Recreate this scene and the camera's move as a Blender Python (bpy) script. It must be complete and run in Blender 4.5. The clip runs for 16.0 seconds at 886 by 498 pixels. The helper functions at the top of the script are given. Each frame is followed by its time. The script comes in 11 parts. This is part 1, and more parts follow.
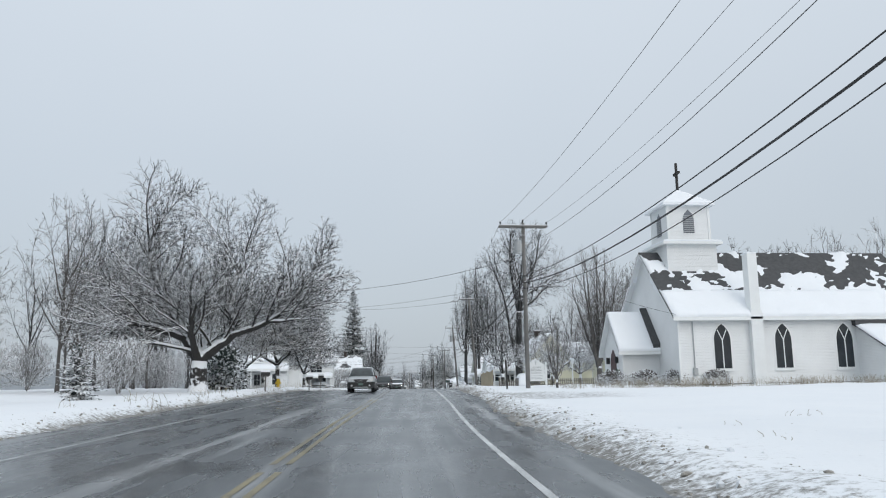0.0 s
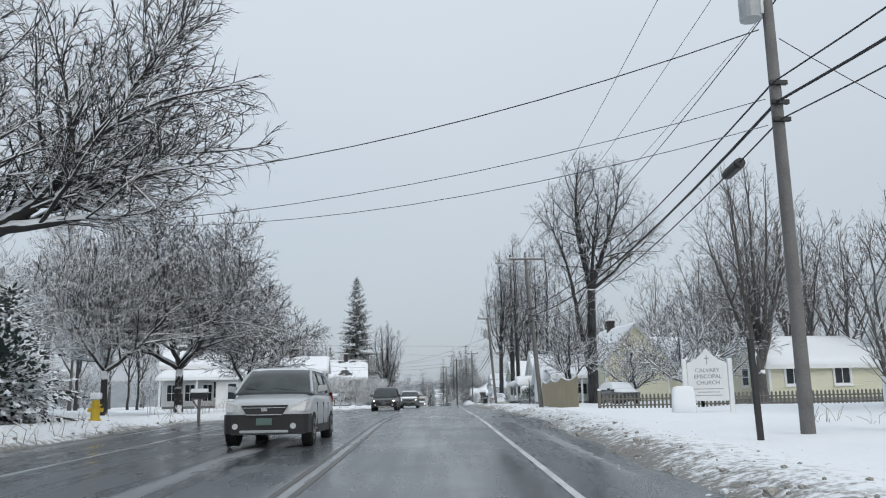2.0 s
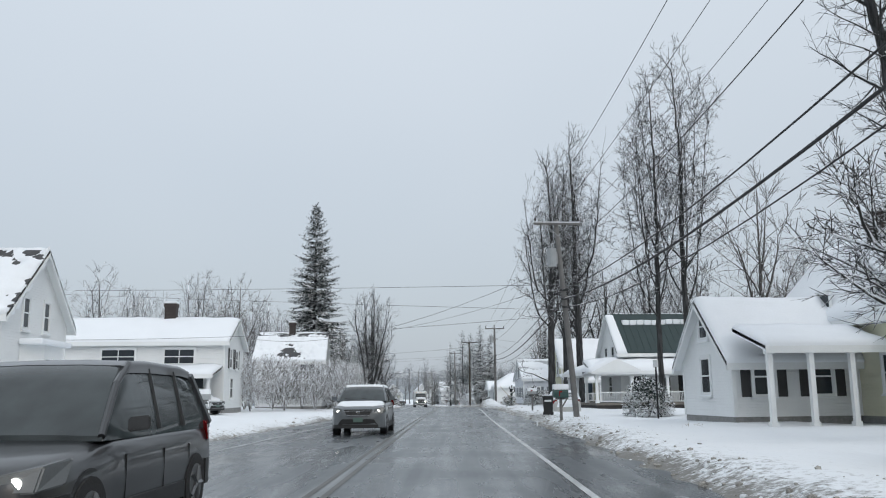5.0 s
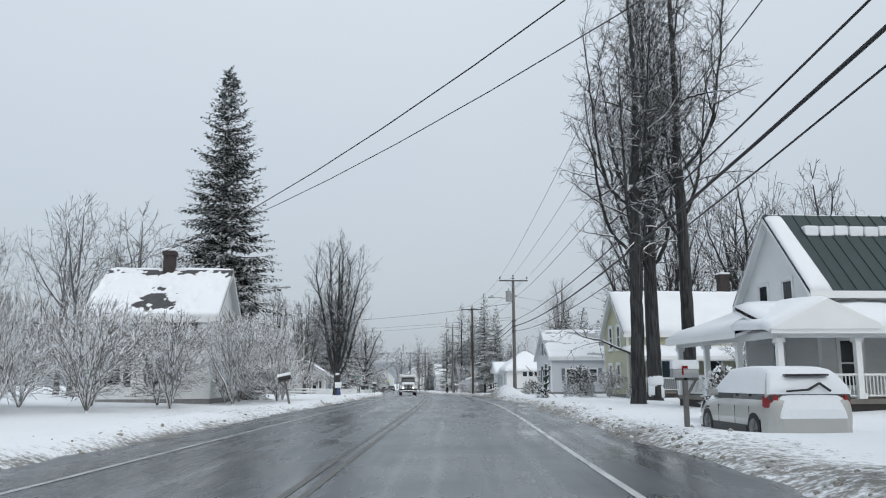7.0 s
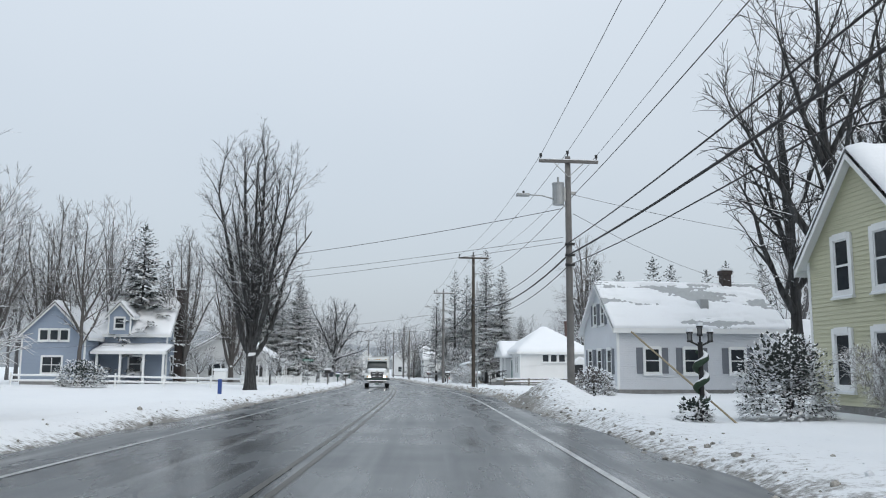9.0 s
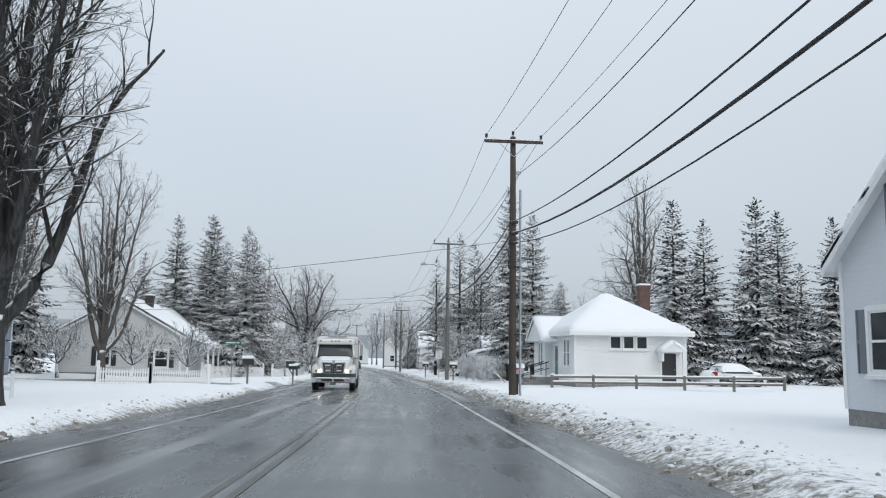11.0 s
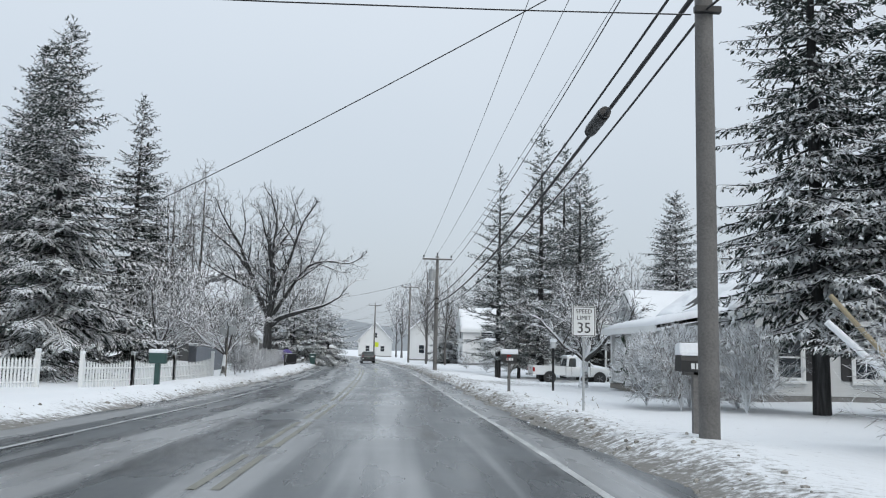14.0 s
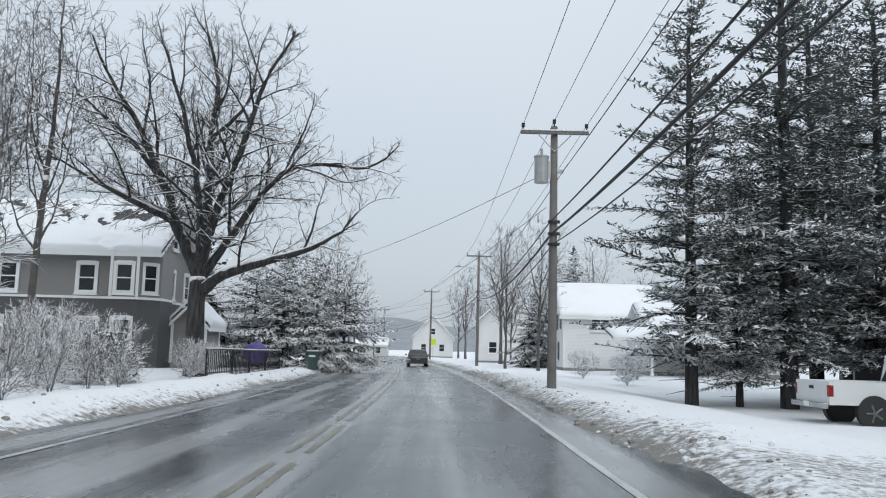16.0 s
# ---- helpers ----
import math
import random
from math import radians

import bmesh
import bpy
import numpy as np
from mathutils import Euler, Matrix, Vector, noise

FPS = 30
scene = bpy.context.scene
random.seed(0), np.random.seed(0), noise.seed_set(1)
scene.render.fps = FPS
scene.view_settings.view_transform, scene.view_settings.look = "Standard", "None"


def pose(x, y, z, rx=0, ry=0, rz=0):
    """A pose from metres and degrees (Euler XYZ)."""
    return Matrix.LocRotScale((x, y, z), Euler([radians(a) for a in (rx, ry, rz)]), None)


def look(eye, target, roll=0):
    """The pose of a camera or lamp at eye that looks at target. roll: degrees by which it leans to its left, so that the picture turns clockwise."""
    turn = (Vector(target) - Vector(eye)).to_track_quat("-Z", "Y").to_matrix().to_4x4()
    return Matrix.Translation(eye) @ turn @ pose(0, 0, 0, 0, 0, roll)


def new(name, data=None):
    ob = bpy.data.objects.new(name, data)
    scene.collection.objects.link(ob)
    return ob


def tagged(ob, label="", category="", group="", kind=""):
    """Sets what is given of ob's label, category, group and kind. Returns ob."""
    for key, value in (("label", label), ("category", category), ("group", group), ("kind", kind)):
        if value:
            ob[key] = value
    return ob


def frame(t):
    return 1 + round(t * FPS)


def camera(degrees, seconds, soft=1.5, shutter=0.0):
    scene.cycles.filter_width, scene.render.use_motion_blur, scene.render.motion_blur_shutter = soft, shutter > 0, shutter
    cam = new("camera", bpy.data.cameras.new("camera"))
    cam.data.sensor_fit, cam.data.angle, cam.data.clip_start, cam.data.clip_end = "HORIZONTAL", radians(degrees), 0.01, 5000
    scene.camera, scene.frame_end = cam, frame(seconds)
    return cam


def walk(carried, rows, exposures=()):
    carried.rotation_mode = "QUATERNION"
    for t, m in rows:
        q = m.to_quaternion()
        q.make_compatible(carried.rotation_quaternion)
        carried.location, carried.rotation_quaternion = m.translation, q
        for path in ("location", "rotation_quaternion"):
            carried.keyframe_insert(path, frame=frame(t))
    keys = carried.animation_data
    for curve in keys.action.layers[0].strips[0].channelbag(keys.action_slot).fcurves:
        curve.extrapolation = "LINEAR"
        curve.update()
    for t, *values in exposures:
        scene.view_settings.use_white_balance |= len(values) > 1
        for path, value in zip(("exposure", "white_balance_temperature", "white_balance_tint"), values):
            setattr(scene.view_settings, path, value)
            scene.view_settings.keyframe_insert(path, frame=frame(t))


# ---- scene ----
# ---- camera ----
cam = camera(56.3, 16.0, soft=1.1)
METRES, EYE, TILT, LEAN, TURN = 290.0, 1.35, -2.4, 0.0, -6.6
ROWS = [
    (0.0, 0.0, 0.0, 0.0, 0.2, 12.38, 0.91),
    (0.5, -0.0019, 0.0332, 0.0023, 0.47, 12.46, 0.95),
    (1.0, -0.0032, 0.0663, 0.0045, 0.88, 12.6, 1.0),
    (1.5, -0.0043, 0.0997, 0.0069, 1.25, 12.8, 1.02),
    (2.0, -0.0052, 0.1329, 0.0093, 1.54, 12.96, 0.96),
    (2.5, -0.0064, 0.1649, 0.0115, 1.67, 13.07, 0.78),
    (3.0, -0.0074, 0.1964, 0.0136, 1.79, 13.07, 0.64),
    (3.5, -0.0086, 0.228, 0.0157, 1.85, 12.95, 0.59),
    (6.0, -0.0125, 0.3806, 0.0228, 1.9, 12.0, 0.44),
    (6.5, -0.0133, 0.4122, 0.0242, 1.8, 11.71, 0.33),
    (7.0, -0.014, 0.4438, 0.0254, 1.65, 11.4, 0.23),
    (7.5, -0.0145, 0.476, 0.0269, 1.5, 11.09, 0.11),
    (8.0, -0.0148, 0.5082, 0.0283, 1.32, 10.82, -0.2),
    (8.5, -0.0155, 0.5403, 0.0297, 1.14, 10.58, -0.3),
    (9.0, -0.0156, 0.573, 0.031, 1.05, 10.4, -0.32),
    (11.5, -0.0212, 0.7193, 0.0362, 0.95, 9.58, -0.94),
    (12.0, -0.0232, 0.7496, 0.037, 1.07, 9.48, -1.09),
    (12.5, -0.0252, 0.7796, 0.0378, 1.32, 9.4, -1.19),
    (13.0, -0.0275, 0.8102, 0.0386, 1.68, 9.35, -1.34),
    (13.5, -0.03, 0.841, 0.0396, 2.23, 9.27, -1.26),
    (14.0, -0.0329, 0.8719, 0.0405, 2.9, 9.25, -1.48),
    (14.5, -0.0362, 0.9024, 0.0414, 3.76, 9.19, -1.56),
    (15.0, -0.0396, 0.9335, 0.0421, 4.76, 9.17, -1.65),
    (15.5, -0.043, 0.9654, 0.0431, 5.95, 9.2, -1.75),
    (16.0, -0.0468, 0.9973, 0.0442, 7.13, 9.21, -1.8),
]
walk(cam, [(t, pose(0, 0, EYE, TILT, LEAN, TURN) @ pose(METRES * x, METRES * y, METRES * z, 90 + pitch, roll, yaw)) for t, x, y, z, yaw, pitch, roll in ROWS],
     exposures=[(0.0, 0.02, 6420, 10), (7.5, 0.04, 6420, 10), (9.0, 0.12, 6420, 10), (16.0, 0.14, 6420, 10)])

# ---- sky and sun: a bright, even winter overcast ----
world = bpy.data.worlds.new("winter_sky")
scene.world = world
world.use_nodes = True
wn, wl = world.node_tree.nodes, world.node_tree.links
wn.clear()
w_out = wn.new("ShaderNodeOutputWorld")
w_bg = wn.new("ShaderNodeBackground")
w_sky = wn.new("ShaderNodeTexSky")
w_sky.sky_type, w_sky.sun_disc = "NISHITA", False
w_sky.sun_elevation, w_sky.sun_rotation = radians(32), radians(160)
w_sky.air_density, w_sky.dust_density = 1.0, 5.0
w_sbg = wn.new("ShaderNodeBackground")
w_sbg.inputs["Strength"].default_value = 0.02
wl.new(w_sky.outputs[0], w_sbg.inputs["Color"])
w_tc = wn.new("ShaderNodeTexCoord")
w_sep = wn.new("ShaderNodeSeparateXYZ")
w_ramp = wn.new("ShaderNodeValToRGB")
cr = w_ramp.color_ramp
cr.elements[0].position, cr.elements[0].color = 0.0, (0.42, 0.465, 0.51, 1)
cr.elements[1].position, cr.elements[1].color = 1.0, (0.76, 0.82, 0.875, 1)
e = cr.elements.new(0.10)
e.color = (0.475, 0.525, 0.57, 1)
e = cr.elements.new(0.42)
e.color = (0.60, 0.655, 0.705, 1)
w_noise = wn.new("ShaderNodeTexNoise")
w_noise.inputs["Scale"].default_value, w_noise.inputs["Detail"].default_value = 1.6, 3.0
w_mix = wn.new("ShaderNodeMix")
w_mix.data_type, w_mix.blend_type = "RGBA", "OVERLAY"
w_mix.inputs["Factor"].default_value = 0.12
wl.new(w_tc.outputs["Generated"], w_sep.inputs[0])
wl.new(w_tc.outputs["Generated"], w_noise.inputs["Vector"])
wl.new(w_sep.outputs["Z"], w_ramp.inputs[0])
wl.new(w_ramp.outputs[0], w_mix.inputs[6])
wl.new(w_noise.outputs[0], w_mix.inputs[7])
wl.new(w_mix.outputs[2], w_bg.inputs["Color"])
w_bg.inputs["Strength"].default_value = 1.0
w_add = wn.new("ShaderNodeAddShader")
wl.new(w_bg.outputs[0], w_add.inputs[0])
wl.new(w_sbg.outputs[0], w_add.inputs[1])
wl.new(w_add.outputs[0], w_out.inputs[0])

sun = new("sun", bpy.data.lights.new("sun", "SUN"))
sun.data.energy, sun.data.angle, sun.data.color = 0.6, radians(40), (1.0, 0.985, 0.96)
sun.matrix_world = look((0, 0, 0), (-0.35, 0.75, -0.9))


# ---- materials ----
def mat(name, color, rough=0.6, metal=0.0, var=0.15, scale=3.0, fine=40.0, bump=0.15, spec=0.5, coat=0.0):
    """A painted or natural surface: colour varied at two scales, with a fine relief."""
    m = bpy.data.materials.new(name)
    m.use_nodes = True
    n, l = m.node_tree.nodes, m.node_tree.links
    b = n["Principled BSDF"]
    tc = n.new("ShaderNodeTexCoord")
    big, small = n.new("ShaderNodeTexNoise"), n.new("ShaderNodeTexNoise")
    big.inputs["Scale"].default_value, big.inputs["Detail"].default_value = scale, 4
    small.inputs["Scale"].default_value, small.inputs["Detail"].default_value = fine, 5
    for t in (big, small):
        l.new(tc.outputs["Object"], t.inputs["Vector"])
    add = n.new("ShaderNodeMath")
    add.operation = "ADD"
    l.new(big.outputs[0], add.inputs[0])
    l.new(small.outputs[0], add.inputs[1])
    mr = n.new("ShaderNodeMapRange")
    mr.inputs["From Min"].default_value, mr.inputs["From Max"].default_value = 0.6, 1.4
    mr.inputs["To Min"].default_value, mr.inputs["To Max"].default_value = 1 - var, 1 + var
    l.new(add.outputs[0], mr.inputs["Value"])
    mul = n.new("ShaderNodeVectorMath")
    mul.operation = "SCALE"
    mul.inputs[0].default_value = color[:3]
    l.new(mr.outputs[0], mul.inputs["Scale"])
    l.new(mul.outputs[0], b.inputs["Base Color"])
    b.inputs["Roughness"].default_value, b.inputs["Metallic"].default_value = rough, metal
    b.inputs["Specular IOR Level"].default_value = spec
    b.inputs["Coat Weight"].default_value = coat
    if bump:
        bp = n.new("ShaderNodeBump")
        bp.inputs["Strength"].default_value, bp.inputs["Distance"].default_value = bump, 0.02
        l.new(small.outputs[0], bp.inputs["Height"])
        l.new(bp.outputs[0], b.inputs["Normal"])
    return m


SNOW = (0.83, 0.86, 0.89)


def snowy(name, color, lo=0.25, hi=0.6, rough=0.85, scale=5.0, amount=0.5, var=0.3, ripple=60.0):
    """A rough surface on whose upward faces snow lies."""
    m = mat(name, color, rough, 0, var, scale, ripple, 0.4)
    n, l = m.node_tree.nodes, m.node_tree.links
    b = n["Principled BSDF"]
    base = b.inputs["Base Color"].links[0].from_socket
    geo, sep = n.new("ShaderNodeNewGeometry"), n.new("ShaderNodeSeparateXYZ")
    l.new(geo.outputs["Normal"], sep.inputs[0])
    ns = n.new("ShaderNodeTexNoise")
    ns.inputs["Scale"].default_value, ns.inputs["Detail"].default_value = scale, 3
    tc = n.new("ShaderNodeTexCoord")
    l.new(tc.outputs["Object"], ns.inputs["Vector"])
    sub = n.new("ShaderNodeMath")
    sub.operation, sub.inputs[1].default_value = "SUBTRACT", 0.5
    l.new(ns.outputs[0], sub.inputs[0])
    ma = n.new("ShaderNodeMath")
    ma.operation, ma.inputs[1].default_value = "MULTIPLY_ADD", amount * 2
    l.new(sub.outputs[0], ma.inputs[0])
    l.new(sep.outputs["Z"], ma.inputs[2])
    mr = n.new("ShaderNodeMapRange")
    mr.interpolation_type = "SMOOTHSTEP"
    mr.inputs["From Min"].default_value, mr.inputs["From Max"].default_value = lo, hi
    l.new(ma.outputs[0], mr.inputs["Value"])
    mx = n.new("ShaderNodeMix")
    mx.data_type = "RGBA"
    mx.inputs[7].default_value = (*SNOW, 1)
    l.new(mr.outputs[0], mx.inputs["Factor"])
    l.new(base, mx.inputs[6])
    l.new(mx.outputs[2], b.inputs["Base Color"])
    return m


def siding(name, color, pitch=0.11, rough=0.55):
    """Painted clapboards: each board leans out towards its lower edge."""
    m = mat(name, color, rough, 0, 0.07, 0.7, 25, 0.0)
    n, l = m.node_tree.nodes, m.node_tree.links
    b = n["Principled BSDF"]
    tc, sep = n.new("ShaderNodeTexCoord"), n.new("ShaderNodeSeparateXYZ")
    l.new(tc.outputs["Object"], sep.inputs[0])
    d = n.new("ShaderNodeMath")
    d.operation, d.inputs[1].default_value = "DIVIDE", pitch
    l.new(sep.outputs["Z"], d.inputs[0])
    f = n.new("ShaderNodeMath")
    f.operation = "FRACT"
    l.new(d.outputs[0], f.inputs[0])
    inv = n.new("ShaderNodeMath")
    inv.operation, inv.inputs[0].default_value = "SUBTRACT", 1.0
    l.new(f.outputs[0], inv.inputs[1])
    bp = n.new("ShaderNodeBump")
    bp.inputs["Strength"].default_value, bp.inputs["Distance"].default_value = 1.0, 0.03
    l.new(inv.outputs[0], bp.inputs["Height"])
    l.new(bp.outputs[0], b.inputs["Normal"])
    return m


def glass(name, color=(0.03, 0.036, 0.042), rough=0.06):
    m = mat(name, color, rough, 0, 0.3, 0.8, 3, 0.0, spec=0.35)
    return m


M_SNOW = mat("snow", SNOW, 0.75, 0, 0.03, 0.6, 14, 0.35, 0.3)
M_BARK = snowy("bark_with_snow", (0.036, 0.037, 0.038), 0.46, 0.58, amount=0.45, scale=2.0)


def furrow(m, depth=0.12):
    """Long vertical furrows in bark."""
    n, l = m.node_tree.nodes, m.node_tree.links
    b = n["Principled BSDF"]
    tc, mp, ns = n.new("ShaderNodeTexCoord"), n.new("ShaderNodeMapping"), n.new("ShaderNodeTexNoise")
    mp.inputs["Scale"].default_value = (1.0, 1.0, 0.1)
    ns.inputs["Scale"].default_value, ns.inputs["Detail"].default_value = 11.0, 5
    l.new(tc.outputs["Object"], mp.inputs["Vector"])
    l.new(mp.outputs[0], ns.inputs["Vector"])
    bp = n.new("ShaderNodeBump")
    bp.inputs["Strength"].default_value, bp.inputs["Distance"].default_value = 1.0, depth
    l.new(ns.outputs[0], bp.inputs["Height"])
    if b.inputs["Normal"].links:
        l.new(b.inputs["Normal"].links[0].from_socket, bp.inputs["Normal"])
    l.new(bp.outputs[0], b.inputs["Normal"])
    # pale ridges, dark furrows
    ramp, mul = n.new("ShaderNodeMapRange"), n.new("ShaderNodeMix")
    ramp.inputs["From Min"].default_value, ramp.inputs["From Max"].default_value = 0.38, 0.62
    ramp.inputs["To Min"].default_value, ramp.inputs["To Max"].default_value = 0.5, 1.7
    l.new(ns.outputs[0], ramp.inputs["Value"])
    mul.data_type, mul.blend_type = "RGBA", "MULTIPLY"
    mul.inputs["Factor"].default_value = 1.0
    snow_mix = b.inputs["Base Color"].links[0].from_node
    l.new(snow_mix.inputs[6].links[0].from_socket, mul.inputs[6])
    l.new(ramp.outputs[0], mul.inputs[7])
    l.new(mul.outputs[2], snow_mix.inputs[6])
    return m


furrow(M_BARK)
M_BARK_HEAVY = snowy("bark_under_heavy_snow", (0.030, 0.029, 0.028), 0.08, 0.20, amount=0.3, scale=4.0)
M_BARK_LIGHT = snowy("grey_bark_with_snow", (0.095, 0.09, 0.086), 0.38, 0.6, amount=0.45)
M_BARK_FAR = snowy("frosted_twigs", (0.105, 0.105, 0.108), 0.1, 0.4, amount=0.5, scale=2.0)
M_NEEDLE = snowy("spruce_needles_with_snow", (0.02, 0.031, 0.027), 0.62, 0.8, amount=0.5, scale=1.6, var=0.5, ripple=30)
M_NEEDLE_W = snowy("spruce_needles_under_heavy_snow", (0.030, 0.044, 0.038), 0.22, 0.45, amount=0.6, scale=1.6, var=0.5, ripple=30)
M_PINE = snowy("pine_needles_with_snow", (0.082, 0.102, 0.096), -0.26, 0.12, amount=0.6, scale=2.2, var=0.4, ripple=30)
M_RHODO = snowy("broad_leaves_under_snow", (0.04, 0.05, 0.045), 0.16, 0.36, amount=0.6, scale=2.6, var=0.5, ripple=30)
M_TWIG = snowy("shrub_twigs_with_snow", (0.12, 0.11, 0.102), -0.25, 0.05, amount=0.4)
M_TWIG_W = snowy("twigs_under_heavy_snow", (0.14, 0.13, 0.12), -0.55, -0.2, amount=0.4)
M_BARK_DEEP = snowy("bark_deep_in_snow", (0.07, 0.068, 0.066), 0.0, 0.15, amount=0.4, scale=3.0)
M_GRASS = snowy("dry_grass", (0.26, 0.22, 0.15), 0.1, 0.6, amount=0.6)
M_POLE = mat("weathered_pole_wood", (0.155, 0.152, 0.147), 0.85, 0, 0.3, 2.0, 30, 0.4)
M_POLE_DARK = mat("dark_creosoted_pole_wood", (0.06, 0.05, 0.04), 0.8, 0, 0.5, 1.2, 30, 0.4)
M_WIRE = mat("black_cable", (0.03, 0.03, 0.032), 0.6, 0, 0.2, 2, 20, 0)
M_STEEL = mat("galvanised_steel", (0.42, 0.44, 0.45), 0.45, 0.7, 0.2, 4, 40, 0.05)
M_GREYTANK = mat("grey_enamel", (0.36, 0.38, 0.39), 0.4, 0.2, 0.15, 4, 40, 0.05)
M_WHITE = mat("white_paint", (0.76, 0.78, 0.78), 0.5, 0, 0.06, 1.0, 30, 0.08)
M_SIDE_W = siding("white_clapboard", (0.74, 0.76, 0.765))
M_SIDE_G = siding("pale_grey_vinyl_siding", (0.60, 0.63, 0.67), 0.12)
M_SIDE_Y = siding("pale_yellow_clapboard", (0.66, 0.65, 0.50), 0.12)
M_SIDE_C = siding("sage_yellow_clapboard", (0.50, 0.50, 0.36), 0.12)
M_SIDE_B = siding("blue_grey_clapboard", (0.27, 0.33, 0.42), 0.12)
M_SIDE_D = siding("taupe_clapboard", (0.22, 0.215, 0.21), 0.11)
M_SIDE_DD = siding("dark_slate_clapboard", (0.075, 0.078, 0.08), 0.11)
M_SIDE_T = siding("light_grey_clapboard", (0.56, 0.58, 0.585), 0.12)
M_SHINGLE = mat("dark_asphalt_shingles", (0.07, 0.072, 0.075), 0.9, 0, 0.35, 3, 35, 0.5)
M_METALROOF = mat("dark_green_metal_roofing", (0.022, 0.042, 0.042), 0.4, 0.2, 0.15, 1.5, 20, 0.03)
M_BRICK = mat("brick", (0.05, 0.041, 0.039), 0.9, 0, 0.35, 6, 30, 0.5)
M_BRICKRED = mat("red_brown_brick", (0.12, 0.075, 0.066), 0.9, 0, 0.35, 6, 30, 0.5)
M_STONE = mat("foundation_stone", (0.24, 0.24, 0.235), 0.9, 0, 0.3, 4, 20, 0.5)
M_GLASS = glass("window_glass")
M_GLASS_CAR = glass("dark_car_glass", (0.055, 0.065, 0.068), 0.05)
M_SHUTTER = mat("grey_shutter_paint", (0.16, 0.175, 0.2), 0.6, 0, 0.1, 2, 30, 0.1)
M_SHUTTER_D = mat("black_shutter_paint", (0.03, 0.03, 0.032), 0.6, 0, 0.1, 2, 30, 0.1)
M_DARK = mat("unlit_dark_wood", (0.03, 0.028, 0.027), 0.8, 0, 0.3, 2, 30, 0.2)
M_RED = mat("oxblood_door_paint", (0.045, 0.012, 0.016), 0.5, 0, 0.2, 2, 30, 0.1)
M_BLUEDOOR = mat("blue_slate_door_paint", (0.06, 0.10, 0.14), 0.45, 0, 0.15, 2, 30, 0.05)
M_TEAL = mat("teal_door_paint", (0.11, 0.2, 0.2), 0.5, 0, 0.2, 2, 30, 0.1)
M_FENCE = mat("tan_fence_boards", (0.34, 0.29, 0.20), 0.85, 0, 0.18, 1.5, 30, 0.3)
M_PICKET = mat("weathered_grey_pickets", (0.17, 0.16, 0.14), 0.85, 0, 0.25, 2, 30, 0.3)
M_BLACK = mat("black_plastic", (0.02, 0.021, 0.022), 0.5, 0, 0.2, 3, 40, 0.1)
M_BLACKMETAL = mat("black_painted_iron", (0.022, 0.022, 0.024), 0.5, 0.3, 0.2, 3, 40, 0.1)
M_GREENPL = mat("dark_green_plastic", (0.03, 0.075, 0.07), 0.5, 0, 0.2, 3, 40, 0.1)
M_BLUE = mat("blue_plastic", (0.03, 0.07, 0.25), 0.45, 0, 0.15, 3, 40, 0.05)
M_YELLOW = mat("yellow_enamel", (0.6, 0.42, 0.03), 0.45, 0, 0.15, 3, 40, 0.05)
M_LIME = mat("fluorescent_yellow_green_sheeting", (0.62, 0.72, 0.03), 0.5, 0, 0.05, 3, 40, 0)
M_SIGNW = mat("white_sign_sheeting", (0.75, 0.77, 0.77), 0.45, 0, 0.05, 3, 40, 0)
M_SIGNG = mat("green_sign_sheeting", (0.0, 0.16, 0.11), 0.45, 0, 0.05, 3, 40, 0)
M_INK = mat("black_sign_ink", (0.02, 0.02, 0.02), 0.6, 0, 0.1, 3, 40, 0)
M_INKGREY = mat("grey_sign_paint", (0.25, 0.26, 0.27), 0.6, 0, 0.1, 3, 40, 0)
M_TYRE = mat("tyre_rubber", (0.025, 0.025, 0.026), 0.85, 0, 0.2, 4, 60, 0.3)
M_RIM = mat("alloy_wheel", (0.2, 0.205, 0.21), 0.35, 0.8, 0.15, 4, 40, 0)
M_PAINT_DARK = mat("charcoal_car_paint", (0.035, 0.037, 0.04), 0.28, 0.3, 0.1, 2, 60, 0, coat=0.6)
M_PAINT_SILVER = mat("silver_car_paint", (0.44, 0.47, 0.49), 0.32, 0.1, 0.06, 2, 60, 0, coat=0.6)
M_PAINT_BEIGE = mat("champagne_car_paint", (0.46, 0.46, 0.44), 0.32, 0.15, 0.06, 2, 60, 0, coat=0.6)
M_PAINT_GREY = mat("pewter_car_paint", (0.125, 0.14, 0.15), 0.3, 0.2, 0.06, 2, 60, 0, coat=0.6)
M_PAINT_WHITE = mat("white_vehicle_paint", (0.66, 0.68, 0.68), 0.3, 0, 0.05, 2, 60, 0, coat=0.5)
M_PAINT_GREEN = mat("dark_green_vehicle_stripe", (0.018, 0.04, 0.036), 0.3, 0, 0.05, 2, 60, 0, coat=0.5)
M_CHROME = mat("dull_chrome", (0.5, 0.51, 0.52), 0.2, 1.0, 0.1, 3, 40, 0)
M_LENS_RED = mat("red_lamp_lens", (0.25, 0.01, 0.012), 0.2, 0, 0.1, 3, 40, 0)
M_LENS = mat("clear_lamp_lens", (0.55, 0.57, 0.58), 0.15, 0, 0.1, 3, 40, 0)
M_LENS_DARK = mat("smoked_lamp_lens", (0.16, 0.17, 0.175), 0.12, 0.2, 0.1, 3, 40, 0)
M_AMBER = mat("amber_lamp_lens", (0.45, 0.22, 0.03), 0.2, 0, 0.1, 3, 40, 0)
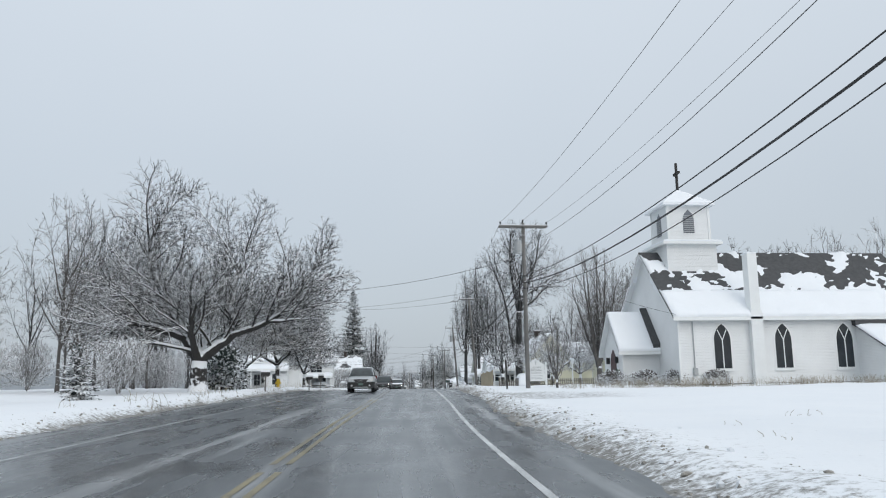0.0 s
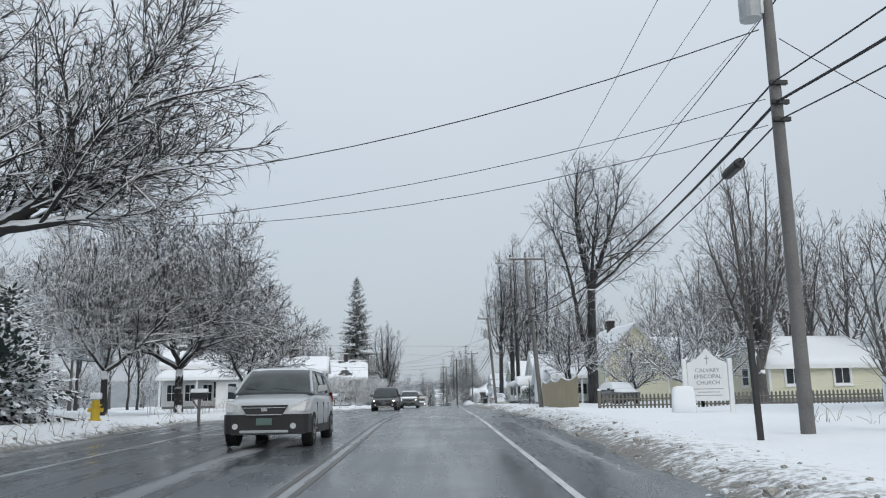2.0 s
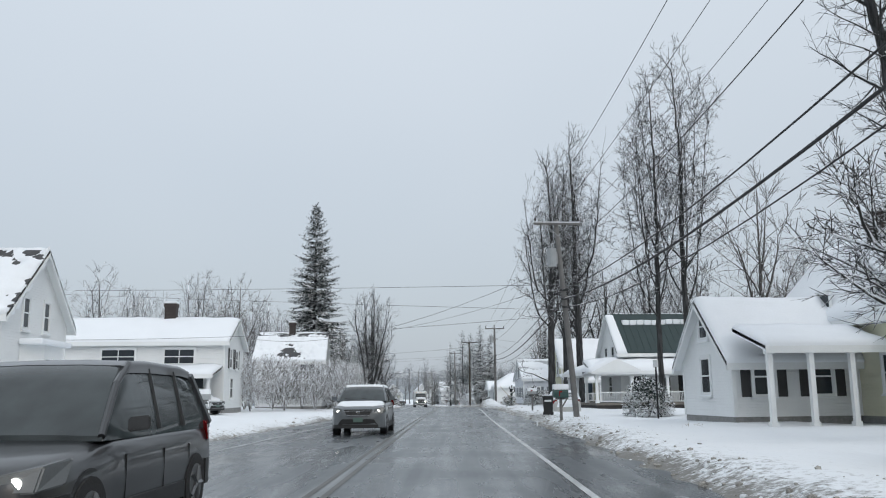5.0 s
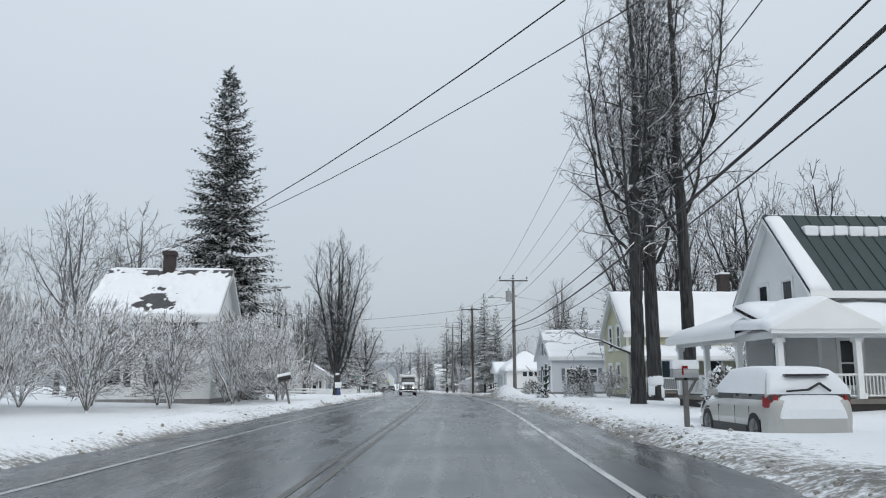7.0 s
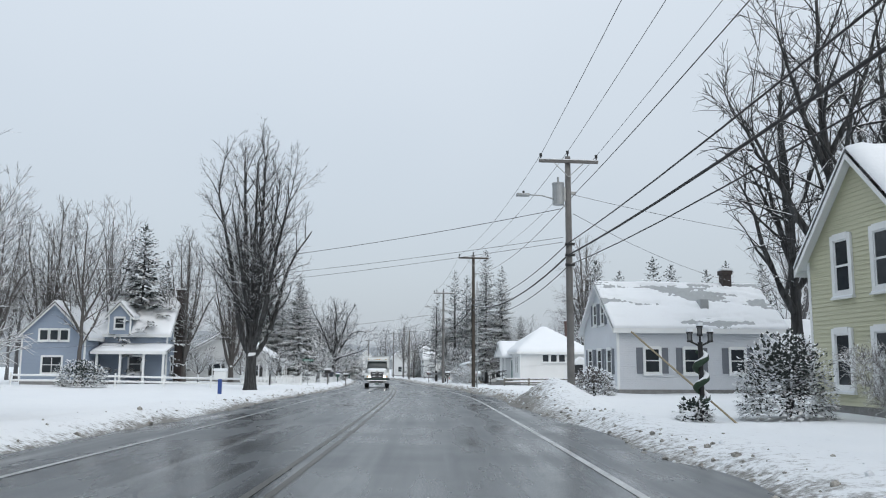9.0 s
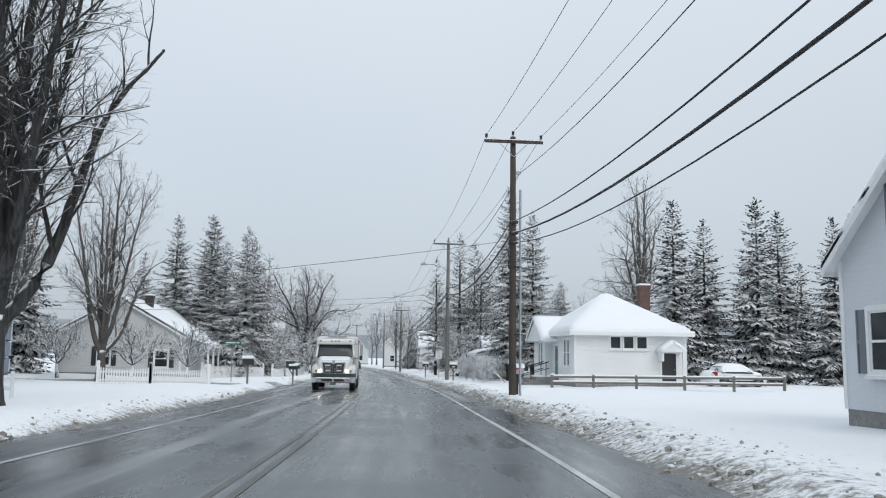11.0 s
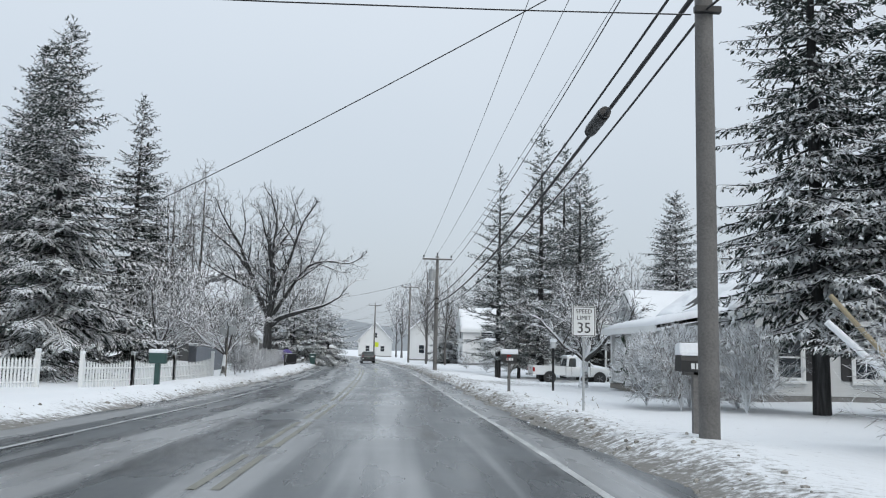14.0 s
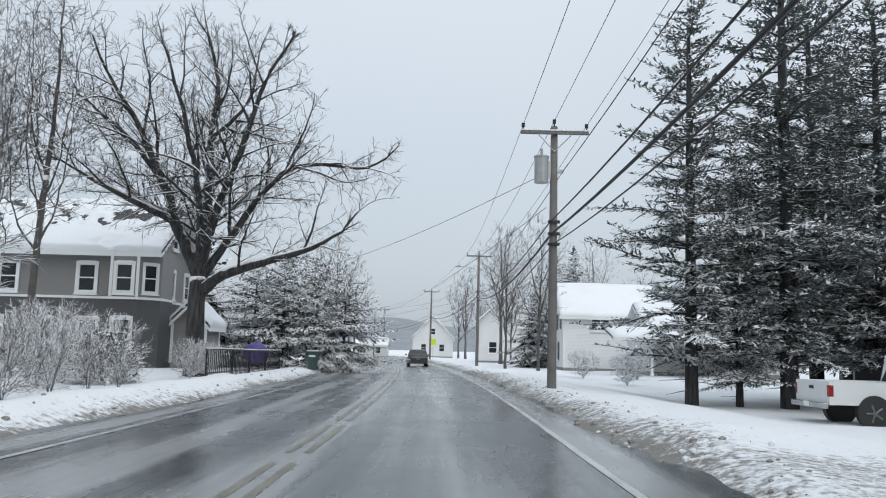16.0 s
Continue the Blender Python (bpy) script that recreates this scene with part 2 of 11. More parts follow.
M_PLATE = mat("small_green_plate", (0.10, 0.16, 0.14), 0.4, 0, 0.2, 8, 40, 0)
M_PURPLE = mat("purple_tarpaulin", (0.11, 0.08, 0.3), 0.6, 0, 0.2, 3, 20, 0.3)
# woods paled to grey: distance haze is put into this base colour
M_HILL = snowy("hazed_wooded_hillside", (0.26, 0.285, 0.305), 1.2, 1.6, scale=0.05, amount=0.1, var=0.22, ripple=0.6)
M_GARLAND = snowy("evergreen_garland", (0.025, 0.05, 0.03), 0.4, 0.7, amount=0.5)


def lamp_glow(name, color, strength):
    m = bpy.data.materials.new(name)
    m.use_nodes = True
    b = m.node_tree.nodes["Principled BSDF"]
    b.inputs["Base Color"].default_value = (*color, 1)
    b.inputs["Emission Color"].default_value = (*color, 1)
    b.inputs["Emission Strength"].default_value = strength
    return m


M_HEADLIGHT = lamp_glow("lit_headlamp", (1.0, 0.96, 0.88), 9.0)


# ---- mesh helpers ----
def thing(name, at, label, category, group="", kind="", turn=0.0):
    ob = new(name)
    ob.matrix_world = pose(*at, 0, 0, turn)
    return tagged(ob, label, category, group, kind)


def part(name, bm, material, parent, label=""):
    """Links a bmesh as one mesh object under a thing or a part."""
    me = bpy.data.meshes.new(name)
    bm.to_mesh(me)
    bm.free()
    me.materials.append(material)
    ob = new(name, me)
    ob.parent = parent
    if label:
        tagged(ob, label)
    return ob


def solo(name, bm, material, label, category="", group="", kind=""):
    """A thing that is one mesh."""
    return tagged(part(name, bm, material, None), label, category, group, kind)


def box(bm, lo, hi, bev=0.0):
    lo, hi = Vector(lo), Vector(hi)
    c, s = (lo + hi) / 2, hi - lo
    vs = bmesh.ops.create_cube(bm, size=1.0, matrix=Matrix.Translation(c) @ Matrix.Diagonal((*s, 1)))["verts"]
    if bev:
        es = list({e for v in vs for e in v.link_edges})
        bmesh.ops.bevel(bm, geom=es, offset=bev, segments=2, affect="EDGES", profile=0.6)
    return bm


def boxes(*pairs, bev=0.0):
    bm = bmesh.new()
    for lo, hi in pairs:
        box(bm, lo, hi, bev)
    return bm


def cyl(bm, a, b, r0, r1=None, seg=12, cap=True):
    a, b = Vector(a), Vector(b)
    r1 = r0 if r1 is None else r1
    d = b - a
    m = Matrix.Translation((a + b) / 2) @ d.to_track_quat("Z", "Y").to_matrix().to_4x4()
    bmesh.ops.create_cone(bm, cap_ends=cap, segments=seg, radius1=r0, radius2=max(r1, 1e-4), depth=d.length, matrix=m)
    return bm


def cyls(*rows, seg=12):
    bm = bmesh.new()
    for a, b, r in rows:
        cyl(bm, a, b, r, seg=seg)
    return bm


def prism(bm, outline, axis, lo, hi):
    """A polygon of (u, v) drawn out along an axis: x takes (y, z), y takes (x, z), z takes (x, y)."""
    def at(u, v, w):
        return {"x": (w, u, v), "y": (u, w, v), "z": (u, v, w)}[axis]
    a = [bm.verts.new(at(u, v, lo)) for u, v in outline]
    b = [bm.verts.new(at(u, v, hi)) for u, v in outline]
    n = len(outline)
    bm.faces.new(a)
    bm.faces.new(b[::-1])
    for i in range(n):
        bm.faces.new((a[i], b[i], b[(i + 1) % n], a[(i + 1) % n]))
    bmesh.ops.recalc_face_normals(bm, faces=bm.faces[:])
    return bm


def smooth(ob, on=True):
    ob.data.polygons.foreach_set("use_smooth", [on] * len(ob.data.polygons))
    return ob


def raw_mesh(name, verts, faces, material, smoothed=True):
    me = bpy.data.meshes.new(name)
    me.from_pydata(verts, [], faces)
    me.materials.append(material)
    if smoothed:
        me.polygons.foreach_set("use_smooth", [True] * len(me.polygons))
    me.update()
    return me


def tubes(lines):
    """Tapered tubes round polylines of (point, radius): vertices and faces."""
    verts, faces = [], []
    for pts in lines:
        r0 = pts[0][1]
        k = 10 if r0 > 0.12 else 8 if r0 > 0.05 else 4
        n = len(pts)
        first = len(verts)
        for i, (p, r) in enumerate(pts):
            d = (pts[min(i + 1, n - 1)][0] - pts[max(i - 1, 0)][0])
            if d.length < 1e-6:
                d = Vector((0, 0, 1))
            d.normalize()
            u = d.cross(Vector((0.31, 0.17, 1.0)) if abs(d.z) < 0.9 else Vector((1.0, 0.2, 0.1))).normalized()
            w = u.cross(d)
            for j in range(k):
                a = 2 * math.pi * j / k
                verts.append(p + (u * math.cos(a) + w * math.sin(a)) * r)
        for i in range(n - 1):
            s = first + i * k
            for j in range(k):
                q = (j + 1) % k
                faces.append((s + j, s + q, s + k + q, s + k + j))
        if k > 4:
            faces.append(tuple(range(first + (n - 1) * k, first + n * k)))
    return verts, faces


def loft_pad(levels):
    """A rounded mound of snow: rings of (height, half width, half depth)."""
    bm = bmesh.new()
    rings = [[bm.verts.new((hx * math.copysign(abs(math.cos(a)) ** 0.5, math.cos(a)), hy * math.copysign(abs(math.sin(a)) ** 0.5, math.sin(a)), z)) for a in (i * math.pi / 8 for i in range(16))] for z, hx, hy in levels]
    for a, b in zip(rings, rings[1:]):
        for i in range(16):
            bm.faces.new((a[i], a[(i + 1) % 16], b[(i + 1) % 16], b[i]))
    bm.faces.new(rings[-1])
    bm.faces.new(rings[0][::-1])
    return bm


def noise2(x, y, s=1.0, seed=0.0):
    return noise.noise((x * s + seed * 7.3, y * s - seed * 3.1, seed))


# ---- the line of the road: y, x of the driven line, height of the road ----
LINE = np.array([(-90, -6.0, -2.2), (-40, -2.6, -1.05), (0, 0, 0), (19.2, 1.29, .50), (38.5, 2.94, 1.08), (56.9, 4.43, 1.56), (66.1, 5.14, 1.78), (88, 7.05, 1.91),
                 (110.2, 9.11, 1.98), (138, 11.75, 2.01), (165.8, 14.6, 2.02), (187, 16.4, 1.90), (208, 17.9, 1.75), (225.7, 18.76, 1.48), (243.5, 19.42, 1.26),
                 (261.4, 19.68, 1.04), (279.8, 19.82, .76), (289, 19.8, .70), (320, 19.25, .55), (364, 16.8, .33), (430, 9.5, .1), (520, -6, -.2), (700, -40, -.6), (1500, -200, -2.0)])


def along(y, j):
    """The driven line's x (j = 1) or the road's height (j = 2) at y."""
    t = LINE
    y = np.asarray(y, float)
    i = np.clip(np.searchsorted(t[:, 0], y, "right") - 1, 0, len(t) - 2)
    slope = np.gradient(t[:, j], t[:, 0])
    h = t[i + 1, 0] - t[i, 0]
    u = np.clip((y - t[i, 0]) / h, 0, 1)
    return ((2 * u**3 - 3 * u**2 + 1) * t[i, j] + (u**3 - 2 * u**2 + u) * slope[i] * h + (-2 * u**3 + 3 * u**2) * t[i + 1, j] + (u**3 - u**2) * slope[i + 1] * h)


def x_at(y):
    return float(along(y, 1))


def z_at(y):
    return float(along(y, 2))


CENTRE = -1.85
R_LINE = lambda y: np.interp(y, [0, 60, 120, 175, 270, 300, 400], [1.6, 1.6, 1.95, 2.25, 2.15, 1.9, 1.85])
L_LINE = lambda y: np.interp(y, [0, 75, 140, 270, 300, 400], [-6.6, -6.7, -5.35, -5.3, -5.05, -5.2])
R_SNOW = lambda y: np.interp(y, [0, 30, 60, 90, 160, 185, 240, 300, 320, 400], [3.0, 2.9, 3.3, 3.5, 3.7, 3.4, 3.25, 2.75, 2.7, 2.7])
L_SNOW = lambda y: np.interp(y, [0, 40, 70, 90, 146, 245, 280, 305, 400], [-8.7, -9.3, -9.2, -7.9, -6.7, -6.7, -6.6, -6.0, -6.2])


def sstep(a, b, v):
    u = np.clip((v - a) / (b - a), 0, 1)
    return u * u * (3 - 2 * u)


def bare(u, y):
    """How far the snow is driven off beside the road: side street, drives and lay-bys. 0 to 1."""
    d = 0.0
    # side street
    d = np.maximum(d, sstep(0.8, 0.0, np.abs(y - 253 - 0.15 * (-7 - u)) - 2.6) * (u < -5) * (u > -40) * 0.95)
    # church drive and the worn verge beside it
    d = np.maximum(d, 0.62 * sstep(3.5, 0.0, np.abs(y - 40) - 4.0) * sstep(16, 5, u) * (u > 0))
    d = np.maximum(d, 0.5 * sstep(8, 0.0, np.abs(y - 76) - 10.0) * sstep(6.5, 4, u) * (u > 0))
    # drive with the parked wagon
    d = np.maximum(d, 0.75 * sstep(3.0, 0.0, np.abs(y - 137.5) - 5.0) * sstep(7.5, 4.0, u) * (u > 0))
    d = np.maximum(d, 0.6 * sstep(4.0, 0.0, np.abs(y - 176) - 8.0) * sstep(5.6, 3.6, u) * (u > 0))
    d = np.maximum(d, 0.6 * sstep(3.0, 0.0, np.abs(y - 296) - 3.0) * sstep(14, 4.0, u) * (u > 0))
    d = np.maximum(d, 0.45 * sstep(2.0, 0.0, np.abs(y - 160) - 3.0) * sstep(-16, -7.0, u) * (u < 0))
    return d


def ground_h(u, y):
    """Height of the snow above the road's level, u metres beside the driven line."""
    r, l = R_SNOW(y), L_SNOW(y)
    d = np.where(u > (r + l) / 2, u - r, l - u)
    h = -0.10 + 0.26 * sstep(-0.5, 0.9, d)
    h = h + 0.17 * np.exp(-((d - 1.3) / 0.8) ** 2) * np.where(u < 0, 1.0, 0.7) * (d > -0.3)
    h = h - 0.13 * bare(u, y) * sstep(-0.6, 0.3, d)
    # ground falls away a little below the church lawn, rises under the woods
    h = h + 0.25 * sstep(3, 20, d) * np.where(u < 0, 1.0, 0.2)
    h = h + np.where((u > 0) & (np.abs(y - 198) < 12), 0.75 * np.exp(-((u - 4.9) / 1.2) ** 2 - ((y - 197.5) / 3.0) ** 2), 0)
    # the yard by the pines lies lower than the road
    h = h - 0.45 * sstep(5.5, 9.5, u) * sstep(298, 306, y) * (1 - sstep(326, 345, y))
    return h


def ground_z(x, y):
    return z_at(y) + float(ground_h(x - x_at(y), y))


# ---- ground, road and its lines ----
def ground_material():
    m = bpy.data.materials.new("snow_with_road_dirt")
    m.use_nodes = True
    n, l = m.node_tree.nodes, m.node_tree.links
    b = n["Principled BSDF"]
    tc, at = n.new("ShaderNodeTexCoord"), n.new("ShaderNodeAttribute")
    at.attribute_name = "dirt"
    f1, f2, f3 = (n.new("ShaderNodeTexNoise") for _ in range(3))
    for f, s, d in ((f1, 0.5, 4), (f2, 5.0, 6), (f3, 26.0, 4)):
        f.inputs["Scale"].default_value, f.inputs["Detail"].default_value = s, d
        l.new(tc.outputs["Object"], f.inputs["Vector"])
    add = n.new("ShaderNodeMath")
    add.operation = "ADD"
    speck = n.new("ShaderNodeTexNoise")
    speck.inputs["Scale"].default_value, speck.inputs["Detail"].default_value, speck.inputs["Roughness"].default_value = 11.0, 6, 0.7
    l.new(tc.outputs["Object"], speck.inputs["Vector"])
    mixed = n.new("ShaderNodeMath")
    mixed.operation = "MULTIPLY_ADD"
    mixed.inputs[1].default_value = 1.3
    l.new(speck.outputs[0], mixed.inputs[0])
    l.new(f2.outputs[0], mixed.inputs[2])
    l.new(at.outputs["Fac"], add.inputs[0])
    l.new(mixed.outputs[0], add.inputs[1])
    mr = n.new("ShaderNodeMapRange")
    mr.interpolation_type = "SMOOTHSTEP"
    mr.inputs["From Min"].default_value, mr.inputs["From Max"].default_value = 1.38, 1.86
    l.new(add.outputs[0], mr.inputs["Value"])
    dirt = n.new("ShaderNodeMix")
    dirt.data_type = "RGBA"
    dirt.inputs[6].default_value, dirt.inputs[7].default_value = (0.12, 0.12, 0.115, 1), (0.30, 0.29, 0.265, 1)
    l.new(f3.outputs[0], dirt.inputs["Factor"])
    clean = n.new("ShaderNodeMix")
    clean.data_type = "RGBA"
    clean.inputs[6].default_value, clean.inputs[7].default_value = (0.79, 0.825, 0.86, 1), (0.86, 0.885, 0.905, 1)
    l.new(f1.outputs[0], clean.inputs["Factor"])
    mx = n.new("ShaderNodeMix")
    mx.data_type = "RGBA"
    l.new(mr.outputs[0], mx.inputs["Factor"])
    l.new(clean.outputs[2], mx.inputs[6])
    l.new(dirt.outputs[2], mx.inputs[7])
    l.new(mx.outputs[2], b.inputs["Base Color"])
    b.inputs["Roughness"].default_value, b.inputs["Specular IOR Level"].default_value = 0.7, 0.3
    bp = n.new("ShaderNodeBump")
    bp.inputs["Strength"].default_value, bp.inputs["Distance"].default_value = 0.5, 0.06
    l.new(f2.outputs[0], bp.inputs["Height"])
    l.new(bp.outputs[0], b.inputs["Normal"])
    return m


def grid_sheet(name, us, ys, height, material, dirt=None):
    us, ys = np.asarray(us, float), np.asarray(ys, float)
    U, Y = np.meshgrid(us, ys)
    X = along(Y, 1) + U
    Z = along(Y, 2) + height(U, Y)
    nu, ny = len(us), len(ys)
    co = np.stack([X, Y, Z], -1).reshape(-1, 3)
    i = np.arange(ny * nu).reshape(ny, nu)
    quads = np.stack([i[:-1, :-1], i[:-1, 1:], i[1:, 1:], i[1:, :-1]], -1).reshape(-1, 4)
    me = bpy.data.meshes.new(name)
    me.vertices.add(len(co))
    me.vertices.foreach_set("co", co.ravel())
    me.loops.add(quads.size)
    me.loops.foreach_set("vertex_index", quads.ravel())
    me.polygons.add(len(quads))
    me.polygons.foreach_set("loop_start", np.arange(0, quads.size, 4))
    me.polygons.foreach_set("use_smooth", np.ones(len(quads), bool))
    me.update()
    me.validate()
    if dirt is not None:
        a = me.attributes.new("dirt", "FLOAT", "POINT")
        a.data.foreach_set("value", dirt(U, Y).ravel().astype(np.float32))
        a = me.attributes.new("across", "FLOAT", "POINT")
        a.data.foreach_set("value", U.ravel().astype(np.float32))
    me.materials.append(material)
    return new(name, me)




def value_noise(U, Y, cell_u, cell_y, seed):
    """Smooth noise on a lattice, 0 to 1."""
    r = np.random.default_rng(seed).random((256, 256))
    a, b = U / cell_u + 1000.0, Y / cell_y + 1000.0
    ia, ib = np.floor(a).astype(int), np.floor(b).astype(int)
    fa, fb = a - ia, b - ib
    fa, fb = fa * fa * (3 - 2 * fa), fb * fb * (3 - 2 * fb)
    g = lambda p, q: r[p % 256, q % 256]
    return (g(ia, ib) * (1 - fa) * (1 - fb) + g(ia + 1, ib) * fa * (1 - fb) + g(ia, ib + 1) * (1 - fa) * fb + g(ia + 1, ib + 1) * fa * fb)


def edge_dist(U, Y):
    r, l = R_SNOW(Y), L_SNOW(Y)
    return np.where(U > (r + l) / 2, U - r, l - U)


def snow_height(U, Y):
    d = edge_dist(U, Y)
    near = np.exp(-np.maximum(d - 0.6, 0) / 2.5)
    h = ground_h(U, Y)
    h = h + (value_noise(U, Y, 2.5, 3.0, 1) - 0.5) * 0.16 * sstep(-0.5, 1.5, d)
    h = h + (value_noise(U, Y, 0.9, 1.1, 2) - 0.5) * 0.12 * near
    h = h + (value_noise(U, Y, 0.42, 0.7, 3) - 0.5) * 0.045 * near
    h = h + (value_noise(U, Y, 14, 18, 4) - 0.5) * 0.5 * sstep(8, 25, d)
    return np.where(d < -0.6, -0.3, h)


def dirtiness(U, Y):
    d = edge_dist(U, Y)
    right = U > 0
    k = 0.78 * np.exp(-np.maximum(d, 0) / np.where(right, 1.15, 0.5))
    k = np.maximum(k, 0.75 * bare(U, Y) * sstep(-0.5, 0.5, d))
    return k * (0.75 + 0.5 * value_noise(U, Y, 1.2, 2.5, 9))


near_u = [*np.arange(-14, -4.0, 0.22), *np.arange(-4.0, 1.6, 1.4), *np.arange(1.6, 9.2, 0.17)]
wide_l = -14 - np.cumsum(0.5 * 1.16 ** np.arange(36))
wide_r = 9.2 + np.cumsum(0.4 * 1.16 ** np.arange(38))
us = sorted([*wide_l, *near_u, *wide_r])
ys = sorted([*np.arange(-90, 4, 3.0), *np.arange(4, 345, 0.38), *(345 + np.cumsum(0.5 * 1.07 ** np.arange(76)))])
M_GROUND = ground_material()
ground = tagged(grid_sheet("ground", us, ys, snow_height, M_GROUND, dirtiness), "snow-covered verges and lawns with dirty slush along the road", "ground", kind="structure")


def road_material():
    m = bpy.data.materials.new("wet_asphalt")
    m.use_nodes = True
    n, l = m.node_tree.nodes, m.node_tree.links
    b = n["Principled BSDF"]
    tc = n.new("ShaderNodeTexCoord")
    at = n.new("ShaderNodeAttribute")
    at.attribute_name = "dirt"
    across, pos, lane = n.new("ShaderNodeAttribute"), n.new("ShaderNodeSeparateXYZ"), n.new("ShaderNodeCombineXYZ")
    across.attribute_name = "across"
    l.new(tc.outputs["Object"], pos.inputs[0])
    l.new(across.outputs["Fac"], lane.inputs["X"])
    l.new(pos.outputs["Y"], lane.inputs["Y"])
    mp = n.new("ShaderNodeMapping")
    mp.inputs["Scale"].default_value = (1.0, 0.035, 1.0)
    l.new(lane.outputs[0], mp.inputs["Vector"])
    streak, patch, grain = (n.new("ShaderNodeTexNoise") for _ in range(3))
    for f, s, d, src in ((streak, 2.2, 5, mp.outputs[0]), (patch, 0.35, 5, tc.outputs["Object"]), (grain, 90, 3, tc.outputs["Object"])):
        f.inputs["Scale"].default_value, f.inputs["Detail"].default_value = s, d
        l.new(src, f.inputs["Vector"])
    a = n.new("ShaderNodeMath")
    a.operation = "ADD"
    l.new(streak.outputs[0], a.inputs[0])
    l.new(patch.outputs[0], a.inputs[1])
    col = n.new("ShaderNodeValToRGB")
    col.color_ramp.elements[0].position, col.color_ramp.elements[0].color = 0.36, (0.044, 0.051, 0.057, 1)
    col.color_ramp.elements[1].position, col.color_ramp.elements[1].color = 0.62, (0.100, 0.113, 0.123, 1)
    h = n.new("ShaderNodeMath")
    h.operation, h.inputs[1].default_value = "MULTIPLY", 0.5
    l.new(a.outputs[0], h.inputs[0])
    l.new(h.outputs[0], col.inputs[0])
    # slush: thin grey streaks where the wheels do not run, plus painted sky sheen
    sl = n.new("ShaderNodeMath")
    sl.operation = "ADD"
    l.new(at.outputs["Fac"], sl.inputs[0])
    l.new(streak.outputs[0], sl.inputs[1])
    sr = n.new("ShaderNodeMapRange")
    sr.interpolation_type = "SMOOTHSTEP"
    sr.inputs["From Min"].default_value, sr.inputs["From Max"].default_value = 0.85, 1.2
    l.new(sl.outputs[0], sr.inputs["Value"])
    mx = n.new("ShaderNodeMix")
    mx.data_type = "RGBA"
    mx.inputs[7].default_value = (0.30, 0.315, 0.325, 1)
    l.new(sr.outputs[0], mx.inputs["Factor"])
    l.new(col.outputs[0], mx.inputs[6])
    l.new(mx.outputs[2], b.inputs["Base Color"])
    rr = n.new("ShaderNodeMapRange")
    rr.inputs["From Min"].default_value, rr.inputs["From Max"].default_value = 0.35, 0.65
    rr.inputs["To Min"].default_value, rr.inputs["To Max"].default_value = 0.12, 0.42
    l.new(h.outputs[0], rr.inputs["Value"])
    l.new(rr.outputs[0], b.inputs["Roughness"])
    b.inputs["Specular IOR Level"].default_value = 0.5
    bp = n.new("ShaderNodeBump")
    bp.inputs["Strength"].default_value, bp.inputs["Distance"].default_value = 0.07, 0.01
    l.new(grain.outputs[0], bp.inputs["Height"])
    l.new(bp.outputs[0], b.inputs["Normal"])
    return m


def road_slush(U, Y):
    k = 0.0
    for c, w, a in ((CENTRE, 0.45, 0.42), (0.0, 0.5, 0.34), (-3.7, 0.5, 0.3)):
        k = np.maximum(k, a * np.exp(-((U - c) / w) ** 2))
    d = edge_dist(U, Y)
    k = np.maximum(k, 0.5 * np.exp(-((d + 0.5) / 0.35) ** 2))
    # thicker slush film; sky reflection painted as grey on left lane and far stretch
    k = k + 0.13 * np.exp(-((U + 3.6) / 1.7) ** 2) + 0.27 * sstep(225, 268, Y) + 0.07 * sstep(90, 30, Y)
    return k * (0.6 + 0.8 * value_noise(U, Y, 0.6, 14, 21))


def road_crown(U, Y):
    """Low crown with shallow wheel ruts."""
    return 0.02 - 0.0016 * np.abs(U - CENTRE) ** 1.5 * 0.5 + 0 * Y


road = grid_sheet("road", np.arange(-11.5, 7.0, 0.25), [*np.arange(-90, 340, 1.5), *np.arange(340, 705, 5)], road_crown, road_material(), road_slush)
tagged(road, "wet dark asphalt two-lane road with grey slush streaks and painted sky sheen", "road", kind="structure")


def line_strip(name, off, width, label, color, y0=-60, y1=520, wear=0.35):
    m = mat(name + "_paint", color, 0.4, 0, 0.55, 0.9, 30, 0.1)
    ys_ = np.arange(y0, y1, 1.0)
    rows = []
    for s in (-0.5, 0.5):
        o = np.array([float(off(y)) for y in ys_]) + s * width
        rows.append(np.stack([along(ys_, 1) + o, ys_, along(ys_, 2) + road_crown(o, ys_) + 0.006], -1))
    n = len(ys_)
    verts = np.concatenate(rows).tolist()
    faces = [(i, n + i, n + i + 1, i + 1) for i in range(n - 1)]
    r = random.Random(name)
    # worn gaps
    faces = [f for f in faces if r.random() > wear * 0.25]
    ob = new(name, raw_mesh(name, verts, faces, m))
    return tagged(ob, label, "road marking", kind="structure")


line_strip("edge_line", lambda y: R_LINE(y), 0.11, "worn white edge line on wet asphalt", (0.52, 0.54, 0.54), wear=0.0)
line_strip("edge_line", lambda y: L_LINE(y), 0.11, "worn white edge line on wet asphalt", (0.40, 0.42, 0.43), wear=0.0)
for off in (-0.12, 0.12):
    line_strip("centre_line", lambda y: CENTRE + off, 0.10, "worn double yellow centre line", (0.20, 0.17, 0.09), -60, 42, wear=0.6)
    line_strip("centre_line", lambda y: CENTRE + off, 0.10, "dark wet double centre line worn to the asphalt", (0.066, 0.064, 0.055), 42, 232, wear=0.0)
    line_strip("centre_line", lambda y: CENTRE + off, 0.10, "worn double yellow centre line", (0.19, 0.188, 0.15), 232, 520, wear=0.6)


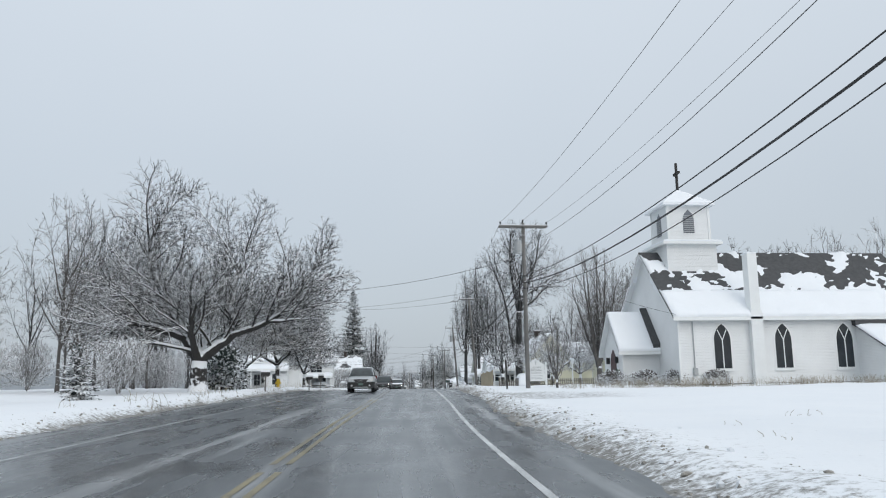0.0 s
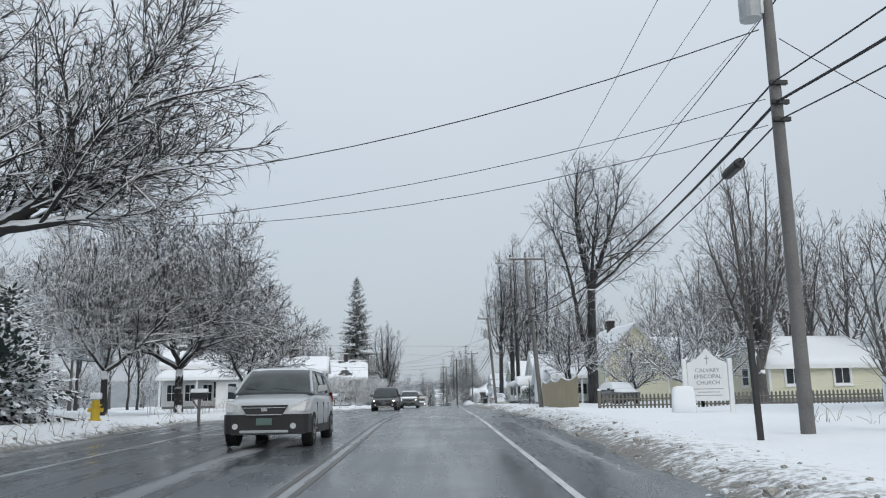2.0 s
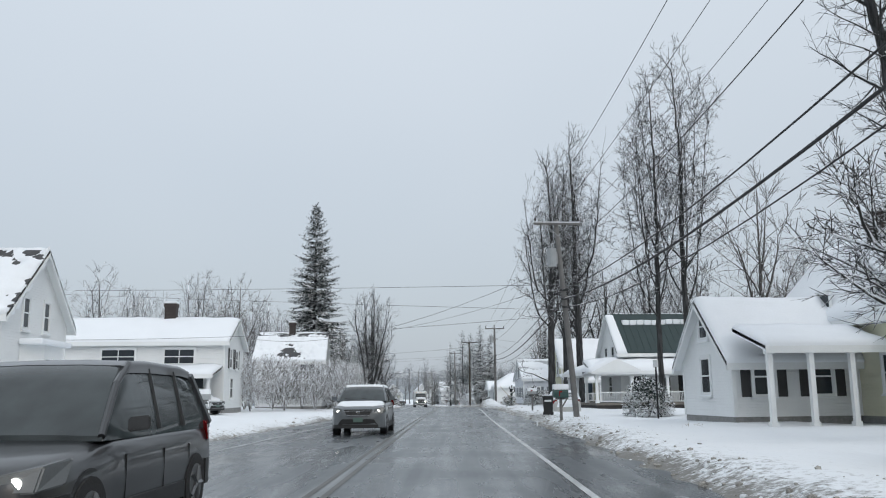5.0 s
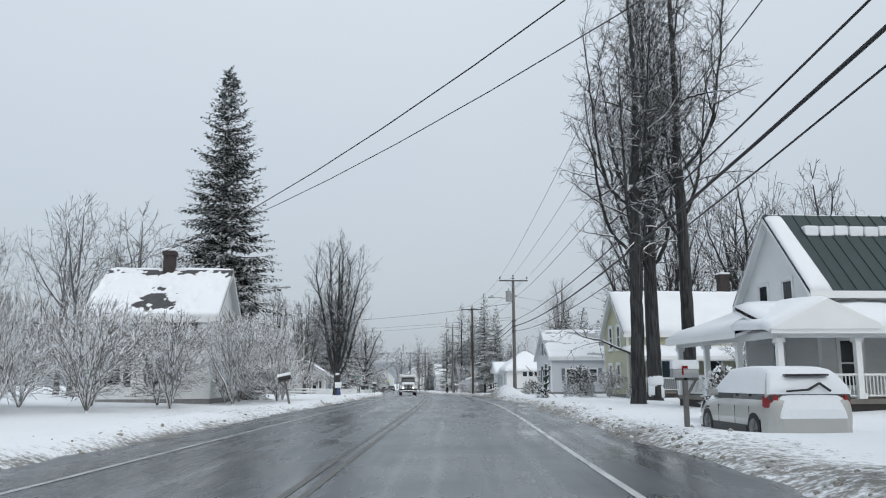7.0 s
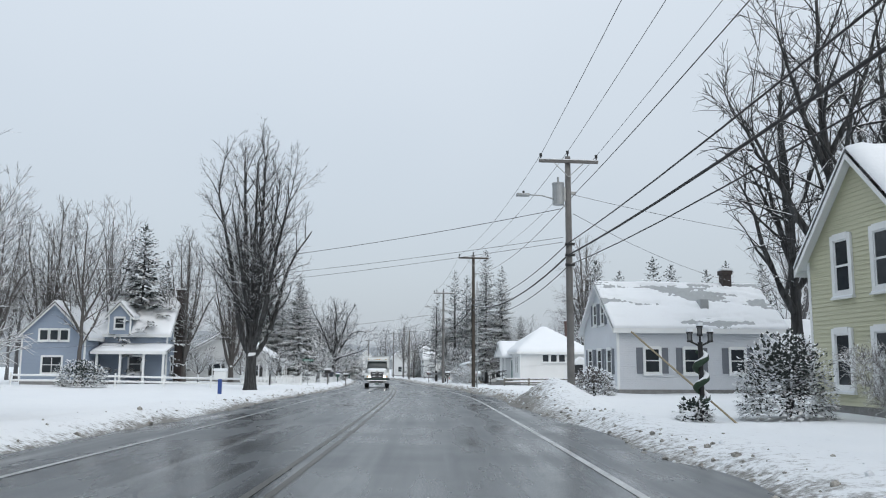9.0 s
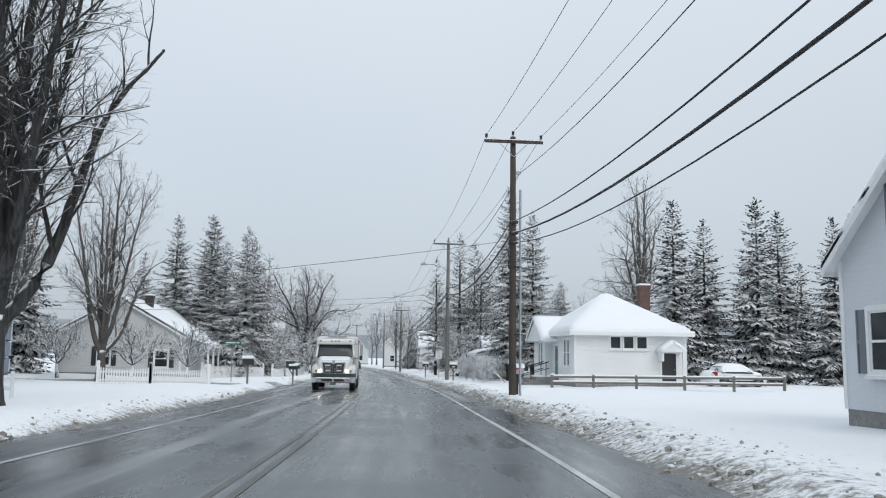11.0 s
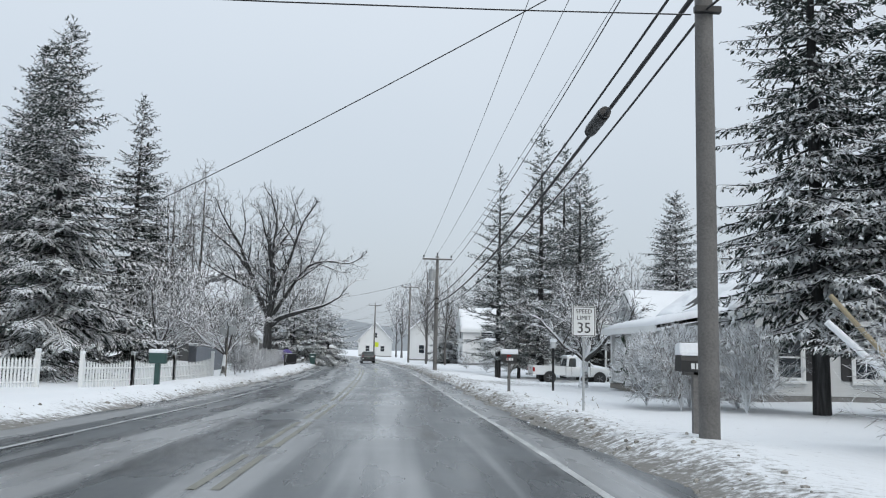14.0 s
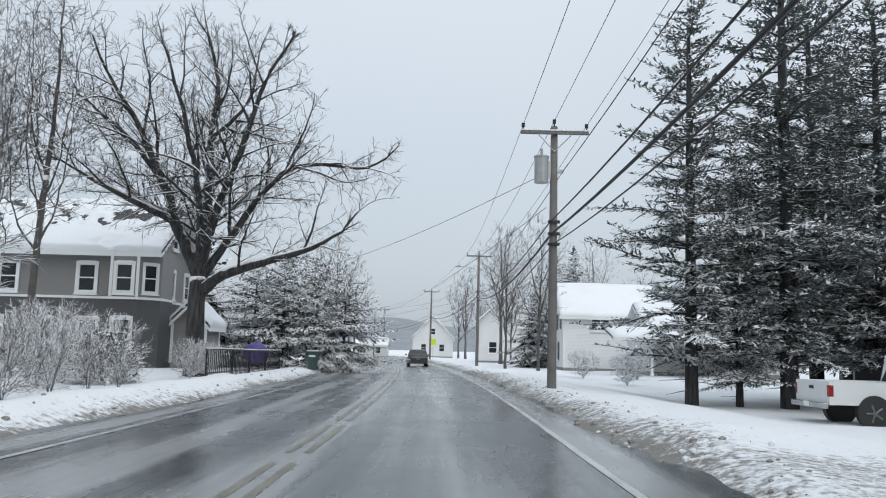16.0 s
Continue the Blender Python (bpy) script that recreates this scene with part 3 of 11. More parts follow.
# ---- buildings ----
FACES = {"S": ((1, 0, 0), (0, -1, 0)), "N": ((-1, 0, 0), (0, 1, 0)), "W": ((0, -1, 0), (-1, 0, 0)), "E": ((0, 1, 0), (1, 0, 0))}


def on_wall(face, plane, u, z):
    """A frame on a wall: x along the wall, y out of it, z up. u is the world x (S, N) or y (W, E) of the middle."""
    a, o = FACES[face]
    at = Vector((u, plane, z)) if face in "SN" else Vector((plane, u, z))
    a, o = Vector(a), Vector(o)
    m = Matrix((a, o, Vector((0, 0, 1)))).transposed().to_4x4()
    m.translation = at
    return m


def placed(bm, m):
    bmesh.ops.transform(bm, matrix=m, verts=bm.verts[:])
    if m.to_3x3().determinant() < 0:
        bmesh.ops.reverse_faces(bm, faces=bm.faces[:])
    return bm


def window(parent, m, w, h, trim=None, sash=True, shutters=None, mullion=False, trimw=0.11, pane=None):
    """A sash window: frame proud of the wall, glass set back in it, sill, and shutters if given."""
    trim, pane = trim or M_WHITE, pane or M_GLASS
    hw, t = w / 2, trimw
    bm = boxes(((-hw - t, -0.02, -t), (-hw, 0.06, h + t)), ((hw, -0.02, -t), (hw + t, 0.06, h + t)),
               ((-hw, -0.02, h), (hw, 0.07, h + t * 1.2)), ((-hw, -0.02, -t), (hw, 0.06, 0)))
    f = part("window", placed(bm, m), trim, parent)
    part("pane", placed(boxes(((-hw, -0.02, 0), (hw, 0.012, h))), m), pane, f, "dark reflecting glass")
    rails = []
    if sash:
        rails.append(((-hw, 0.0, h * 0.5 - 0.03), (hw, 0.035, h * 0.5 + 0.03)))
    if mullion:
        rails.append(((-0.025, 0.0, 0), (0.025, 0.032, h)))
    rails += [((-hw, 0.0, 0), (-hw + 0.045, 0.03, h)), ((hw - 0.045, 0.0, 0), (hw, 0.03, h)), ((-hw + 0.045, 0, h - 0.045), (hw - 0.045, 0.03, h)), ((-hw + 0.045, 0, 0), (hw - 0.045, 0.03, 0.05))]
    part("sash", placed(boxes(*rails), m), trim, f)
    part("sill", placed(boxes(((-hw - t - 0.04, 0.0, -t - 0.05), (hw + t + 0.04, 0.12, -t))), m), trim, f)
    part("snow", placed(boxes(((-hw - t, 0.0, -t + 0.002), (hw + t, 0.1, -t + 0.045)), bev=0.015), m), M_SNOW, f, "snow lying on the sill")
    if shutters:
        for s in (-1, 1):
            c = s * (hw + t + 0.2)
            lo, hi = min(c - 0.18, c + 0.18), max(c - 0.18, c + 0.18)
            rows = [((lo, 0.0, -0.05), (lo + 0.05, 0.05, h + 0.05)), ((hi - 0.05, 0.0, -0.05), (hi, 0.05, h + 0.05)), ((lo + 0.05, 0, -0.05), (hi - 0.05, 0.025, h + 0.05)),
                    ((lo + 0.05, 0, h / 2 - 0.04), (hi - 0.05, 0.05, h / 2 + 0.04))]
            part("shutter", placed(boxes(*rows), m), shutters, f, "louvred window shutter")
    return f


def door(parent, m, w, h, color, trim=None, glazed=True):
    trim = trim or M_WHITE
    hw = w / 2
    d = part("door", placed(boxes(((-hw, -0.02, 0), (hw, 0.03, h)), bev=0.008), m), color, parent)
    part("door_frame", placed(boxes(((-hw - 0.12, -0.02, 0), (-hw, 0.06, h + 0.12)), ((hw, -0.02, 0), (hw + 0.12, 0.06, h + 0.12)), ((-hw, -0.02, h), (hw, 0.065, h + 0.14))), m), trim, d)
    if glazed:
        part("pane", placed(boxes(((-hw * 0.6, 0.0, h * 0.5), (hw * 0.6, 0.038, h * 0.9))), m), M_GLASS, d)
    part("door_handle", placed(boxes(((hw * 0.7, 0.03, h * 0.46), (hw * 0.85, 0.09, h * 0.49)), bev=0.008), m), M_STEEL, d)
    return d


def snow_slab(name, corners, thick, parent, cover=1.0, seed=1, nu=26, nv=14, label="snow lying on the roof", streak=1.0):
    """A blanket of snow on a slope given by four corners (eave a, eave b, ridge b, ridge a); where cover is under one it lies in patches."""
    a, b, c, d = (Vector(v) for v in corners)
    up = (b - a).cross(d - a).normalized()
    if up.z < 0:
        up = -up
    verts, faces = [], []
    L, H = (b - a).length, (d - a).length
    if cover < 1:
        nu, nv = 72, 34
    for j in range(nv + 1):
        for i in range(nu + 1):
            s, t = i / nu, j / nv
            p = (a.lerp(b, s)).lerp(d.lerp(c, s), t)
            n1 = noise2(s * L / streak, t * H * streak, 0.45, seed)
            n2 = noise2(s * L / streak, t * H * streak, 1.6, seed + 3)
            edge = min(s * L, (1 - s) * L, t * H) if cover < 1 else min(s * L, (1 - s) * L, t * H + 0.05)
            h = thick * (0.85 + 0.35 * n1 + 0.15 * n2) * min(1.0, 0.35 + edge / 0.25)
            if cover < 1:
                h = thick * 2.2 * (cover - 0.5 + 0.9 * n1 + 0.45 * n2 + 0.28 * noise2(s * L, t * H, 4.5, seed + 9) - 0.55 * (t - 0.35)) - 0.02
                h = min(h, thick)
                if t == 0:
                    h = max(h, 0.03)
            verts.append(p + up * h + Vector((0, 0, -0.02 if j else -0.07)))
    for j in range(nv):
        for i in range(nu):
            k = j * (nu + 1) + i
            faces.append((k, k + 1, k + nu + 2, k + nu + 1))
    # closing skirt
    ring = [*range(nu + 1), *[(j + 1) * (nu + 1) - 1 for j in range(1, nv + 1)], *[nv * (nu + 1) + i for i in range(nu - 1, -1, -1)], *[j * (nu + 1) for j in range(nv - 1, 0, -1)]]
    low = len(verts)
    verts += [verts[k] - up * (thick * 1.5) * (0.6 if cover == 1 else 1.0) for k in ring]
    for q in range(len(ring)):
        e = (q + 1) % len(ring)
        faces.append((ring[q], ring[e], low + e, low + q))
    me = raw_mesh(name, verts, faces, M_SNOW)
    ob = new(name, me)
    ob.parent = parent
    bm = bmesh.new()
    bm.from_mesh(me)
    bmesh.ops.recalc_face_normals(bm, faces=bm.faces[:])
    bm.to_mesh(me)
    bm.free()
    return tagged(ob, label)


def gable(parent, x0, x1, y0, y1, z0, eave, ridge, axis, wall, roof, over=0.35, snow=0.22, cover=(1.0, 1.0), thick=0.14, seed=1, base=0.22, end_over=None, roofname="roof", streak=1.0):
    """Walls and a pitched roof. axis: the way of the ridge. cover: snow on the low-side and high-side slopes."""
    eo = over if end_over is None else end_over
    if base:
        part("foundation", boxes(((x0 + 0.03, y0 + 0.03, z0 - 0.4), (x1 - 0.03, y1 - 0.03, z0 + base))), M_STONE, parent)
    bm = bmesh.new()
    zb = z0 + base - (0.003 if base else 0)
    if axis == "x":
        ym = (y0 + y1) / 2
        prism(bm, [(y0, zb), (y1, zb), (y1, eave), (ym, ridge), (y0, eave)], "x", x0, x1)
    else:
        xm = (x0 + x1) / 2
        prism(bm, [(x0, zb), (x1, zb), (x1, eave), (xm, ridge), (x0, eave)], "y", y0, y1)
    part("wall", bm, wall, parent)
    # corner boards
    for cx, sx in ((x0, -1), (x1, 1)):
        for cy, sy in ((y0, -1), (y1, 1)):
            part("corner_board", boxes(((min(cx + sx * 0.025, cx - sx * 0.11), min(cy + sy * 0.025, cy - sy * 0.11), zb), (max(cx + sx * 0.025, cx - sx * 0.11), max(cy + sy * 0.025, cy - sy * 0.11), eave - 0.02))), M_WHITE, parent)
    out = []
    for s in (-1, 1):
        if axis == "x":
            c, e = (y0 + y1) / 2, (y0 if s < 0 else y1)
            k = (ridge - eave) / abs(c - e)
            eu, ez = e + s * over, eave - over * k
            sec = [(c, ridge + 0.02), (eu, ez + 0.02), (eu, ez + 0.02 + thick), (c, ridge + 0.02 + thick)]
            r = part(roofname, prism(bmesh.new(), sec, "x", x0 - eo, x1 + eo), roof, parent)
            cor = [(x0 - eo, eu, ez + thick + 0.02), (x1 + eo, eu, ez + thick + 0.02), (x1 + eo, c, ridge + thick + 0.02), (x0 - eo, c, ridge + thick + 0.02)]
            fas = boxes(((x0 - eo, min(eu, eu + s * 0.03), ez - 0.14), (x1 + eo, max(eu, eu + s * 0.03), ez + thick - 0.01)))
        else:
            c, e = (x0 + x1) / 2, (x0 if s < 0 else x1)
            k = (ridge - eave) / abs(c - e)
            eu, ez = e + s * over, eave - over * k
            sec = [(c, ridge + 0.02), (eu, ez + 0.02), (eu, ez + 0.02 + thick), (c, ridge + 0.02 + thick)]
            r = part(roofname, prism(bmesh.new(), sec, "y", y0 - eo, y1 + eo), roof, parent)
            cor = [(eu, y0 - eo, ez + thick + 0.02), (eu, y1 + eo, ez + thick + 0.02), (c, y1 + eo, ridge + thick + 0.02), (c, y0 - eo, ridge + thick + 0.02)]
            fas = boxes(((min(eu, eu + s * 0.03), y0 - eo, ez - 0.14), (max(eu, eu + s * 0.03), y1 + eo, ez + thick - 0.01)))
        part("fascia", fas, M_WHITE, parent)
        # rake boards on the gable ends
        for g in (-1, 1):
            sec2 = [(c, ridge - 0.16), (eu, ez - 0.16), (eu, ez + 0.015), (c, ridge + 0.015)]
            if axis == "x":
                w = x0 - eo if g < 0 else x1 + eo
                part("rake_board", prism(bmesh.new(), sec2, "x", w - 0.02, w + 0.02), M_WHITE, parent)
            else:
                w = y0 - eo if g < 0 else y1 + eo
                part("rake_board", prism(bmesh.new(), sec2, "y", w - 0.02, w + 0.02), M_WHITE, parent)
        # white soffits under the overhangs
        ax = "x" if axis == "x" else "y"
        p0, p1 = (x0, x1) if axis == "x" else (y0, y1)
        full = [(c, ridge - 0.012), (eu, ez - 0.012), (eu, ez + 0.016), (c, ridge + 0.016)]
        part("soffit", prism(bmesh.new(), full, ax, p0 - eo + 0.021, p0 - 0.003), M_WHITE, parent)
        part("soffit", prism(bmesh.new(), full, ax, p1 + 0.003, p1 + eo - 0.021), M_WHITE, parent)
        e1 = e + s * 0.003
        low = [(e1, eave - 0.003 * k - 0.012), (eu, ez - 0.012), (eu, ez + 0.016), (e1, eave - 0.003 * k + 0.016)]
        part("soffit", prism(bmesh.new(), low, ax, p0 + 0.001, p1 - 0.001), M_WHITE, parent)
        cv = cover[0 if s < 0 else 1]
        if snow and cv > 0:
            snow_slab("roof_snow", cor, snow, parent, cv, seed + (s > 0), streak=streak)
        out.append(r)
    return out


def hip(parent, x0, x1, y0, y1, eave, peak, roof, over=0.5, snow=0.25, flat=0.0):
    """A hipped roof with a short ridge along x, and its snow."""
    X0, X1, Y0, Y1 = x0 - over, x1 + over, y0 - over, y1 + over
    xm, ym = (x0 + x1) / 2, (y0 + y1) / 2
    a, b = Vector((xm - flat, ym, peak)), Vector((xm + flat, ym, peak))
    cs = [Vector((X0, Y0, eave)), Vector((X1, Y0, eave)), Vector((X1, Y1, eave)), Vector((X0, Y1, eave))]
    bm = bmesh.new()
    v = [bm.verts.new(c) for c in (*cs, a, b)]
    lowv = [bm.verts.new(c - Vector((0, 0, 0.16))) for c in cs]
    for f in ((0, 1, 5, 4), (2, 3, 4, 5)):
        bm.faces.new([v[i] for i in f])
    bm.faces.new((v[1], v[2], v[5]))
    bm.faces.new((v[3], v[0], v[4]))
    for i in range(4):
        bm.faces.new((v[i], v[(i + 1) % 4], lowv[(i + 1) % 4], lowv[i]))
    bm.faces.new(lowv[::-1])
    bmesh.ops.recalc_face_normals(bm, faces=bm.faces[:])
    part("roof", bm, roof, parent)
    for lo, hi in (((X0 - 0.02, Y0 - 0.03, eave - 0.2), (X1 + 0.02, Y0 - 0.004, eave + 0.03)), ((X0 - 0.02, Y1 + 0.004, eave - 0.2), (X1 + 0.02, Y1 + 0.03, eave + 0.03)),
                   ((X0 - 0.03, Y0 - 0.003, eave - 0.2), (X0 - 0.004, Y1 + 0.003, eave + 0.03)), ((X1 + 0.004, Y0 - 0.003, eave - 0.2), (X1 + 0.03, Y1 + 0.003, eave + 0.03))):
        part("fascia", boxes((lo, hi)), M_WHITE, parent)
    part("soffit", boxes(((X0, Y0, eave - 0.185), (X1, Y1, eave - 0.164))), M_WHITE, parent)
    bm = bmesh.new()
    def spot(i, j):
        s, t = i / n, j / n
        p = Vector((X0 + (X1 - X0) * s, Y0 + (Y1 - Y0) * t, 0))
        fx = min(p.x - X0, X1 - p.x) / ((X1 - X0) / 2 - flat)
        fy = min(p.y - Y0, Y1 - p.y) / ((Y1 - Y0) / 2)
        f = min(fx, fy, 1)
        p.z = eave + (peak - eave) * f + snow * min(1, 0.75 + f * 3) * (1 + 0.2 * noise2(p.x, p.y, 0.7, 4)) - 0.02
        return p
    n = 20
    g = [[bm.verts.new(spot(i, j)) for i in range(n + 1)] for j in range(n + 1)]
    for j in range(n):
        for i in range(n):
            bm.faces.new((g[j][i], g[j][i + 1], g[j + 1][i + 1], g[j + 1][i]))
    edge = [*[g[0][i] for i in range(n + 1)], *[g[j][n] for j in range(1, n + 1)], *[g[n][i] for i in range(n - 1, -1, -1)], *[g[j][0] for j in range(n - 1, 0, -1)]]
    low = [bm.verts.new(w.co - Vector((0, 0, snow * 0.9))) for w in edge]
    for q in range(len(edge)):
        bm.faces.new((edge[q], edge[(q + 1) % len(edge)], low[(q + 1) % len(edge)], low[q]))
    bmesh.ops.recalc_face_normals(bm, faces=bm.faces[:])
    tagged(smooth(part("roof_snow", bm, M_SNOW, parent)), "smooth thick snow on the hipped roof")


def chimney(parent, x, y, z0, z1, w=0.7, d=0.7, material=None):
    c = part("chimney", boxes(((x - w / 2, y - d / 2, z0), (x + w / 2, y + d / 2, z1 - 0.25)), ((x - w / 2 - 0.06, y - d / 2 - 0.06, z1 - 0.252), (x + w / 2 + 0.06, y + d / 2 + 0.06, z1))), material or M_BRICK, parent, "brick chimney")
    part("snow", boxes(((x - w / 2 - 0.05, y - d / 2 - 0.05, z1), (x + w / 2 + 0.05, y + d / 2 + 0.05, z1 + 0.14)), bev=0.05), M_SNOW, c)
    return c


def railing(parent, a, b, z, h=0.75, step=0.13, material=None):
    material = material or M_WHITE
    a, b = Vector((*a, z)), Vector((*b, z))
    d = b - a
    n = max(2, int(d.length / step))
    r = part("railing", cyls((a + Vector((0, 0, h)), b + Vector((0, 0, h)), 0.045), (a + Vector((0, 0, 0.1)), b + Vector((0, 0, 0.1)), 0.035), seg=6), material, parent)
    for i in range(1, n):
        p = a.lerp(b, i / n)
        part("baluster", cyls((p + Vector((0, 0, 0.1)), p + Vector((0, 0, h)), 0.022), seg=4), material, r)
    return r


def post(parent, x, y, z0, z1, r=0.09, material=None):
    bm = boxes(((x - r, y - r, z0), (x + r, y + r, z1)), ((x - r - 0.05, y - r - 0.05, z1 - 0.15), (x + r + 0.05, y + r + 0.05, z1 - 0.002)), ((x - r - 0.04, y - r - 0.04, z0), (x + r + 0.04, y + r + 0.04, z0 + 0.2)))
    return part("post", bm, material or M_WHITE, parent)


def lean_roof(parent, lo, hi, z_out, z_in, out, roof, snow=0.22, thick=0.12, seed=3):
    """A lean-to roof over lo..hi (x, y), low on the side named by out (S, W, E)."""
    (xa, ya), (xb, yb) = lo, hi
    if out == "S":
        sec = [(ya, z_out), (yb, z_in), (yb, z_in + thick), (ya, z_out + thick)]
        bm = prism(bmesh.new(), sec, "x", xa, xb)
        cor = [(xa, ya, z_out + thick), (xb, ya, z_out + thick), (xb, yb, z_in + thick), (xa, yb, z_in + thick)]
        fas = boxes(((xa, ya - 0.03, z_out - 0.14), (xb, ya, z_out + thick - 0.01)))
    else:
        u0, u1, zo, zi = (xa, xb, z_out, z_in) if out == "W" else (xa, xb, z_in, z_out)
        sec = [(u0, zo), (u1, zi), (u1, zi + thick), (u0, zo + thick)]
        bm = prism(bmesh.new(), sec, "y", ya, yb)
        if out == "W":
            cor = [(xa, yb, z_out + thick), (xa, ya, z_out + thick), (xb, ya, z_in + thick), (xb, yb, z_in + thick)]
            fas = boxes(((xa - 0.03, ya, z_out - 0.14), (xa, yb, z_out + thick - 0.01)))
        else:
            cor = [(xb, ya, z_out + thick), (xb, yb, z_out + thick), (xa, yb, z_in + thick), (xa, ya, z_in + thick)]
            fas = boxes(((xb, ya, z_out - 0.14), (xb + 0.03, yb, z_out + thick - 0.01)))
    part("porch_roof", bm, roof, parent)
    part("fascia", fas, M_WHITE, parent)
    snow_slab("porch_snow", cor, snow, parent, 1.0, seed, 20, 6, "snow lying on the porch roof")


def lancet(parent, m, w, h):
    """A pointed church window with a Y-shaped bar."""
    hw = w / 2
    side = [(-hw, 0), (hw, 0)]
    arch = []
    spring = h - w * 1.05
    for i in range(9):
        t = i / 8
        a = t * math.acos(0.5 / 1.05) if False else t * 1.05
        arch.append((hw - w * 1.15 * (1 - math.cos(a * 0.93)), spring + w * 1.15 * math.sin(a * 0.93)))
    top = arch[-1]
    arch = [(max(x, 0.0), z) for x, z in arch]
    right = arch
    left = [(-x, z) for x, z in arch[::-1]]
    outline = [(-hw, 0), (hw, 0), *right, *left]
    clean = []
    for p in outline:
        if not clean or (Vector(p) - Vector(clean[-1])).length > 1e-3:
            clean.append(p)
    def grown(k):
        return [(x * (1 + k / hw), (z - h * 0.45) * (1 + k / (h * 0.5)) + h * 0.45) for x, z in clean]
    f = part("window", placed(prism(bmesh.new(), grown(0.1), "y", -0.02, 0.03), m), M_WHITE, parent, "white pointed window surround")
    part("pane", placed(prism(bmesh.new(), clean, "y", -0.02, 0.045), m), M_GLASS, f, "dark leaded glass")
    bars = bmesh.new()
    box(bars, (-0.035, 0.0, 0), (0.035, 0.075, spring))
    for s in (-1, 1):
        cyl(bars, (0, 0.05, spring), (s * hw * 0.55, 0.05, spring + w * 0.62), 0.035, seg=6)
    part("sash", placed(bars, m), M_WHITE, f)
    part("sill", placed(boxes(((-hw - 0.16, 0.0, -0.2), (hw + 0.16, 0.12, -0.08))), m), M_WHITE, f)


def church():
    z = 1.55
    c = thing("church", (0, 0, 0), "white wooden church with belfry, snow-patched roof and pointed windows", "church")
    x0, x1, y0, y1 = 23.8, 44.0, 58.0, 70.0
    gable(c, x0, x1, y0, y1, z, 6.9, 12.3, "x", M_SIDE_W, M_SHINGLE, over=0.45, snow=0.2, cover=(0.72, 0.8), seed=6, base=0.3)
    # full snow along the low half of the near slope
    k = (12.3 - 6.9) / 6.0
    ya, za = y0 - 0.45, 6.9 - 0.45 * k + 0.17
    yb, zb = y0 + 1.9, 6.9 + 1.9 * k + 0.17
    snow_slab("roof_snow", [(x0 - 0.45, ya, za), (x1 + 0.45, ya, za), (x1 + 0.45, yb, zb), (x0 - 0.45, yb, zb)], 0.17, c, 1.0, 15, 40, 10)
    for x in (27.1, 31.8, 36.6):
        lancet(c, on_wall("S", y0, x, z + 1.35), 1.25, 3.35)
    # chimney stack up the long wall
    s = part("chimney", boxes(((29.25, y0 - 0.45, z), (30.1, y0 - 0.004, 7.1)), ((29.3, y0 - 0.42, 7.1), (30.05, y0 + 0.4, 11.3)), bev=0.02), M_WHITE, c, "white-painted brick chimney stack")
    part("snow", boxes(((29.3, y0 - 0.42, 11.3), (30.05, y0 + 0.6, 11.42)), bev=0.03), M_SNOW, s)
    for i in range(22):
        part("brick_course", boxes(((29.22, y0 - 0.48, z + 0.1 + i * 0.24), (30.13, y0 - 0.448, z + 0.26 + i * 0.24))), M_WHITE, s)
    # service pipe and meter
    pipe = part("service_pipe", cyls(((24.9, y0 - 0.06, z + 0.9), (24.9, y0 - 0.06, 6.3), 0.04), seg=8), M_STEEL, c)
    part("meter_box", boxes(((24.75, y0 - 0.22, z + 0.9), (25.05, y0 - 0.003, z + 1.4)), bev=0.02), M_GREYTANK, pipe)
    # belfry
    bx0, bx1, by0, by1 = 25.1, 28.9, 62.1, 65.9
    t = part("belfry", boxes(((bx0 - 0.15, by0 - 0.15, 9.2), (bx1 + 0.15, by1 + 0.15, 12.75)), ((bx0 + 0.15, by0 + 0.15, 12.7), (bx1 - 0.15, by1 - 0.15, 16.2))), M_SIDE_W, c, "square white belfry")
    part("cornice", boxes(((bx0 - 0.55, by0 - 0.55, 12.75), (bx1 + 0.55, by1 + 0.55, 12.95)), ((bx0 - 0.3, by0 - 0.3, 12.95), (bx1 + 0.3, by1 + 0.3, 13.15)), bev=0.03), M_WHITE, t)
    part("snow", boxes(((bx0 - 0.5, by0 - 0.5, 12.96), (bx1 + 0.5, by0 - 0.03, 13.1)), ((bx0 - 0.5, by0 - 0.02, 12.96), (bx0 - 0.03, by1 + 0.4, 13.1)), bev=0.04), M_SNOW, t)
    part("flashing", boxes(((bx0 - 0.2, by0 - 0.2, 10.0), (bx1 + 0.2, by0 - 0.155, 10.35)), ((bx0 - 0.2, by0 - 0.15, 9.5), (bx0 - 0.155, by1 + 0.2, 10.6))), M_SHINGLE, t)
    for cx in (bx0 + 0.2, bx1 - 0.2):
        for cy in (by0 + 0.2, by1 - 0.2):
            part("corner_board", boxes(((cx - 0.1, cy - 0.1, 13.15), (cx + 0.1, cy + 0.1, 16.1))), M_WHITE, t)
    xm, ym = (bx0 + bx1) / 2, (by0 + by1) / 2
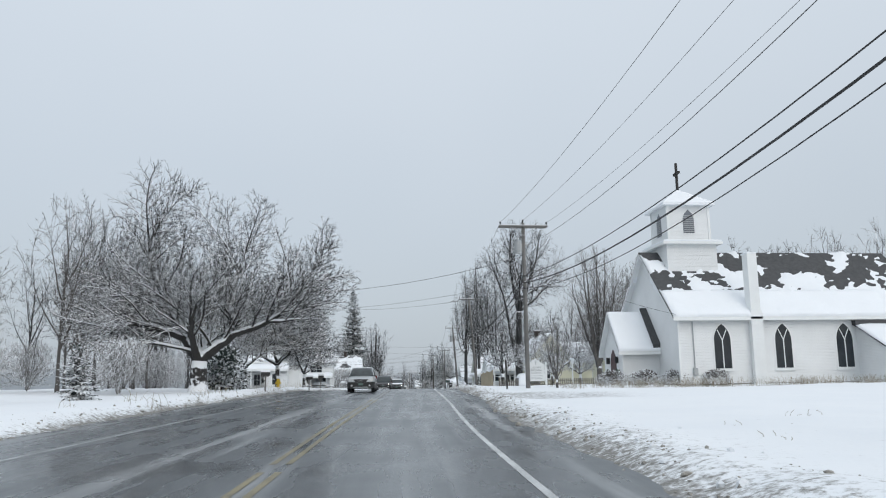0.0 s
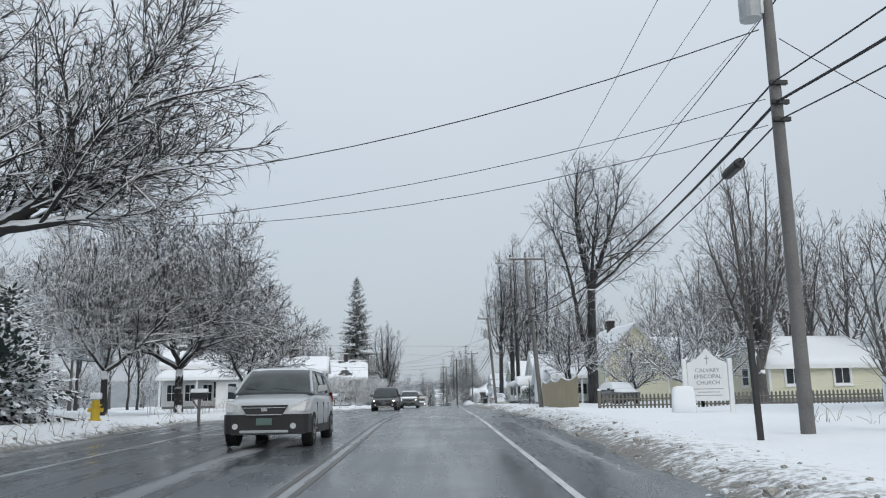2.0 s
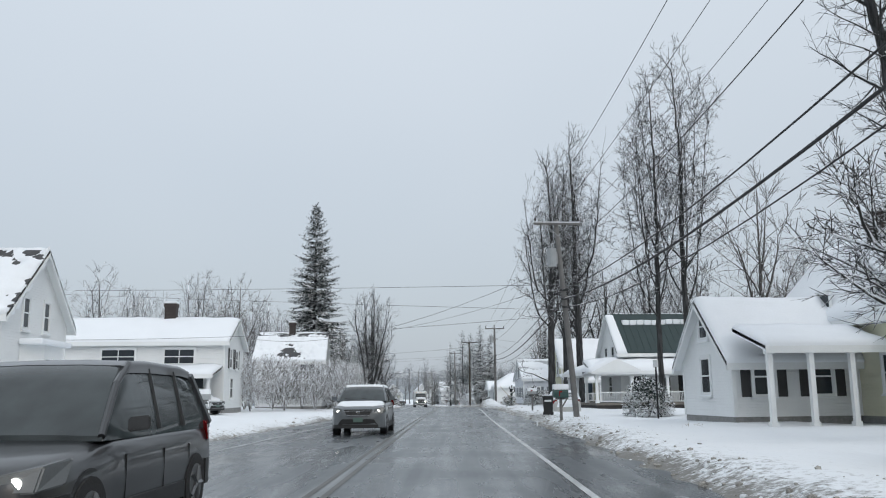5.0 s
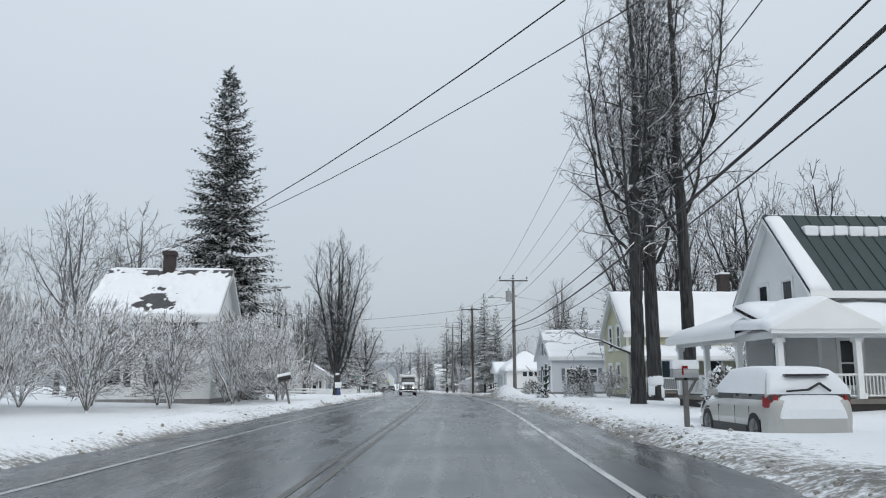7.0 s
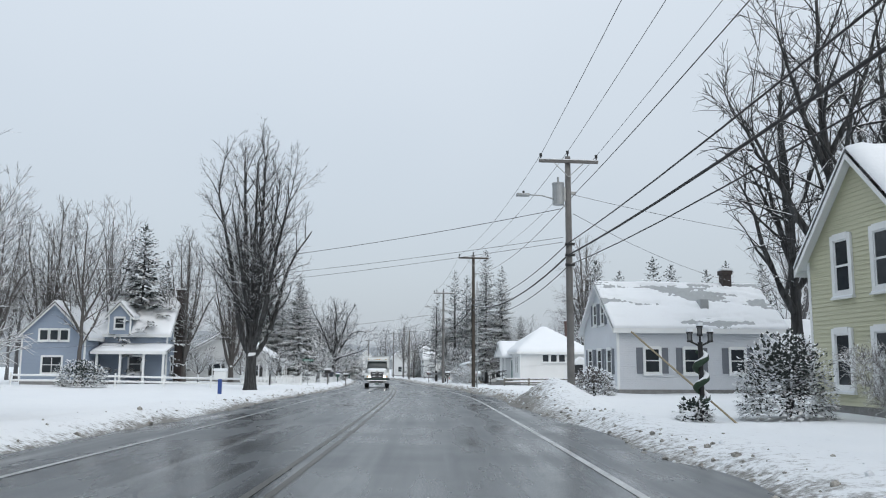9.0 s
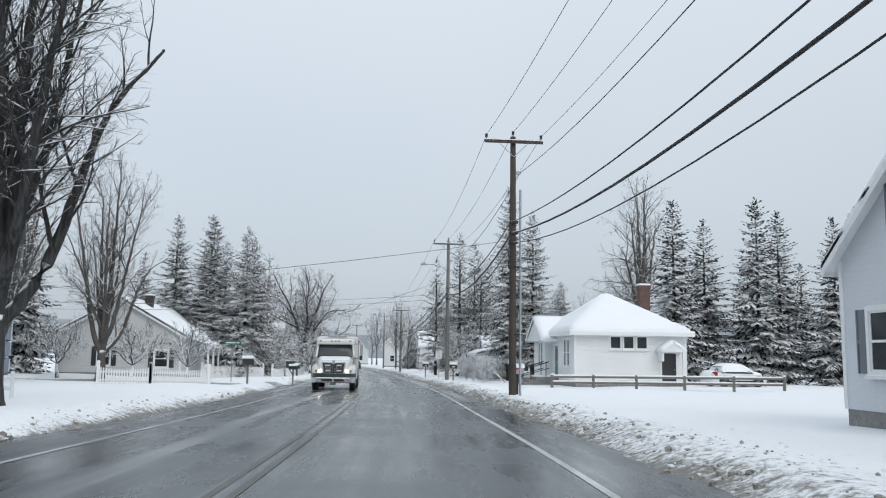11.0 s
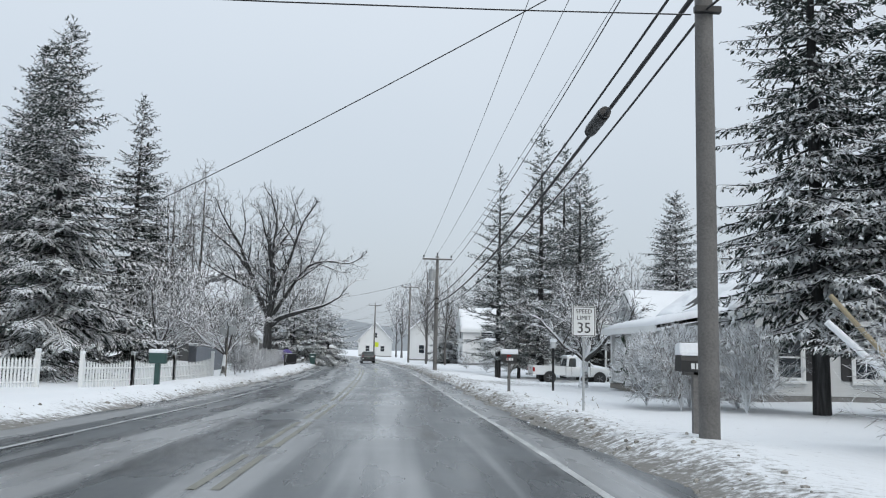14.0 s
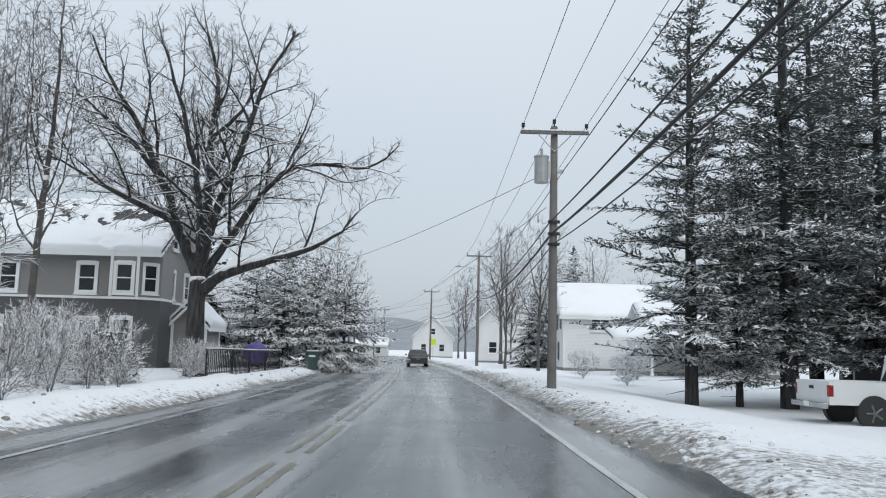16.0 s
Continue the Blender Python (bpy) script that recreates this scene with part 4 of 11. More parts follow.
    for face, plane, u in (("S", by0 + 0.15, xm), ("W", bx0 + 0.15, ym)):
        m = on_wall(face, plane, u, 13.75)
        lv = part("louvre", placed(prism(bmesh.new(), [(-0.45, 0), (0.45, 0), (0.45, 1.2), (0.3, 1.6), (0, 1.9), (-0.3, 1.6), (-0.45, 1.2)], "y", -0.02, 0.03), m), M_SHUTTER, t, "grey louvred belfry opening")
        for i in range(9):
            part("slat", placed(boxes(((-0.42, 0.03, 0.08 + i * 0.16), (0.42, 0.09, 0.14 + i * 0.16))), m), M_GREYTANK, lv)
    bm = bmesh.new()
    v = [bm.verts.new(p) for p in ((bx0 - 0.25, by0 - 0.25, 16.2), (bx1 + 0.25, by0 - 0.25, 16.2), (bx1 + 0.25, by1 + 0.25, 16.2), (bx0 - 0.25, by1 + 0.25, 16.2), (xm, ym - 0.0, 17.75))]
    w = [bm.verts.new(u.co - Vector((0, 0, 0.22))) for u in v[:4]]
    for i in range(4):
        bm.faces.new((v[i], v[(i + 1) % 4], v[4]))
        bm.faces.new((v[i], w[i], w[(i + 1) % 4], v[(i + 1) % 4]))
    bm.faces.new(w)
    bmesh.ops.recalc_face_normals(bm, faces=bm.faces[:])
    part("belfry_roof", bm, M_SNOW, t, "snow-covered pyramid roof")
    part("cross", boxes(((xm - 0.09, ym - 0.09, 17.5), (xm + 0.09, ym + 0.09, 20.0)), ((xm - 0.09, ym - 0.55, 19.0), (xm + 0.09, ym + 0.55, 19.2)), bev=0.015), M_DARK, t, "dark wooden cross")
    # entrance porch
    px0, py0, py1 = 20.9, 62.0, 66.4
    gable(c, px0, x0 - 0.004, py0, py1, z, 4.75, 7.4, "x", M_SIDE_W, M_SHINGLE, over=0.4, snow=0.2, cover=(1.0, 1.0), seed=9, base=0.3, roofname="porch_roof")
    part("flashing", prism(bmesh.new(), [(py0 - 0.4, 4.62), ((py0 + py1) / 2, 7.75), ((py0 + py1) / 2, 7.95), (py0 - 0.45, 4.95)], "x", x0 - 0.55, x0 + 0.46), M_SHINGLE, c, "bare dark shingles beside the wall")
    m = on_wall("W", px0, (py0 + py1) / 2, z + 0.3)
    d = part("door", placed(prism(bmesh.new(), [(-0.65, 0), (0.65, 0), (0.65, 1.9), (0.45, 2.4), (0, 2.8), (-0.45, 2.4), (-0.65, 1.9)], "y", -0.02, 0.05), m), M_RED, c, "oxblood pointed church door")
    part("door_handle", placed(boxes(((0.45, 0.05, 1.0), (0.52, 0.12, 1.2)), bev=0.01), m), M_STEEL, d)
    for s in (-1, 1):
        part("wall_lantern", placed(boxes(((s * 1.05 - 0.12, 0.0, 1.7), (s * 1.05 + 0.12, 0.25, 2.2)), bev=0.03), m), M_BLACKMETAL, c)
        part("wreath", placed(cyls(((s * 1.1, 0.02, 1.0), (s * 1.1, 0.16, 1.0), 0.32), seg=14), m), M_GARLAND, c)
    # low wing at the far end
    ax0, ax1, ay0, ay1 = 37.6, 44.0, 54.6, y0 - 0.004
    part("wall", boxes(((ax0, ay0, z), (ax1, ay1, 4.4))), M_SIDE_W, c)
    lean_roof(c, (ax0 - 0.25, ay0 - 0.3), (ax1 + 0.3, ay1), 4.1, 6.0, "S", M_SHINGLE, 0.2)
    bm = bmesh.new()
    prism(bm, [(ay0, 4.38), (ay1, 4.38), (ay1, 5.9)], "x", ax0, ax0 + 0.12)
    part("wall", bm, M_SIDE_W, c)
    part("flashing", boxes(((ax0 - 0.3, ay1 - 0.5, 5.95), (ax1 + 0.3, ay1 - 0.02, 6.3))), M_SHINGLE, c)


church()


def house_yellow():
    """The pale yellow house behind the plank fence."""
    z = ground_z(27, 118)
    h = thing("house", (0, 0, 0), "pale yellow gabled house with snowy roofs behind the plank fence", "house")
    gable(h, 25.9, 32.2, 118, 130, z, 6.3, 9.7, "y", M_SIDE_Y, M_SHINGLE, seed=20)
    window(h, on_wall("S", 118, 28.4, z + 3.55), 0.8, 1.3)
    window(h, on_wall("S", 118, 28.5, z + 1.2), 0.8, 1.3)
    for y in (121, 125):
        for zz in (z + 1.1, z + 3.7):
            window(h, on_wall("W", 25.9, y, zz), 0.85, 1.35)
    # white wing to the road with its porch
    gable(h, 20.9, 25.89, 123, 128, z, 4.6, 6.9, "x", M_SIDE_W, M_SHINGLE, seed=24)
    for x in (22.1, 24.4):
        window(h, on_wall("S", 123, x, z + 1.0), 0.8, 1.4, shutters=M_SHUTTER_D)
    window(h, on_wall("W", 20.9, 125.5, z + 1.1), 0.9, 1.4)
    window(h, on_wall("W", 20.9, 125.5, z + 3.3), 0.8, 1.0)
    lean_roof(h, (21.0, 120.4), (25.8, 122.99), z + 2.6, z + 3.4, "S", M_SHINGLE)
    for x in (21.2, 22.7, 24.2):
        post(h, x, 120.6, z - 0.1, z + 2.6)
    chimney(h, 28.9, 125.5, 8.6, 10.8)
    # taller back part with red-brown gable
    gable(h, 32.21, 39.0, 121, 131, z, 6.0, 8.8, "x", M_SIDE_Y, M_SHINGLE, seed=28)
    for x in (34, 36.5):
        window(h, on_wall("S", 121, x, z + 3.6), 0.8, 1.2)


house_yellow()


def house_cottage():
    """The low cream cottage beyond the church."""
    z = ground_z(36, 98)
    h = thing("house", (0, 0, 0), "low cream cottage with a snow-covered roof beyond the church", "house")
    gable(h, 29.5, 41.5, 92, 99, z, 4.6, 6.4, "x", M_SIDE_Y, M_SHINGLE, seed=30)
    for x in (31.2, 34.6, 38.4):
        window(h, on_wall("S", 92, x, z + 1.1), 1.1, 1.2, mullion=True, sash=False)
    window(h, on_wall("W", 29.5, 95.5, z + 1.1), 1.0, 1.2)


house_cottage()


def house_porch():
    """White farmhouse with green metal roof and a wrap-round porch."""
    z = ground_z(27, 157)
    h = thing("house", (0, 0, 0), "white farmhouse with dark green metal roof and snowy wrap-round porch", "house")
    x0, x1, y0, y1 = 27.0, 36.5, 157.5, 163.3
    roofs = gable(h, x0, x1, y0, y1, z, 6.7, 9.75, "x", M_SIDE_W, M_METALROOF, over=0.35, snow=0.1, cover=(0.0, 1.0), seed=33)
    k = (9.75 - 6.7) / 2.9
    # standing seams on the bare slope
    for i in range(13):
        x = x0 - 0.2 + i * 0.55
        bm = prism(bmesh.new(), [(y0 - 0.35, 6.7 - 0.35 * k + 0.16), (160.4, 9.91), (160.4, 9.95), (y0 - 0.35, 6.7 - 0.35 * k + 0.2)], "x", x, x + 0.035)
        part("seam", bm, M_METALROOF, roofs[0])
    rr = random.Random(4)
    for i in range(9):
        x = x0 + 0.9 + i * 0.62
        yy = 159.45 + rr.uniform(-0.05, 0.05)
        zz = 6.7 + (yy - y0) * k + 0.17
        part("snow", boxes(((x, yy, zz), (x + 0.56, yy + 0.36, zz + 0.42)), bev=0.06), M_SNOW, roofs[0], "snow left below the ridge")
    snow_slab("roof_snow", [(x0 - 0.35, y0 - 0.35, 6.52), (x0 + 0.5, y0 - 0.35, 6.52), (x0 + 0.35, 160.2, 9.75), (x0 - 0.35, 160.2, 9.75)], 0.13, h, 1.0, 5, 6, 14)
    for y in (159.4, 161.4):
        window(h, on_wall("W", x0, y, z + 3.4), 0.75, 1.5)
    window(h, on_wall("W", x0, 160.4, z + 0.9), 0.9, 1.6)
    for x in (28.2, 30.6):
        window(h, on_wall("S", y0, x, z + 0.8), 0.85, 1.7)
    door(h, on_wall("S", y0, 32.1, z + 0.5), 0.95, 2.1, M_DARK)
    # cross wing
    gable(h, 33.0, 42.4, 154.0, 166.0, z, 6.7, 10.6, "y", M_SIDE_W, M_METALROOF, over=0.35, snow=0.12, cover=(0.3, 1.0), seed=36)
    window(h, on_wall("S", 154.0, 36.2, z + 3.7), 0.9, 1.7)
    window(h, on_wall("S", 154.0, 39.4, z + 3.7), 0.9, 1.7)
    window(h, on_wall("S", 154.0, 36.6, z + 0.9), 0.9, 1.6)
    ch = chimney(h, 35.6, 161.5, 8.4, 11.3, 1.0, 0.8)
    for px_, top_ in ((35.35, 11.9), (35.85, 11.75)):
        part("chimney_pot", cyls(((px_, 161.5, 11.3), (px_, 161.5, top_), 0.13)), M_STONE, ch)
    # porch
    fx0, fy0, py1 = 24.35, 155.3, 164.6
    part("porch_floor", boxes(((fx0, fy0, z + 0.25), (32.996, y0 - 0.004, z + 0.42)), ((fx0, y0 - 0.003, z + 0.25), (x0 - 0.004, py1, z + 0.42))), M_PICKET, h)
    part("skirting", boxes(((fx0 + 0.05, fy0 + 0.05, z - 0.3), (32.9, fy0 + 0.1, z + 0.249)), ((fx0 + 0.05, fy0 + 0.11, z - 0.3), (fx0 + 0.1, py1, z + 0.249))), M_DARK, h)
    lean_roof(h, (fx0 - 0.4, fy0 - 0.4), (32.98, y0 - 0.003), z + 2.72, z + 3.55, "S", M_SHINGLE, 0.3, seed=41)
    lean_roof(h, (fx0 - 0.45, y0 - 0.002), (x0 - 0.003, py1), z + 2.7, z + 3.7, "W", M_SHINGLE, 0.3, seed=42)
    part("beam", boxes(((fx0, fy0, z + 2.46), (32.98, fy0 + 0.16, z + 2.72)), ((fx0, fy0 + 0.161, z + 2.46), (fx0 + 0.16, py1, z + 2.7))), M_WHITE, h)
    # small gable over the steps
    bm = prism(bmesh.new(), [(fx0 - 0.45, z + 2.72), (fx0 + 1.6, z + 3.75), (fx0 + 3.4, z + 2.9), (fx0 + 3.4, z + 2.74)], "y", fy0 - 0.5, fy0 - 0.42)
    part("porch_gable", bm, M_WHITE, h)
    snow_slab("porch_snow", [(fx0 - 0.6, fy0 - 0.5, z + 2.85), (fx0 + 1.6, fy0 - 0.5, z + 3.8), (fx0 + 1.6, fy0 + 2.2, z + 3.9), (fx0 - 0.6, fy0 + 2.2, z + 2.95)], 0.2, h, 1.0, 46, 10, 8)
    for x in (fx0 + 0.1, 27.2, 30.0, 32.8):
        post(h, x, fy0 + 0.1, z + 0.42, z + 2.46, 0.1)
    for y in (158.5, 161.5, 164.4):
        post(h, fx0 + 0.1, y, z + 0.42, z + 2.46, 0.1)
    for a, b in ((24.6, 27.1), (27.3, 29.9), (30.1, 32.7)):
        railing(h, (a, fy0 + 0.1), (b, fy0 + 0.1), z + 0.42, 0.8)
    railing(h, (fx0 + 0.1, 161.6), (fx0 + 0.1, 164.3), z + 0.42, 0.8)
    # back wing further from the road
    gable(h, 42.41, 48.0, 156.5, 163.0, z, 5.8, 8.4, "x", M_SIDE_W, M_SHINGLE, seed=39)
    window(h, on_wall("S", 156.5, 45.0, z + 1.0), 0.9, 1.5)


house_porch()


def clapboards(parent, x, y0, y1, z0, eave, ridge, material, pitch):
    """Lapped boards on a gable end that faces the road."""
    c, i = (y0 + y1) / 2, 0
    while z0 + i * pitch < ridge - 0.3:
        a, b = z0 + i * pitch, z0 + (i + 1) * pitch
        half = lambda q: (c - y0 - 0.115) if q < eave else (c - y0) * (ridge - q) / (ridge - eave) - 0.02
        bm = bmesh.new()
        w0, w1 = half(a), half(b)
        v = [bm.verts.new(p) for p in ((x - 0.023, c - w0, a), (x - 0.023, c + w0, a), (x - 0.004, c + w1, b), (x - 0.004, c - w1, b), (x + 0.01, c - w0, a), (x + 0.01, c + w0, a))]
        bm.faces.new((v[0], v[3], v[2], v[1]))
        bm.faces.new((v[0], v[1], v[5], v[4]))
        part("clapboard", bm, material, parent)
        i += 1


def house_sage():
    """Sage-yellow house with a side porch."""
    z = ground_z(29, 187)
    h = thing("house", (0, 0, 0), "sage-yellow clapboard house with white trim and snowy side porch", "house")
    x0, x1, y0, y1 = 28.4, 38.5, 184.6, 190.2
    gable(h, x0, x1, y0, y1, z, 6.6, 9.35, "x", M_SIDE_C, M_SHINGLE, over=0.3, snow=0.3, seed=50)
    for y in (186.4, 188.3):
        window(h, on_wall("W", x0 - 0.024, y, z + 3.45), 0.7, 1.5, trimw=0.16)
        window(h, on_wall("W", x0 - 0.024, y + 0.2, z + 0.75), 0.7, 1.5, trimw=0.16)
    clapboards(h, x0, y0, y1, z + 0.22, 6.6, 9.35, M_SIDE_C, 0.13)
    fy = 181.9
    part("porch_floor", boxes(((x0 - 0.1, fy, z + 0.3), (x1, y0 - 0.003, z + 0.45))), M_PICKET, h)
    lattice = bmesh.new()
    for i in range(52):
        x = x0 - 0.05 + i * 0.2
        for s in (-1, 1):
            cyl(lattice, (x, fy + 0.05, z - 0.2), (x + s * 0.35, fy + 0.05, z + 0.3), 0.012, seg=4)
    part("lattice", lattice, M_PICKET, h)
    part("skirting", boxes(((x0 - 0.05, fy + 0.12, z - 0.3), (x1, fy + 0.15, z + 0.299))), M_DARK, h)
    lean_roof(h, (x0 - 0.35, fy - 0.25), (x1 + 0.2, y0 - 0.003), z + 2.62, z + 3.3, "S", M_SHINGLE, 0.2, seed=55)
    part("beam", boxes(((x0 - 0.1, fy + 0.02, z + 2.4), (x1, fy + 0.18, z + 2.65))), M_WHITE, h)
    for x in (x0 - 0.02, x0 + 3.6, x0 + 7.2, x1 - 0.15):
        post(h, x, fy + 0.1, z + 0.45, z + 2.4, 0.08)
    for a, b in ((x0 + 0.15, x0 + 3.5), (x0 + 3.7, x0 + 7.1)):
        railing(h, (a, fy + 0.1), (b, fy + 0.1), z + 0.45, 0.85)
    railing(h, (x0 - 0.02, fy - 0.05), (x0 - 0.6, fy - 1.5), z - 0.1, 0.9)
    door(h, on_wall("S", y0, x0 + 2.9, z + 0.45), 1.0, 2.1, M_BLUEDOOR, glazed=False)
    window(h, on_wall("S", y0, x0 + 6.2, z + 1.0), 0.9, 1.5)
    gable(h, 38.51, 46.0, 186.0, 192.0, z, 5.2, 7.8, "x", M_SIDE_C, M_SHINGLE, seed=58)
    chimney(h, 37.0, 188.0, 9.0, 11.0)


house_sage()


def house_shutters():
    """Pale grey cape with grey shutters."""
    z = ground_z(30, 212)
    h = thing("house", (0, 0, 0), "pale grey gabled house with grey shutters and patchy roof snow", "house")
    x0, x1, y0, y1 = 28.9, 38.6, 211.5, 218.5
    gable(h, x0, x1, y0, y1, z, 5.6, 8.3, "x", M_SIDE_G, M_GREYTANK, over=0.3, snow=0.13, cover=(0.97, 1.0), seed=60, streak=2.0)
    for x in (30.9, 33.2, 35.9):
        window(h, on_wall("S", y0, x, z + 1.15), 0.85, 1.35, shutters=M_SHUTTER)
    for y in (213.0, 215.0, 217.0):
        window(h, on_wall("W", x0, y, z + 1.1), 0.8, 1.35, shutters=M_SHUTTER)
    for y in (214.2, 215.8):
        window(h, on_wall("W", x0, y, z + 4.0), 0.6, 1.2, shutters=M_SHUTTER)
    part("roof_vent", boxes(((34.3, 212.6, 6.5), (34.8, 213.2, 7.3)), bev=0.03), M_GREYTANK, h)
    chimney(h, 36.9, 214.9, 7.6, 9.25, 0.55, 0.55)
    gable(h, 38.61, 43, 212.5, 217.5, z, 4.2, 6.0, "x", M_SIDE_G, M_SHINGLE, seed=63)


house_shutters()


def house_hip():
    """White bungalow with a hipped roof."""
    z = ground_z(33, 254)
    h = thing("house", (0, 0, 0), "white bungalow with a hipped roof under thick snow", "house")
    x0, x1, y0, y1 = 31.1, 38.4, 251.8, 262.0
    part("foundation", boxes(((x0 + 0.03, y0 + 0.03, z - 0.4), (x1 - 0.03, y1 - 0.03, z + 0.2))), M_STONE, h)
    part("wall", boxes(((x0, y0, z + 0.198), (x1, y1, 4.75))), M_SIDE_W, h)
    for cx in (x0, x1):
        part("corner_board", boxes(((cx - 0.06, y0 - 0.025, z + 0.45), (cx + 0.06, y0 + 0.06, 4.7))), M_WHITE, h)
    hip(h, x0, x1, y0, y1, 4.8, 7.5, M_SHINGLE, 0.45, 0.24, 0.3)
    # triple window
    for x in (33.75, 34.62, 35.49):
        window(h, on_wall("S", y0, x, z + 2.45), 0.7, 0.8, sash=False, trimw=0.07)
    # side door with hood
    door(h, on_wall("S", y0, 37.25, z + 0.2), 0.95, 2.0, M_SHUTTER_D, glazed=False)
    hood = part("door_hood", prism(bmesh.new(), [(36.45, 3.75), (37.25, 4.25), (38.05, 3.75), (38.05, 3.6), (36.45, 3.6)], "y", y0 - 0.95, y0 - 0.003), M_WHITE, h)
    for s, a in ((-1, 36.4), (1, 38.1)):
        snow_slab("snow", [(a, y0 - 1.0, 3.72), (a, y0, 3.72), (37.25, y0, 4.28), (37.25, y0 - 1.0, 4.28)], 0.12, hood, 1.0, 3, 6, 6)
    part("bracket", boxes(((36.55, y0 - 0.8, 3.0), (36.65, y0 - 0.003, 3.6)), ((37.85, y0 - 0.9, z), (37.97, y0 - 0.78, 3.6))), M_WHITE, hood)
    # road side: shallow gabled bay, door and tall windows
    part("wall", boxes(((30.6, 258.2, z + 0.1), (x0 - 0.003, 262.0, 4.6))), M_SIDE_W, h)
    part("porch_roof", prism(bmesh.new(), [(256.9, 4.5), (259.6, 6.0), (262.3, 4.5), (262.3, 4.35), (256.9, 4.35)], "x", 30.1, 32.5), M_WHITE, h)
    for s, e in ((-1, 256.7), (1, 262.5)):
        snow_slab("porch_snow", [(30.0, e, 4.42), (33.6, e, 4.42), (33.6, 259.6, 6.05), (30.0, 259.6, 6.05)], 0.24, h, 1.0, 70, 10, 8)
    window(h, on_wall("W", x0, 253.5, z + 1.3), 0.55, 1.75)
    window(h, on_wall("W", x0, 254.35, z + 1.3), 0.55, 1.75)
    door(h, on_wall("W", x0, 256.7, z + 0.55), 0.95, 2.1, M_TEAL)
    for y in (259.2, 260.05):
        window(h, on_wall("W", 30.6, y, z + 1.2), 0.5, 1.75)
    chimney(h, 37.8, 258.0, 5.2, 8.4, 0.75, 0.75, material=M_BRICKRED)
    # front steps and iron handrail
    st = part("steps", boxes(((29.5, 256.2, z - 0.2), (x0 - 0.004, 257.8, z + 0.5)), ((29.0, 256.2, z - 0.2), (29.498, 257.8, z + 0.3)), ((28.5, 256.2, z - 0.2), (28.998, 257.8, z + 0.12)), bev=0.01), M_STONE, h, "concrete steps under snow")
    part("snow", boxes(((29.5, 256.2, z + 0.5), (30.9, 257.8, z + 0.6)), bev=0.04), M_SNOW, st)
    for y in (256.2, 257.8):
        part("handrail", cyls(((28.6, y, z), (28.6, y, z + 1.0), 0.03), ((30.2, y, z + 0.5), (30.2, y, z + 1.5), 0.03), ((28.5, y, z + 0.95), (30.4, y, z + 1.55), 0.035), ((28.5, y, z + 0.55), (30.4, y, z + 1.1), 0.025), seg=8), M_BLACKMETAL, st)


house_hip()


def house_garland():
    """House with a long snowy roof and a porch hung with garlands."""
    z = ground_z(31, 280)
    h = thing("house", (0, 0, 0), "light grey house with long snowy roof and garlanded front porch", "house")
    x0, x1, y0, y1 = 31.9, 38.5, 281.0, 288.5
    gable(h, x0, x1, y0, y1, z, 4.2, 6.6, "y", M_SIDE_T, M_SHINGLE, over=0.4, snow=0.2, cover=(0.93, 1.0), seed=80)
    for x in (33.6, 36.4):
        window(h, on_wall("S", y0, x, z + 0.8), 0.9, 1.5, shutters=M_SHUTTER_D)
    window(h, on_wall("S", y0, 35.2, z + 3.2), 0.6, 0.9)
    window(h, on_wall("W", x0, 282.4, z + 0.8), 0.9, 1.4, shutters=M_SHUTTER_D)
    window(h, on_wall("W", x0, 287.2, z + 0.8), 0.9, 1.4, shutters=M_SHUTTER_D)
    door(h, on_wall("W", x0, 284.8, z + 0.3), 0.95, 2.05, M_DARK)
    chimney(h, 35.6, 286.0, 6.0, 7.5, 0.6, 0.6)
    part("stove_pipe", cyls(((33.9, 285.2, 5.3), (33.9, 285.2, 6.75), 0.14), ((33.9, 285.2, 6.75), (33.9, 285.2, 6.9), 0.22), seg=10), M_STEEL, h)
    # porch towards the road
    px, pa, pb = 29.2, 281.4, 288.4
    part("porch_floor", boxes(((px, pa, z + 0.05), (x0 - 0.004, pb, z + 0.25))), M_PICKET, h)
    lean_roof(h, (px - 0.3, pa - 0.3), (x0 + 0.3, pb + 0.3), z + 2.45, z + 3.1, "W", M_SHINGLE, 0.24, seed=84)
    for y in (pa + 0.1, 283.6, 286.0, pb - 0.1):
        post(h, px + 0.1, y, z + 0.25, z + 2.42, 0.08)
    for a, b in ((283.7, 285.9), (286.1, pb - 0.2)):
        railing(h, (px + 0.1, a), (px + 0.1, b), z + 0.25, 0.8)
        drape = []
        for i in range(9):
            t = i / 8
            drape.append((Vector((px - 0.02, a + (b - a) * t, z + 1.05 - 0.28 * 4 * t * (1 - t))), 0.07))
        v, f = tubes([drape])
        g = new("garland", raw_mesh("garland", v, f, M_GARLAND))
        g.parent = h
        tagged(g, "evergreen garland draped along the rail")
    for y in (283.6, 286.0):
        v, f = tubes([[(Vector((px - 0.02 + 0.1 * math.sin(i), y + 0.1 * math.cos(i * 1.3), z + 0.3 + i * 0.18)), 0.075) for i in range(12)]])
        g = new("garland", raw_mesh("garland", v, f, M_GARLAND))
        g.parent = h
    # ell behind, light grey gable
    gable(h, 31.0, 37.0, 288.6, 294.0, z, 3.4, 5.2, "x", M_SIDE_T, M_SHINGLE, seed=88)
    window(h, on_wall("W", 31.0, 291.5, z + 0.9), 0.8, 1.3)


house_garland()


